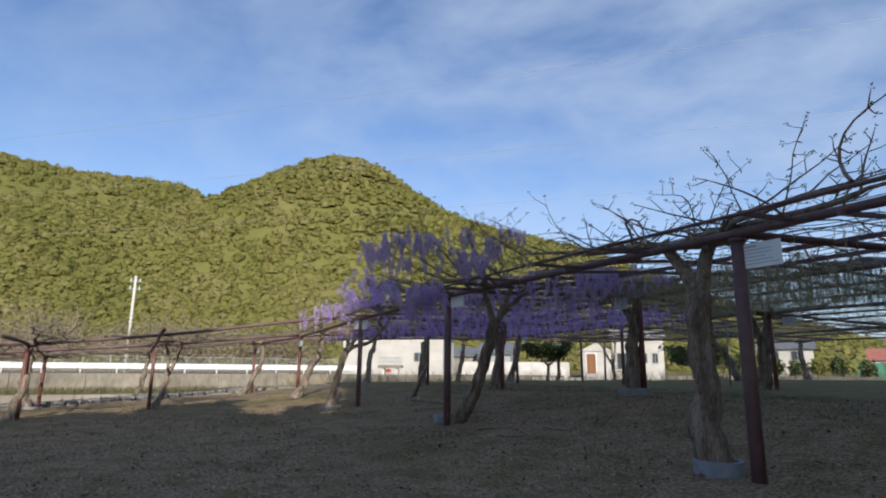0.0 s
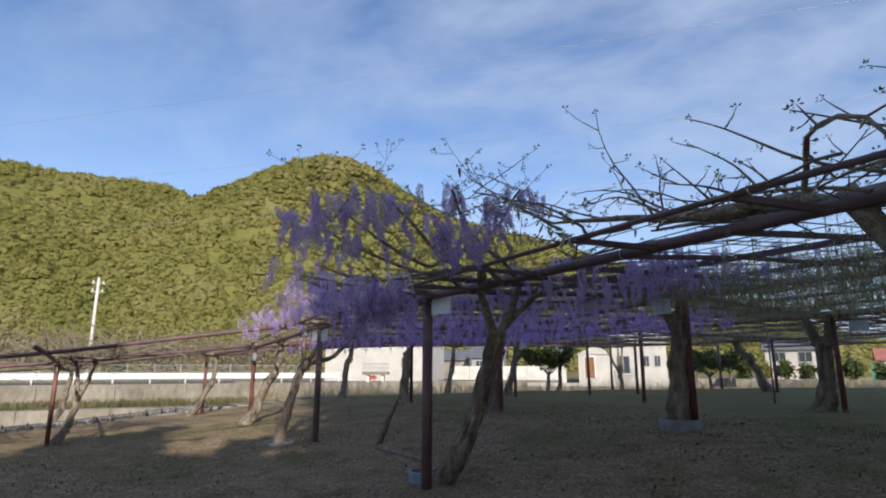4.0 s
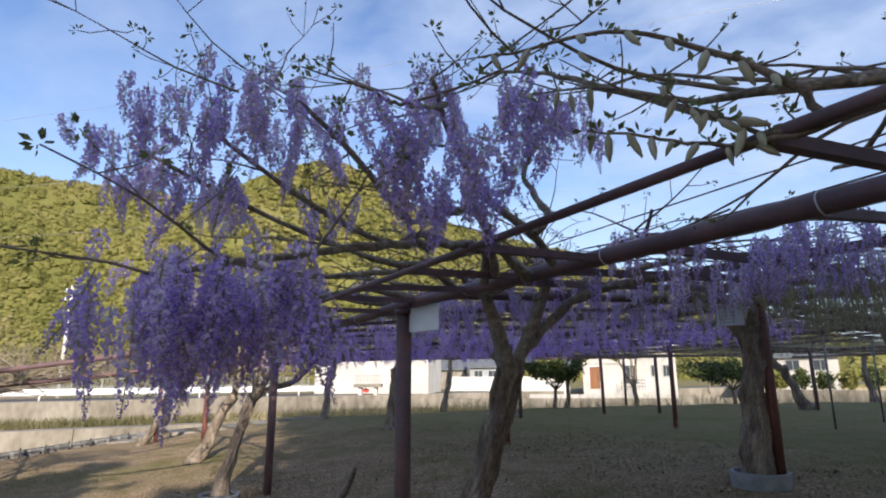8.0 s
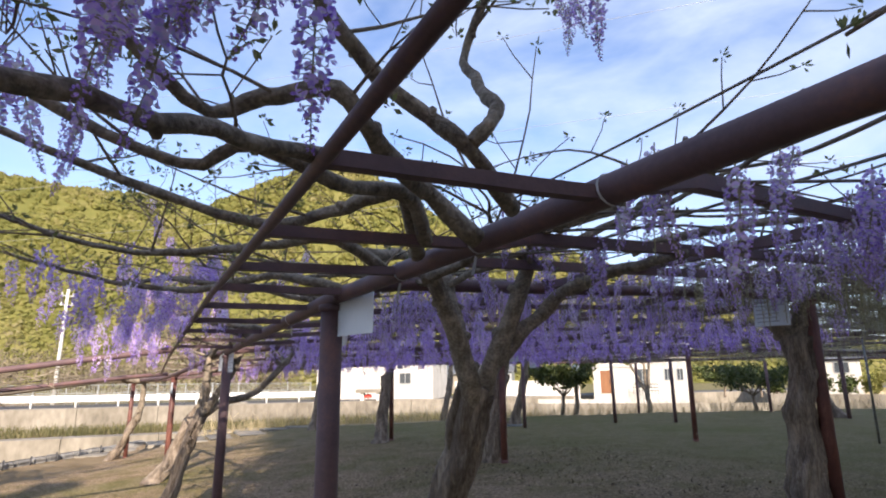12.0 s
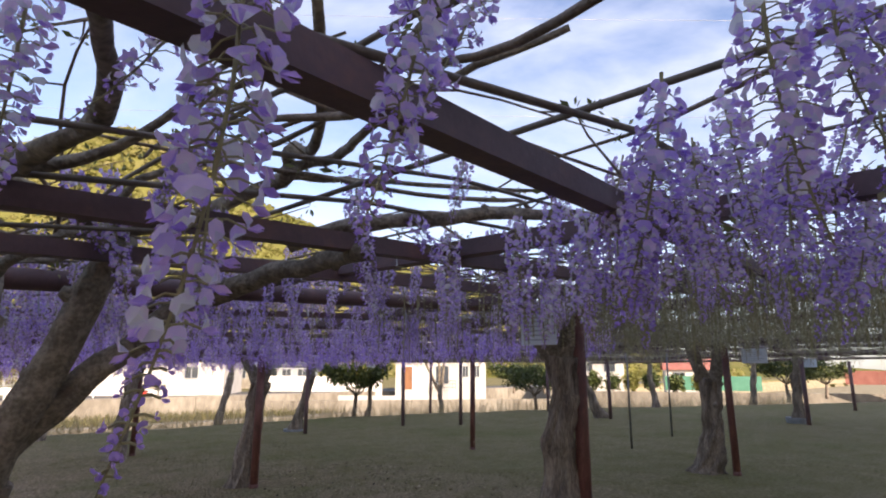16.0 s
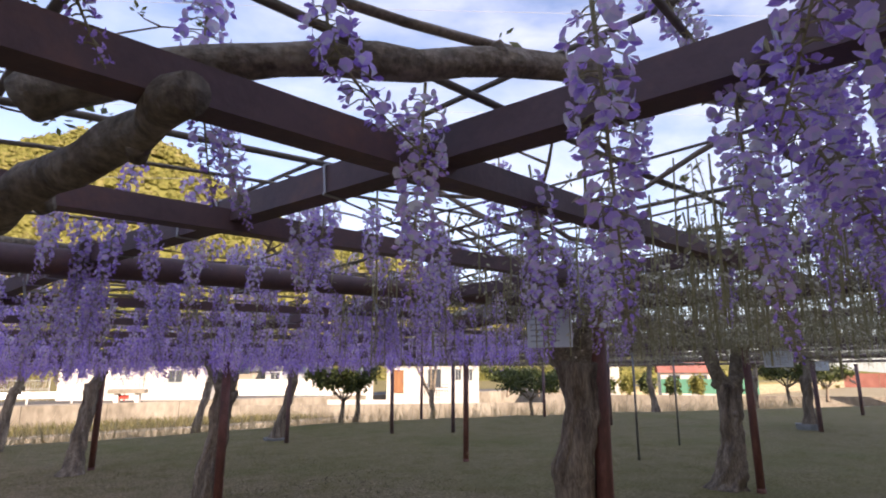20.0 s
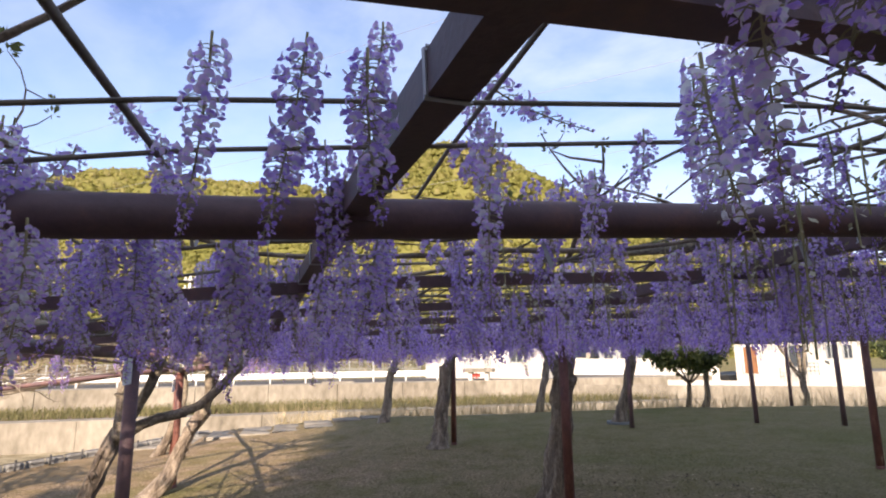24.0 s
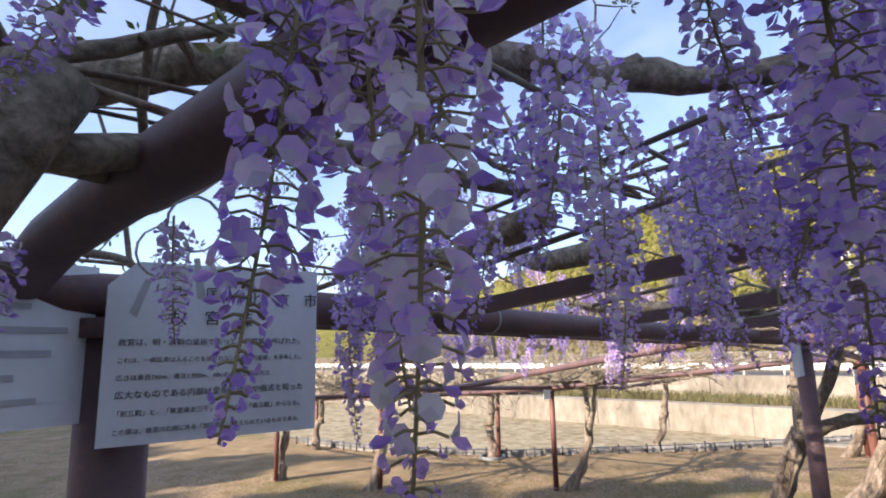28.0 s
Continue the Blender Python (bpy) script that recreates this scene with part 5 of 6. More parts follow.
for k, (p0, q0, p1, q1, h, fl) in enumerate(RISE):
    t = tA if q0 < 3 else tE
    a, b = W(p0, q0, roof_z(p0, q0) + 0.08), W(p1, q1, roof_z(p1, q1) + h)
    limb = wander(a, b, 16, 0.32, 71 + k * 2.3, vert=0.6)
    g = Geo()
    knotty(g, limb, [0.042 - 0.0017 * i for i in range(17)], 9, k * 3.3, 4)
    part("limb", g, M_LIMB, t["ob"], "gnarled limb rising over the beam", flat=False).matrix_basis = t["inv"]
    for j in range(7):
        i = 7 + (j * 3) % 10
        a = k * 1.7 + j * 1.9
        d = W(math.cos(a) - 0.5, math.sin(a)) - W(0, 0)
        d = Vector((d.x, d.y, (0.45, -0.05, 0.25, 0.7, 0.05, 0.3, -0.15)[j]))
        g = Geo()
        L = 0.5 + 0.45 * abs(math.sin(k * 2.1 + j * 1.3))
        pts = spray(g, limb[i], d, L, 0.009, 40 + k * 3.1 + j * 0.7, rise=-0.25, leaves=front_leaves, twigs=4)
        part("shoot", g, M_TWIG, t["ob"], flat=False).matrix_basis = t["inv"]
        if rng.random() < fl:
            for c in pts[2:]:
                for _ in range(2):
                    if rng.random() < 0.6:
                        hang.append((c + Vector((rng.normal() * 0.03, rng.normal() * 0.03, -0.01)), rng.uniform(0.6, 1.0)))
tagged(part("foliage", front_leaves, M_LEAF, tA["ob"], "tufts of young bronze-green leaves"), kind="stuff").matrix_basis = tA["inv"]
# thin whips that stand out against the sky
wl_ = Geo()
catkin = Geo()
catkin.tube([(0, 0, 0), (0.004, 0, -0.02), (0.006, 0, -0.05), (0.01, 0, -0.08)], [0.004, 0.012, 0.011, 0.003], 7, lump=0.3)
catkin_me = catkin.mesh("flower_bud", M_BUD, False)
for k in range(21):
    if k < 11:
        p, q = rng.uniform(-0.9, 0.8), (rng.uniform(-8.5, -5.4) if k < 5 else rng.uniform(-6.8, -5.3))
        t, L, d = tP, rng.uniform(0.8, 1.7), Vector((rng.normal() * 0.6, rng.normal() * 0.6, rng.uniform(0.3, 1.1)))
    else:
        p, q = (rng.uniform(-2.2, -1.2), rng.uniform(-2.6, -1.2)) if k < 17 else (rng.uniform(-1.2, -0.6), rng.uniform(0, 3.5))
        t, L, d = tA, rng.uniform(0.5, 1.0), Vector((rng.normal() * 0.7 - 0.3, rng.normal() * 0.7 - 0.2, rng.uniform(0.3, 1.0)))
    g = Geo()
    base = W(p, q, roof_z(p, q) + (0.04 if k < 11 else 0.6))
    pts = spray(g, base, d, L, rng.uniform(0.009, 0.019) if k < 11 else 0.005, 300 + k * 2.3, rise=0.25, leaves=wl_, twigs=9, wild=0.62 if k < 11 else 0.4)
    part("shoot", g, M_TWIG, t["ob"], "bare whip with unfolding leaves", flat=False).matrix_basis = t["inv"]
    if k < 11:
        for c in pts[3:]:
            if rng.random() < 0.5:
                ob = part("flower_bud", catkin_me, M_BUD, t["ob"])
                ob.matrix_basis = t["inv"] @ Matrix.Translation(c) @ pose(0, 0, 0, rng.normal() * 40, rng.normal() * 40, rng.uniform(0, 360)) @ Matrix.Scale(rng.uniform(0.4, 0.8), 4)
tagged(part("foliage", wl_, M_LEAF, tP["ob"], "tufts of young bronze-green leaves"), kind="stuff").matrix_basis = tP["inv"]
# heavy limb that comes down over the outer pole on the near right
g = Geo()
heavy = wander(W(0.25, -4.75, 2.24), W(-0.8, -3.75, 2.22), 12, 0.14, 5.5)
knotty(g, heavy, [0.05 - 0.0033 * i for i in range(13)], 10, 2.2, 4)
part("limb", g, M_LIMB, tP["ob"], flat=False).matrix_basis = tP["inv"]

heavy_leaves = Geo()
for k in range(4):
    c = heavy[12 - (k * 3) % 8]
    g = Geo()
    d = W(-0.45 + 0.4 * math.sin(k * 2.2), 0.55 + 0.4 * math.cos(k * 1.7)) - W(0, 0)
    pts = spray(g, c, (d.x, d.y, (0.55, 0.15, 0.9, 0.3, 0.05)[k % 5]), 0.6 + 0.6 * abs(math.sin(k * 1.3)), 0.009, 800 + k * 1.9, rise=0.1, leaves=heavy_leaves, twigs=6)
    part("shoot", g, M_TWIG, tP["ob"], flat=False).matrix_basis = tP["inv"]
    for c in pts[3:]:
        if rng.random() < 0.45:
            ob = part("flower_bud", catkin_me, M_BUD, tP["ob"])
            ob.matrix_basis = tP["inv"] @ Matrix.Translation(c) @ pose(0, 0, 0, rng.normal() * 35, rng.normal() * 35, rng.uniform(0, 360)) @ Matrix.Scale(rng.uniform(0.7, 1.2), 4)
tagged(part("foliage", heavy_leaves, M_LEAF, tP["ob"], "tufts of young bronze-green leaves"), kind="stuff").matrix_basis = tP["inv"]

# budding branches that arch over the outer pole
arch_leaves = Geo()
ARCHED = [([(-0.55, -4.3, 2.1), (-0.69, -4.05, 2.08), (-0.75, -4.01, 2.15), (-0.83, -3.95, 2.23), (-0.9, -3.88, 2.28), (-1.01, -3.8, 2.34), (-1.12, -3.7, 2.37), (-1.25, -3.57, 2.35), (-1.36, -3.49, 2.34)], 0.014),
          ([(-0.6, -4.15, 2.1), (-0.72, -3.99, 2.05), (-0.8, -3.84, 2.05), (-0.89, -3.74, 2.09), (-0.99, -3.66, 2.12), (-1.06, -3.59, 2.14)], 0.01),
          ([(-0.66, -4.05, 2.08), (-0.75, -3.93, 2.06), (-0.81, -3.87, 2.11), (-0.88, -3.81, 2.15), (-0.95, -3.77, 2.23)], 0.009)]
for k, (points, r) in enumerate(ARCHED):
    pts = curve(points, 22, 0.01, 60.3 + k * 4)
    g = Geo()
    g.tube(pts, [r * (1 - 0.035 * i) for i in range(23)], 8, lump=0.25)
    part("shoot", g, M_TWIG, tP["ob"], "budding branch arching over the pole", flat=False).matrix_basis = tP["inv"]
    for i, c in enumerate(pts[6:]):
        if i % 2 == 0:
            sprig(arch_leaves, c, 900 + k * 31 + i, 7, 0.026)
        else:
            ob = part("flower_bud", catkin_me, M_BUD, tP["ob"])
            ob.matrix_basis = tP["inv"] @ Matrix.Translation(c) @ pose(0, 0, 0, rng.normal() * 30, rng.normal() * 30, rng.uniform(0, 360)) @ Matrix.Scale(rng.uniform(0.7, 1.1), 4)
tagged(part("foliage", arch_leaves, M_LEAF, tP["ob"], "tufts of young bronze-green leaves"), kind="stuff").matrix_basis = tP["inv"]

# flower masses that hang before the front pole: centre p, q, top height, spread, how many
CLUMPS = [(-1.8, -2.95, 1.8, 0.11, 34), (-2.04, -2.8, 1.76, 0.16, 46), (-1.34, -3.08, 2.3, 0.13, 26), (-1.1, -2.9, 2.27, 0.1, 14), (-1.62, -2.35, 2.68, 0.18, 30), (-2.1, -1.66, 2.58, 0.22, 28),
          (-2.2, -2.14, 2.68, 0.07, 6), (-1.94, -2.03, 2.74, 0.08, 7), (-0.92, -3.15, 2.54, 0.07, 14), (-0.14, -2.48, 3.0, 0.07, 8), (0.3, -2.25, 3.05, 0.05, 4), (-1.08, -2.68, 2.78, 0.06, 10),
          (-1.8, -1.9, 2.36, 0.25, 14), (-1.9, -0.9, 2.26, 0.28, 11), (-1.6, 0.4, 2.2, 0.3, 10)]
for p0, q0, top, wide, many in CLUMPS:
    for k in range(many):
        hang.append((W(p0 + rng.normal() * wide, q0 + rng.normal() * wide, top + rng.normal() * 0.06 - 0.05 * rng.random()), rng.uniform(0.65, 1.05)))
for k in range(70):
    p, q = rng.uniform(-1.7, -0.9), rng.uniform(0.2, 6.0)
    hang.append((W(p, q, roof_z(p, q) + rng.uniform(0.0, 0.3)), rng.uniform(0.6, 1.0)))
# heavy clusters along the first beam
for k in range(62):
    p, q = rng.uniform(0.25, 3.8), rng.uniform(-0.5, 1.6)
    hang.append((W(p, q, roof_z(p, q) + rng.uniform(0.05, 0.4)), rng.uniform(0.9, 1.25)))
for k in range(34):
    p, q = rng.uniform(0.9, 3.6), rng.uniform(-3.4, -1.7)
    hang.append((W(p, q, roof_z(p, q) + rng.uniform(0.0, 0.3)), rng.uniform(0.8, 1.15)))
# the roof itself
tries = 0
roof_count = 0
while roof_count < 1350 and tries < 60000:
    tries += 1
    p, q = rng.uniform(-1, 11), rng.uniform(-4, 12.5)
    if rng.random() > bloom(p, q) * (1.0 if (p < 6 and q < 6) else 0.6):
        continue
    high = 0.3 if (p < 4 and -1.6 < q < 2.6) else 0.22
    hang.append((W(p, q, roof_z(p, q) + rng.uniform(-0.05, high)), rng.uniform(0.75, 1.15)))
    roof_count += 1

counts = {}
for k, (c, s) in enumerate(hang):
    near_d = min(((c.x - e[0]) ** 2 + (c.y - e[1]) ** 2) ** 0.5 for e in WALKED[3:])
    pool = NEAR_R if near_d < 2.6 else MID_R if near_d < 6 else FAR_R
    me = pool[int(rng.integers(len(pool)))]
    p, q = PQ(c.x, c.y)
    if not clear(c, 0.36 * s, 0.42) or (0.1 < p < 1.1 and -0.8 < q < -0.05):
        continue
    t = min((t for t in TREES), key=lambda t: (t["p"] - p) ** 2 + (t["q"] - q) ** 2 + 400 * (counts.get(t["name"], 0) >= 300))
    counts[t["name"]] = counts.get(t["name"], 0) + 1
    ob = part("raceme", me, M_PALE, t["ob"])
    ob.matrix_basis = t["inv"] @ Matrix.Translation(c) @ pose(0, 0, 0, rng.normal() * 7, rng.normal() * 7, rng.uniform(0, 360)) @ Matrix.Scale(s, 4)

# clusters beside the first cross bars: place of the top, size
BESIDE_BAR = [(2.39, 8.60, 2.24, 1.15), (2.55, 8.71, 2.31, 0.95), (2.61, 8.78, 2.34, 0.87), (2.90, 8.98, 2.31, 1.1), (2.86, 8.65, 2.23, 0.95), (2.94, 8.67, 2.22, 0.8), (2.35, 9.56, 2.30, 0.7),
    (2.62, 9.49, 2.39, 0.66), (2.83, 9.50, 2.27, 0.79), (2.92, 9.14, 2.27, 0.7), (3.01, 9.24, 2.28, 0.8), (2.99, 9.09, 2.25, 0.75), (2.29, 10.10, 2.30, 0.65), (2.49, 9.83, 2.32, 0.9),
    (2.60, 10.06, 2.34, 1.0), (2.78, 9.80, 2.32, 1.05), (2.99, 9.91, 2.28, 0.9), (3.08, 9.9, 2.28, 0.8), (1.70, 10.63, 2.36, 0.7), (1.82, 10.67, 2.34, 0.75), (1.87, 10.72, 2.33, 0.8),
    (2.34, 10.64, 2.32, 0.82), (2.27, 10.68, 2.38, 0.8), (2.46, 10.71, 2.34, 0.75), (2.57, 10.69, 2.33, 0.7), (2.63, 10.69, 2.30, 0.7), (1.98, 11.29, 2.32, 0.75)]
# clusters about the sign at the first post: place of the top, size
BY_SIGN = [(1.09, 10.46, 2.28, 0.6), (1.10, 10.60, 2.25, 0.9), (1.14, 10.64, 2.24, 0.75), (1.19, 10.67, 2.2, 0.85), (0.90, 10.80, 2.25, 0.83), (0.78, 10.37, 2.13, 0.6), (0.96, 10.31, 2.08, 0.6),
    (1.14, 10.89, 2.24, 0.8), (0.85, 10.98, 2.22, 0.65), (0.87, 11.14, 2.2, 0.7), (0.72, 11.11, 2.2, 0.7), (1.08, 10.86, 2.24, 0.6), (0.77, 10.87, 2.28, 0.75), (0.59, 10.65, 2.2, 0.7),
    (0.56, 10.57, 2.18, 0.7), (1.03, 10.98, 2.23, 0.75), (1.08, 10.56, 2.42, 1.1), (1.06, 10.7, 2.36, 0.9), (1.21, 10.88, 2.41, 0.75), (1.41, 11.03, 2.38, 0.75), (1.10, 11.16, 2.3, 0.8),
    (1.48, 11.14, 2.35, 0.75), (1.40, 11.37, 2.31, 0.9), (1.25, 11.43, 2.28, 0.8)]
# clusters past the sign and right of the walk: place of the top, size
PAST_SIGN = [(0.69, 10.64, 2.38, 0.7), (0.63, 10.74, 2.41, 0.9), (0.60, 10.90, 2.29, 0.9), (0.75, 11.06, 2.30, 0.86), (0.73, 11.15, 2.32, 0.94), (1.01, 11.01, 2.25, 0.75), (0.22, 10.51, 2.28, 0.94),
    (0.20, 10.59, 2.27, 0.90), (0.34, 10.77, 2.23, 0.87), (0.35, 10.5, 2.12, 0.8), (2.15, 8.5, 2.3, 1.0), (2.25, 8.83, 2.36, 0.95), (2.17, 9.1, 2.38, 1.0), (3.01, 8.56, 2.4, 1.05),
    (3.07, 8.83, 2.42, 1.1), (2.05, 9.38, 2.4, 1.0), (2.07, 8.78, 2.36, 1.0), (3.25, 8.88, 2.42, 1.05), (3.11, 9.66, 2.46, 1.15), (3.23, 9.58, 2.45, 1.1), (3.17, 9.8, 2.44, 1.05),
    (3.35, 9.73, 2.46, 1.1), (3.4, 9.48, 2.44, 1.1), (3.31, 9.98, 2.45, 1.0), (3.19, 9.1, 2.45, 1.05), (3.14, 9.26, 2.44, 1.1), (3.22, 9.38, 2.44, 1.05)]
for x, y, z, s in BESIDE_BAR + BY_SIGN + PAST_SIGN:
    ob = part("raceme", NEAR_R[int(x * 100) % 6], M_PALE, TREES[0]["ob"])
    ob.matrix_basis = TREES[0]["inv"] @ Matrix.Translation((x, y, z)) @ pose(0, 0, 0, 4, -3, x * 900) @ Matrix.Scale(s, 4)

# the arm of the first trunk that reaches up to the roof beside the walk
g = Geo()
arm = [W(0.66, -0.71, 1.5), W(0.8, -0.75, 1.7), W(0.97, -0.8, 1.88), W(1.15, -0.88, 2.06), W(1.28, -0.95, 2.14), W(1.33, -1.1, 2.18), W(1.36, -1.28, 2.2), W(1.39, -1.48, 2.2), W(1.41, -1.64, 2.21)]
fine = []
for i in range(33):
    k, u = min(7, i // 4), (i - 4 * min(7, i // 4)) / 4
    fine.append(arm[k].lerp(arm[k + 1], u) + noise.noise_vector(Vector((i * 0.37, 2.0, 7.0))) * 0.022)
knotty(g, fine, [max(0.009, 0.052 - 0.0009 * i) * (1 + 0.22 * noise.noise(Vector((i * 0.5, 8.0, 1.0)))) for i in range(33)], 14, 3.3, 5)
part("limb", g, M_LIMB, tA["ob"], "pale bent arm of the trunk", flat=False).matrix_basis = tA["inv"]

# old limbs laid over the first beams
for k, (points, r) in enumerate((([(0.05, -0.5, 2.3), (0.42, -0.15, 2.4), (0.72, 0.15, 2.43), (0.93, 0.48, 2.43), (1.1, 0.63, 2.42), (1.6, 0.78, 2.46), (2.2, 0.9, 2.5)], 0.038),
                                 ([(1.3, -1.35, 2.26), (1.5, -1.52, 2.33), (1.85, -1.72, 2.39), (2.2, -1.9, 2.42), (2.7, -2.0, 2.46)], 0.032),
                                 ([(0.2, -1.0, 2.08), (0.45, -1.45, 2.22), (0.6, -1.9, 2.26), (0.5, -2.3, 2.26)], 0.03),
                                 ([(0.85, -0.9, 2.28), (1.05, -1.1, 2.33), (1.16, -1.3, 2.4), (1.21, -1.47, 2.42), (1.13, -1.62, 2.45), (1.14, -1.72, 2.42), (1.05, -1.9, 2.46), (0.9, -2.1, 2.56)], 0.027),
                                 ([(1.2, -1.44, 2.42), (1.17, -1.6, 2.42), (1.22, -1.75, 2.43), (1.17, -2.0, 2.45), (1.3, -2.4, 2.55)], 0.018),
                                 ([(1.22, -1.5, 2.42), (1.5, -1.62, 2.45), (1.9, -2.0, 2.43), (2.3, -2.5, 2.5)], 0.01))):
    g = Geo()
    knotty(g, curve(points, 24, 0.012, 31.7 + k * 5), [r * (1.02 - 0.025 * i) * (1 + 0.2 * noise.noise(Vector((i * 0.5, k, 4.0)))) for i in range(25)], 14, 6.1 + k, 5)
    part("limb", g, M_LIMB, tA["ob"], "thick old limb laid over the beam", flat=False).matrix_basis = tA["inv"]

# buds not yet open, over the rest of the roof
buds = Geo()
shapes = []
for k in range(5):
    b = bud_raceme(k, (0.18, 0.24, 0.28, 0.15, 0.2)[k])
    vs = np.array([tuple(v) for v in b.v])
    f3, m3 = [], []
    for f, m in zip(b.f, b.m):
        for j in range(1, len(f) - 1):
            f3.append((f[0], f[j], f[j + 1]))
            m3.append(m)
    shapes.append((vs, np.array(f3), m3))
made = 0
while made < 8200:
    p, q = (rng.uniform(2.6, 10), rng.uniform(-5, 1.6)) if made % 2 == 0 else (rng.uniform(0.5, 22), rng.uniform(-12, 12))
    if rng.random() < bloom(p, q) * 0.85 or not clear(W(p, q, roof_z(p, q)), 0.2, 0.4):
        continue
    vs, f3, m3 = shapes[rng.integers(5)]
    a, s = rng.uniform(0, 6.28), rng.uniform(0.8, 1.6)
    rot = np.array([[math.cos(a), -math.sin(a), 0], [math.sin(a), math.cos(a), 0], [0, 0, 1]])
    w = W(p, q, roof_z(p, q) + rng.uniform(0, 0.2))
    buds.arrays(vs @ rot.T * s + np.array(w[:]), f3, m3)
    made += 1
tagged(new("wisteria_buds", buds.mesh("wisteria_buds", [M_BUD, M_STEM])), "grey-green wisteria buds hanging from the roof", "flower buds", kind="stuff")

# ---- signs ----
def sign(at, facing, w, h, label="pale blue-white plastic information sign on a post", cut=True):
    """A thin plate with cut upper corner; facing: degrees of the normal from +x."""
    g = Geo()
    c = 0.05 if cut else 0.0
    outline = [(-w / 2, -h / 2), (w / 2, -h / 2), (w / 2, h / 2), (-w / 2 + c, h / 2), (-w / 2, h / 2 - c)]
    n = len(outline)
    vs = [(0.0, x, z) for x, z in outline] + [(-0.004, x, z) for x, z in outline]
    g.add(vs, [tuple(range(n)), tuple(range(2 * n - 1, n - 1, -1))] + [(i, n + i, n + (i + 1) % n, (i + 1) % n) for i in range(n)])
    ob = thing("sign", label, "sign", at=at, rz=radians(facing))
    part("plate", g, M_SIGN, ob)
    return ob


def sign_text(ob, body, y, z, size, x=0.003):
    cu = bpy.data.curves.new("text", "FONT")
    cu.body, cu.size, cu.extrude = body, size, 0.0004
    cu.materials.append(M_INK)
    tx = new("text", cu)
    tx.parent = ob
    tx.matrix_basis = Matrix.Translation((x, y, z)) @ Matrix(((0, 0, 1, 0), (1, 0, 0, 0), (0, 1, 0, 0), (0, 0, 0, 1)))
    return tx


def sign_bars(ob, w, h, rows, seed):
    r = np.random.default_rng(seed)
    for k in range(rows):
        L = w * r.uniform(0.55, 0.85) * (0.5 if k == 0 else 1)
        g = Geo()
        g.box((0.002, -w * 0.42 + L / 2, h * (0.36 - 0.7 * k / max(1, rows - 1))), (0.002, L, h * (0.07 if k == 0 else 0.035)))
        part("line_of_writing", g, M_INKPALE, ob)


S_A = sign((0.19, 10.2, 1.982), 33, 0.43, 0.36)
for body, y, z, size in (("中　国", -0.1, 0.105, 0.033), ("北　京　市", 0.05, 0.098, 0.033), ("故　宮", -0.1, 0.055, 0.033), ("藤", 0.035, 0.052, 0.033)):
    sign_text(S_A, body, y, z, size)
for k, body in enumerate(("故宮は、明・清朝の皇居であって、紫禁城と呼ばれた。", "これは、一般民衆は入ることを許されない「禁断の皇城」を意味した。", "広さは東西750m、南北1,000m、10mの城壁で囲まれた",
                          "広大なものである内部は皇帝が政務や儀式を司った", "「前三殿」と、「後宮美女三千」といわれる「後三殿」からなる。", "この藤は、後宮の北側にある「御花園」に植えられているものである。")):
    sign_text(S_A, body, -0.19, 0.012 - 0.034 * k, min(0.0165, 0.375 / len(body)))
S_A2 = sign((0.43, 9.87, 2.0), 60, 0.4, 0.31)
sign_bars(S_A2, 0.4, 0.31, 6, 3)
for p, q, z, fac, w, h in ((0.2, -6.53, 1.84, -132, 0.46, 0.26), (4.85, 0.18, 2.25, -125, 0.36, 0.3), (0.02, 5.05, 1.85, -132, 0.4, 0.3), (11.75, 0.35, 2.15, -132, 0.42, 0.26), (-0.5, 10.2, 1.45, -132, 0.36, 0.22),
                           (5.3, 11.4, 1.98, -132, 0.32, 0.2), (-5.08, 8.76, 1.15, -132, 0.3, 0.2), (5.35, 5.85, 2.02, -132, 0.34, 0.24), (21.4, 1.6, 2.15, -132, 0.42, 0.26), (10.5, 12.3, 2.05, -132, 0.34, 0.24), (16.0, 16.7, 2.0, -132, 0.5, 0.3),
                           (-0.05, 5.5, 1.85, 48, 0.36, 0.26), (-1.2, 14.7, 1.3, -132, 0.3, 0.2), (5.33, -5.9, 2.1, -132, 0.42, 0.26)):
    s = sign((*W(p, q).xy, z), fac, w, h, cut=False)
    sign_bars(s, w, h, 6, abs(int(p * 10)) + 50)

# ---- kerb, slabs and low fence at the river edge ----
kerb = thing("kerb", "row of low weathered kerb stones along the river edge", "kerb", kind="structure")
for k in range(46):
    p = -14.5 + k * 0.3
    q = lip(p) - 0.45
    turn = math.degrees(math.atan2(lip(p + 0.1) - lip(p - 0.1), 0.2))
    w = W(p, q)
    g = Geo()
    g.bevel_box((0, 0, 0.05), (0.36, 0.2, 0.2), 0, 0.03)
    part("stone", g, M_STONE, kerb, at=pose(w.x, w.y, ground_z(w.x, w.y) + rng.normal() * 0.01, rng.normal() * 2, rng.normal() * 2, 45 + turn + rng.normal() * 2))
slabs = thing("slab_path", "grey concrete paving slabs set in the grass", "paving", kind="structure")
g = Geo()
g.bevel_box((0, 0, 0), (0.86, 0.86, 0.1), 0, 0.015)
slab_me = g.mesh("slab", M_CONC)
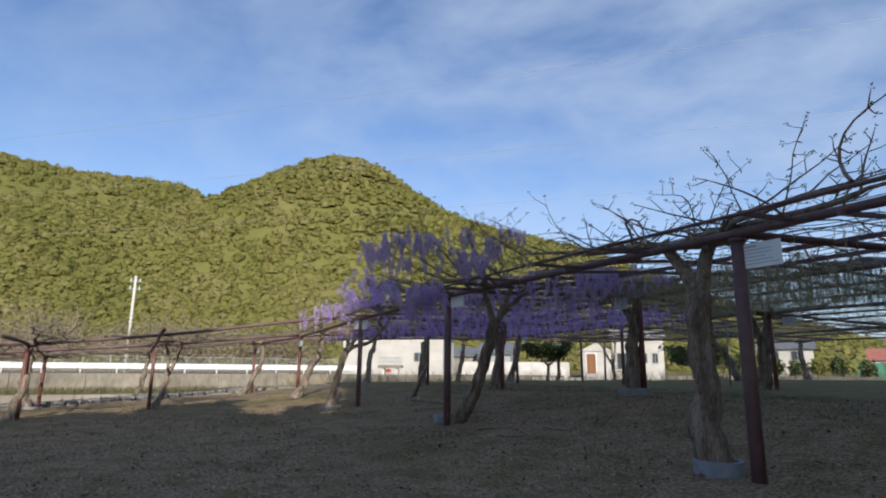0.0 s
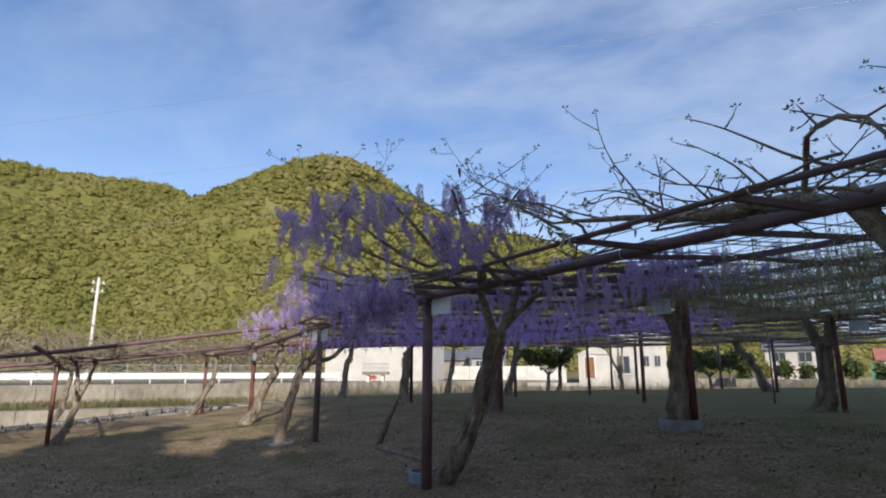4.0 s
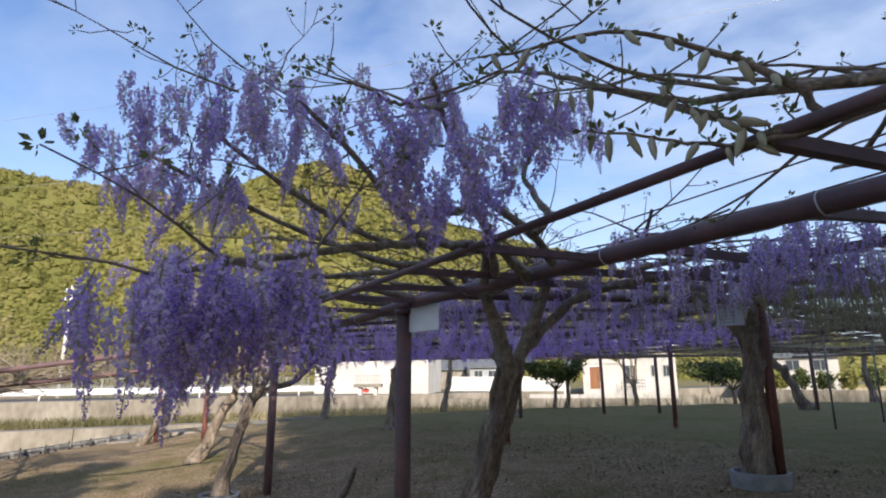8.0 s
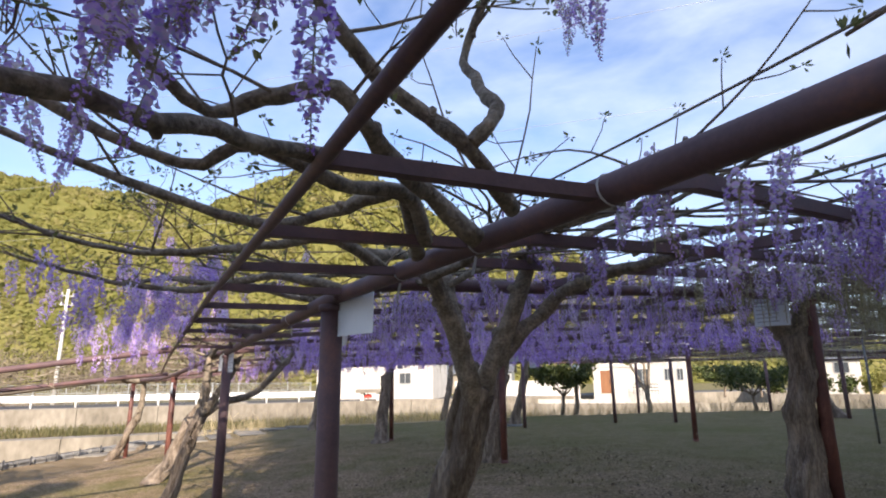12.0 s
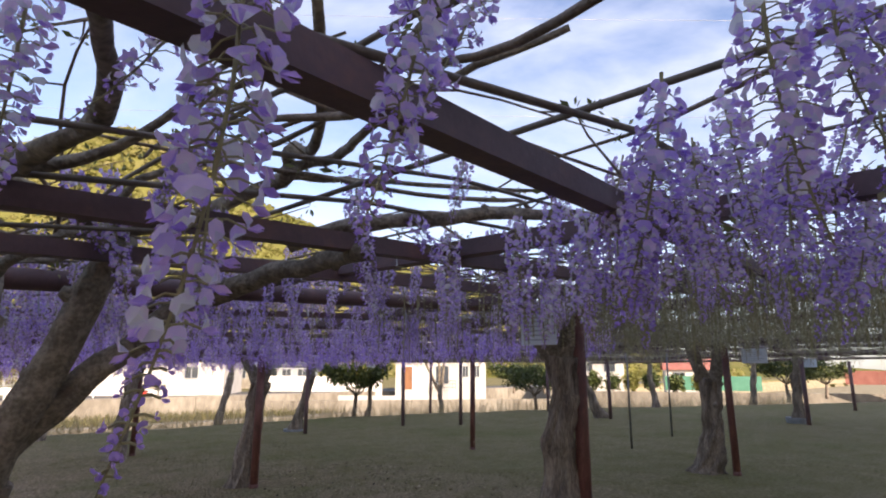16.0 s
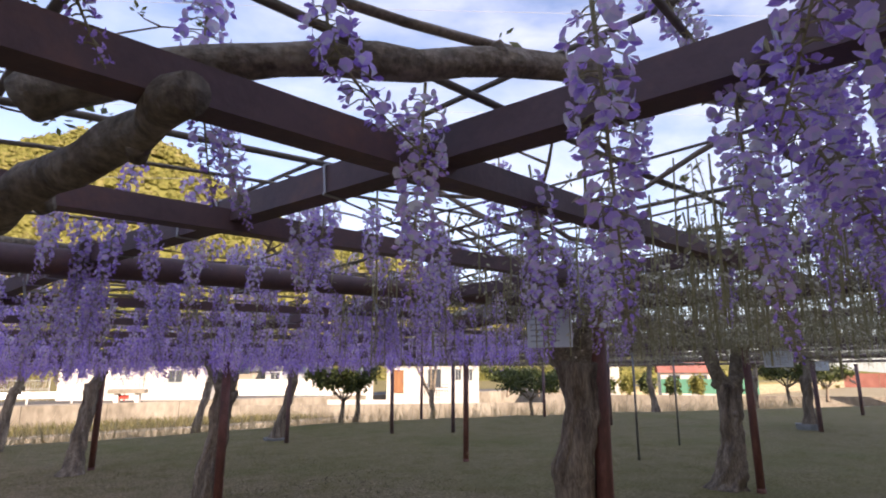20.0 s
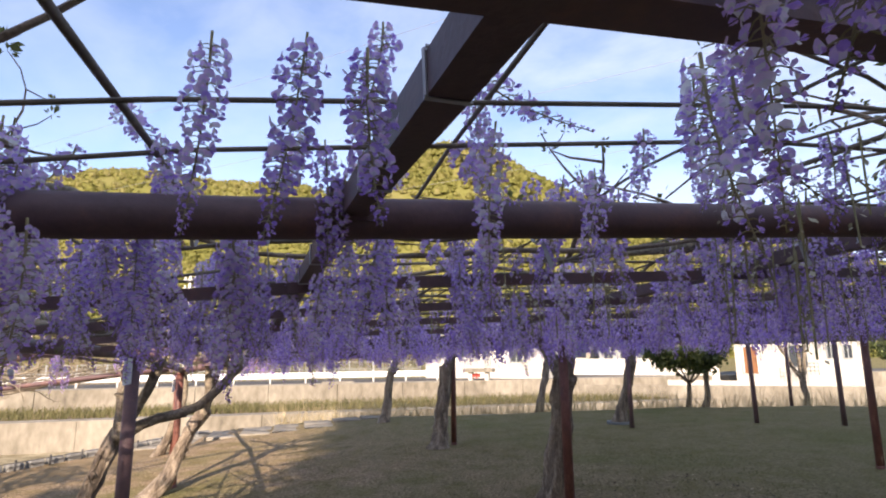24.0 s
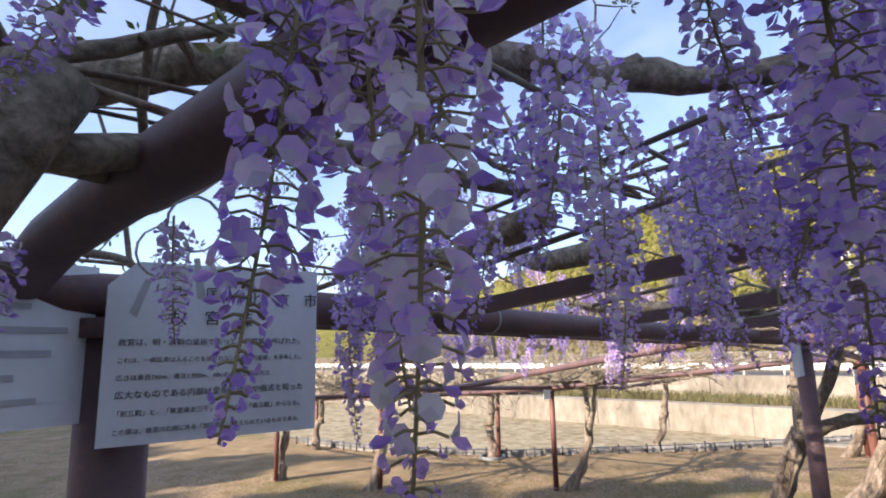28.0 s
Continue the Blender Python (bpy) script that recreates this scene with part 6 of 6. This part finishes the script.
for k in range(9):
    for j in range(2):
        p, q = -2.2 + k * 0.92, 17.9 - 0.92 * j + 0.08 * k
        if j and k > 5:
            continue
        w = W(p, q)
        part("slab", slab_me, M_CONC, slabs, at=pose(w.x, w.y, ground_z(w.x, w.y) - 0.02 + rng.normal() * 0.006, rng.normal(), rng.normal(), 45 + rng.normal() * 1.5))
low_fence = thing("low_fence", "low dark rope fence along the kerb", "fence")
g = Geo()
g.tube([(0, 0, -0.1), (0, 0, 0.24)], 0.022, 8)
lf_me = g.mesh("post", M_DARK, False)
g = Geo()
line = []
for k in range(28):
    p = -15.5 + k * 0.5
    w = W(p, lip(p) - 0.75)
    z = ground_z(w.x, w.y)
    part("post", lf_me, M_DARK, low_fence, at=Matrix.Translation((w.x, w.y, z)))
    line.append((w.x, w.y, z + 0.18))
g.tube(line, 0.01, 6)
part("rope", g, M_DARK, low_fence, flat=False)
# stones in the river bed
for k in range(26):
    p = -16 + rng.random() * 10
    q = lip(p) + 4 + rng.random() * 5
    w = W(p, q)
    bm = bmesh.new()
    bmesh.ops.create_icosphere(bm, subdivisions=2, radius=1)
    for v in bm.verts:
        v.co *= 1 + 0.3 * noise.noise(v.co * 1.5 + Vector((k, 0, 0)))
        v.co = Vector((v.co.x * 0.5, v.co.y * 0.35, v.co.z * 0.24)) * (0.6 + 0.7 * (k % 5) / 5)
    me = bpy.data.meshes.new("boulder")
    bm.to_mesh(me)
    bm.free()
    me.materials.append(M_STONE)
    ob = new("boulder", me)
    ob.matrix_basis = pose(w.x, w.y, ground_z(w.x, w.y) + 0.05, 0, 0, rng.uniform(0, 360))
    tagged(ob, "grey boulder lying in the dry river bed", "boulder", "river boulders")

# ---- dead wood on the lawn ----
log = thing("dead_branch", "cut forked dead vine branch lying on the lawn", "branch", at=(-0.45, 10.4, 0))
g = Geo()
g.tube(wander((-0.25, 0.05, 0.03), (0.35, -0.7, 0.72), 9, 0.05, 3.3), [0.05, 0.055, 0.05, 0.045, 0.042, 0.04, 0.036, 0.03, 0.025, 0.014], 10, lump=0.3)
part("upright_fork", g, M_DEAD, log, flat=False)
g = Geo()
g.tube(wander((-0.25, 0.05, 0.03), (0.75, -0.95, 0.02), 12, 0.1, 8.1, vert=0.1), [0.05 - 0.0025 * i for i in range(13)], 9, lump=0.3)
part("lying_stem", g, M_DEAD, log, "pale lying stem", flat=False)
for k, (x, y, L, a) in enumerate(((1.5, 8.6, 1.1, -0.3), (1.0, 9.3, 0.7, 0.5), (0.6, 9.0, 0.5, 2.2), (2.2, 9.4, 0.6, -0.7), (0.2, 9.2, 0.45, 1.2))):
    g = Geo()
    z = ground_z(x, y) + 0.02
    g.tube(wander((x, y, z), (x + L * math.cos(a), y + L * math.sin(a), ground_z(x + L * math.cos(a), y + L * math.sin(a)) + 0.02), 8, 0.06, k + 1.5, vert=0.1), [0.014 - 0.001 * i for i in range(9)], 6)
    tagged(part("stick", g, M_DEAD, flat=False), "dry stick lying on the grass", "stick", "sticks on the lawn")


# ---- garden trees ----
def garden_tree(at, height, spread, seed, label, mat=M_TREELEAF, count=2600, leaf=0.085):
    ob = thing("tree", label, "tree", at=at)
    g = Geo()
    tips = []
    base = Vector((0, 0, -0.1))
    fork = Vector((0.1 * math.sin(seed), 0.1 * math.cos(seed), height * 0.34))
    g.tube(wander(base, fork, 7, 0.07, seed), [0.11 * height / 3 * (1.3 - 0.07 * i) for i in range(8)], 9, lump=0.2)
    for k in range(7):
        a = seed + k * 0.9
        e = Vector((math.cos(a) * spread * 0.72, math.sin(a) * spread * 0.72, height * (0.62 + 0.28 * abs(math.sin(k * 1.7 + seed)))))
        l = wander(fork, e, 8, 0.12, seed + k)
        g.tube(l, [0.055 * height / 3 * (1 - 0.1 * i) for i in range(9)], 6)
        tips += [l[5], l[7], l[8]]
    part("trunk", g, M_BARK, ob, flat=False)
    g = Geo()
    for i, c in enumerate(tips):
        leaf_cloud(g, np.array(c[:]), np.array((spread * 0.42, spread * 0.42, height * 0.13)), count // len(tips), leaf, seed=int(seed * 10) + i, flat=0.55, shell=0.1)
    part("crown", g, mat, ob)
    return ob


garden_tree((-0.95, 33.0, 0.0), 2.4, 1.6, 2.2, "small round garden tree in dark green leaf", count=3600)
garden_tree((7.25, 36.0, 0.0), 2.2, 1.9, 4.1, "low spreading shrub tree in thin green leaf", count=2000)
garden_tree((22.9, 42, 0.3), 2.6, 2.2, 6.4, "wide garden tree in green leaf", count=3200)
garden_tree((27.8, 46, 0.3), 2.3, 1.8, 7.7, "low spreading shrub tree in thin green leaf", count=2000)
garden_tree((9.6, 62, 0.0), 2.6, 2.4, 1.3, "broad evergreen garden tree", count=3600, leaf=0.12)
garden_tree((12.4, 62, 0.0), 2.4, 2.4, 3.3, "broad evergreen garden tree", count=3000, leaf=0.12)
for k, (x, y, s) in enumerate(((19, 61.5, 1.0), (20.6, 61, 0.9), (22.2, 60.5, 1.05), (23.8, 60, 0.9), (25.4, 59.5, 1.0), (27, 59, 1.1), (29, 58.5, 0.9), (31, 58, 1.0))):
    ob = thing("shrub", "clipped yellow-green garden shrub before a house", "shrub", at=(x - 5.2, y + 1.5, 0.0), group="clipped shrubs")
    g = Geo()
    leaf_cloud(g, np.array((0, 0, s)), np.array((0.85, 0.85, s)), 1100, 0.12, seed=k + 90, shell=0.3)
    part("foliage", g, M_HILL if k % 3 == 1 else M_TREELEAF, ob)
    g = Geo()
    g.tube([(0, 0, -0.1), (0, 0, s)], 0.06, 6)
    part("stem", g, M_BARK, ob)

# unseen belt of tall trees added behind the walk to shade the near lawn: a low row and a higher one behind it
SHADE_BELT = [(24, 12.0 if k < 7 else 15.0, -27 + 3.0 * k) for k in range(21)] + [(29, 27.0, 2.6 + 3.1 * k) for k in range(11)]
for k, (back, h, side) in enumerate(SHADE_BELT):
    w = Vector((0.2 + 0.5 * back + 0.866 * side, 10 - 0.866 * back + 0.5 * side, 0))
    garden_tree((w.x, w.y, ground_z(w.x, w.y)), h + 1.3 * math.sin(k * 2.1), 4.2, 5.5 + k * 1.3, "unseen tall evergreen tree added to shade the lawn", count=5200, leaf=0.55 if h < 20 else 0.65)


# ---- buildings across the river ----
def window(g_list, parent, x0, x1, z0, z1, y, name="window"):
    wd = new(name)
    wd.parent = parent
    g = Geo()
    for a, b, c, d in ((x0 - 0.05, x1 + 0.05, z1, z1 + 0.06), (x0 - 0.05, x1 + 0.05, z0 - 0.06, z0), (x0 - 0.06, x0, z0, z1), (x1, x1 + 0.06, z0, z1), ((x0 + x1) / 2 - 0.025, (x0 + x1) / 2 + 0.025, z0, z1)):
        g.box(((a + b) / 2, y - 0.03, (c + d) / 2), (b - a, 0.06, d - c))
    part("frame", g, M_FENCE, wd)
    g = Geo()
    g.box(((x0 + x1) / 2, y - 0.004, (z0 + z1) / 2), (x1 - x0, 0.006, z1 - z0))
    part("pane", g, M_GLASS, wd)
    return wd


def house(name, label, at, rz, w, d, h, roof, mat_wall=M_PLASTER, mat_roof=M_ROOF, wins=(), door=None, overhang=0.3):
    """A house with its front at local y = 0, looking along -y."""
    ob = thing(name, label, "house", at=at, rz=rz)
    g = Geo()
    g.box((w / 2, d / 2, h / 2 - 1.7), (w, d, h + 3.4))
    if roof > 0:
        g.add([(0, 0, h), (w, 0, h), (w, d, h), (0, d, h), (0, d / 2, h + roof), (w, d / 2, h + roof)], [(0, 3, 4), (1, 5, 2)])
    part("wall", g, mat_wall, ob)
    g = Geo()
    o = overhang
    if roof > 0:
        k = roof / (d / 2)
        for y0, y1 in ((-o, d / 2), (d + o, d / 2)):
            z0, z1 = h - o * k + 0.03, h + roof + 0.03
            g.add([(-o, y0, z0), (w + o, y0, z0), (w + o, y1, z1), (-o, y1, z1), (-o, y0, z0 + 0.12), (w + o, y0, z0 + 0.12), (w + o, y1, z1 + 0.12), (-o, y1, z1 + 0.12)],
                  [(0, 1, 2, 3), (4, 5, 6, 7), (0, 1, 5, 4), (1, 2, 6, 5), (3, 0, 4, 7), (2, 3, 7, 6)])
    else:
        g.box((w / 2, d / 2, h + 0.06), (w + 0.2, d + 0.2, 0.12))
    part("roof", g, mat_roof, ob)
    for x0, x1, z0, z1 in wins:
        window(None, ob, x0, x1, z0, z1, 0.0)
    if door:
        x0, x1, z1 = door
        dr = new("door")
        dr.parent = ob
        g = Geo()
        g.box(((x0 + x1) / 2, -0.03, z1 / 2), (x1 - x0, 0.07, z1))
        part("leaf", g, M_DOOR, dr)
        g = Geo()
        for a, b, z0, zz in ((x0 - 0.08, x0, 0, z1), (x1, x1 + 0.08, 0, z1), (x0 - 0.08, x1 + 0.08, z1, z1 + 0.08)):
            g.box(((a + b) / 2, -0.05, (z0 + zz) / 2), (b - a, 0.1, zz - z0))
        part("frame", g, M_WHITE, dr)
        g = Geo()
        g.tube([(x1 - 0.12, -0.1, z1 * 0.42), (x1 - 0.12, -0.1, z1 * 0.58)], 0.02, 6)
        part("handle", g, M_DARK, dr)
    return ob


warehouse = house("warehouse", "long white plastered warehouse with a flat roof", (-23.6, 51.0, 0.0), radians(9), 10.1, 8, 3.5, 0, wins=((7.3, 8.2, 1.3, 2.1),))
house("grey_house", "small house with a dark grey gabled roof", (-13.3, 66.0, 0.2), radians(8), 3.6, 6, 2.2, 1.3, mat_wall=M_FENCE, wins=((0.5, 1.3, 0.9, 1.8), (2.0, 2.9, 0.9, 1.8)))
house("grey_house", "low house with weathered grey roof behind a wall", (-20.0, 70, 0.2), radians(8), 5.0, 6, 2.0, 1.1, mat_wall=M_CONC, wins=((1.0, 2.2, 0.9, 1.7),))
white_house = house("white_house", "white house with dark narrow windows and a railed step", (1.95, 60.5, 0.3), 0.0, 4.95, 8, 3.6, 0.9, mat_roof=M_PLASTER, wins=((0.5, 1.6, 0.5, 2.0), (2.9, 3.35, 1.1, 2.0), (3.9, 4.35, 1.1, 2.0)))
g = Geo()
for x in np.linspace(0.2, 2.2, 9):
    g.tube([(x, -1.2, -0.1), (x, -1.2, 0.75)], 0.02, 5)
for z in (0.2, 0.48, 0.75):
    g.tube([(0.2, -1.2, z), (2.2, -1.2, z)], 0.025, 5)
part("railing", g, M_DARK, white_house)
porch = house("porch", "white gabled entrance porch with a brown wooden door", (-1.15, 60.0, 0.3), 0.0, 3.1, 4, 2.2, 0.0, mat_roof=M_PLASTER, door=(0.6, 1.5, 1.95))
g = Geo()
g.add([(-0.15, -0.02, 2.2), (3.25, -0.02, 2.2), (1.55, -0.02, 3.05), (-0.15, 4, 2.2), (3.25, 4, 2.2), (1.55, 4, 3.05)], [(0, 1, 2), (3, 5, 4), (0, 2, 5, 3), (1, 4, 5, 2)])
part("gable", g, M_PLASTER, porch)
house("pale_house", "two-storey pale house with a grey tiled roof", (17.2, 70, 0.2), radians(-14), 5.0, 6, 2.9, 0.9, wins=((0.7, 1.8, 1.7, 2.6), (3.0, 4.1, 1.7, 2.6)))
house("red_roofed_house", "low house with a faded red tiled roof", (30.8, 80, 0.2), radians(-18), 6.0, 6, 2.0, 1.2, mat_roof=M_REDROOF, wins=((1, 2.2, 0.8, 1.6), (4, 5.2, 0.8, 1.6)))


def wall_run(name, label, a, b, z0, z1, t, mat, n=1):
    ob = thing(name, label, "wall", kind="structure")
    a, b = Vector((*a, 0)), Vector((*b, 0))
    rz = math.atan2((b - a).y, (b - a).x)
    L = (b - a).length / n
    for i in range(n):
        c = a.lerp(b, (i + 0.5) / n)
        g = Geo()
        g.box((c.x, c.y, (z0 + z1) / 2), (L - 0.02, t, z1 - z0), rz)
        part("panel", g, mat, ob)
    return ob


wall_run("garden_wall_1", "pale block garden wall", (-14.4, 61.5), (-2.5, 62), -0.4, 1.4, 0.15, M_PALECONC, 6)
wall_run("garden_wall_2", "low white plastered wall before the white house", (-5.5, 56.0), (0.75, 56.0), -1.4, -0.1, 0.2, M_PLASTER, 3)
wall_run("bank_wall_1", "weathered concrete bank wall", (-22.5, 49.6), (12, 57), -3.2, -0.35, 0.3, M_CONC, 12)
wall_run("bank_wall_2", "weathered concrete bank wall", (12, 57), (56, 48), -3.2, 0.3, 0.3, M_CONC, 14)
wall_run("sports_net", "green netting fence beyond the river", (24, 63), (31.5, 60), 0.2, 1.5, 0.05, M_GREENNET, 3)
wall_run("red_fence", "brick-red garden fence", (33, 51.5), (42, 46.0), 1.0, 2.0, 0.08, M_REDROOF, 5)


def sluice(at, rz, red=True):
    ob = thing("sluice_gate", "concrete sluice gate with a railed platform", "sluice gate", at=at, rz=rz)
    for x in (-0.62, 0.62):
        g = Geo()
        g.bevel_box((x, 0, 1.0), (0.26, 0.7, 2.0), 0, 0.02)
        part("pier", g, M_PALECONC, ob)
    g = Geo()
    g.bevel_box((0, 0, 2.1), (2.2, 1.1, 0.26), 0, 0.03)
    part("platform", g, M_CONC, ob)
    g = Geo()
    g.box((0, 0.1, 0.55), (0.98, 0.16, 1.1))
    part("gate", g, M_PALECONC, ob)
    if red:
        g = Geo()
        g.box((-0.2, 0, 1.72), (0.5, 0.3, 0.26))
        g.tube([(-0.2, 0, 1.5), (-0.2, 0, 1.98)], 0.05, 8)
        part("hoist", g, M_RED, ob, "red painted hoist")
        g = Geo()
        for x in np.linspace(-1.0, 1.0, 9):
            g.tube([(x, -0.5, 2.2), (x, -0.5, 2.9)], 0.018, 5)
            g.tube([(x, 0.5, 2.2), (x, 0.5, 2.9)], 0.018, 5)
        for y in (-0.5, 0.5):
            for z in (2.55, 2.9):
                g.tube([(-1.02, y, z), (1.02, y, z)], 0.022, 5)
        part("railing", g, M_FENCE, ob)
    return ob


sluice((-17.4, 48.6, -1.35), radians(14))
sluice((-25.2, 41.9, -2.1), radians(45), red=False)

# ---- poles and wires ----
pole = thing("utility_pole", "tall grey concrete utility pole with cross arms", "utility pole", at=(-38.8, 39.3, 0.0))
g = Geo()
g.tube([(0, 0, -0.3), (0, 0, 8.6)], [0.15, 0.1], 10)
part("shaft", g, M_PALECONC, pole, flat=False)
for z in (7.4, 8.1):
    g = Geo()
    g.box((0, 0, z), (1.0, 0.07, 0.07), 0.8)
    part("cross_arm", g, M_FENCE, pole)
for k in range(6):
    g = Geo()
    g.tube([(0, 0, 0), (0, 0, 0.2)], [0.04, 0.05], 8)
    part("insulator", g, M_WHITE, pole, at=Matrix.Translation(((k % 3 - 1) * 0.36 * math.cos(0.8), (k % 3 - 1) * 0.36 * math.sin(0.8), 7.44 + 0.7 * (k // 3))))
for k, (a, b, sag) in enumerate((((-60, 35, 22), (70, 45, 28), 1.5), ((-60, 38, 17.5), (80, 52, 24), 1.5), ((-60, 41, 14), (80, 60, 21.5), 1.5))):
    g = Geo()
    a, b = Vector(a), Vector(b)
    g.tube([a.lerp(b, i / 24) - Vector((0, 0, sag * 4 * (i / 24) * (1 - i / 24))) for i in range(25)], 0.012, 5)
    tagged(part("power_line", g, M_FENCE, flat=False), "thin power line across the sky", "cable", "power lines")

# ---- true size: the plan above is drawn with pipes of 143 mm, which are 114 mm pipes ----
TRUE = Matrix.Scale(0.8, 4)
for ob in scene.objects:
    if ob.parent is None and ob.type != "CAMERA":
        ob.matrix_basis = TRUE @ ob.matrix_basis
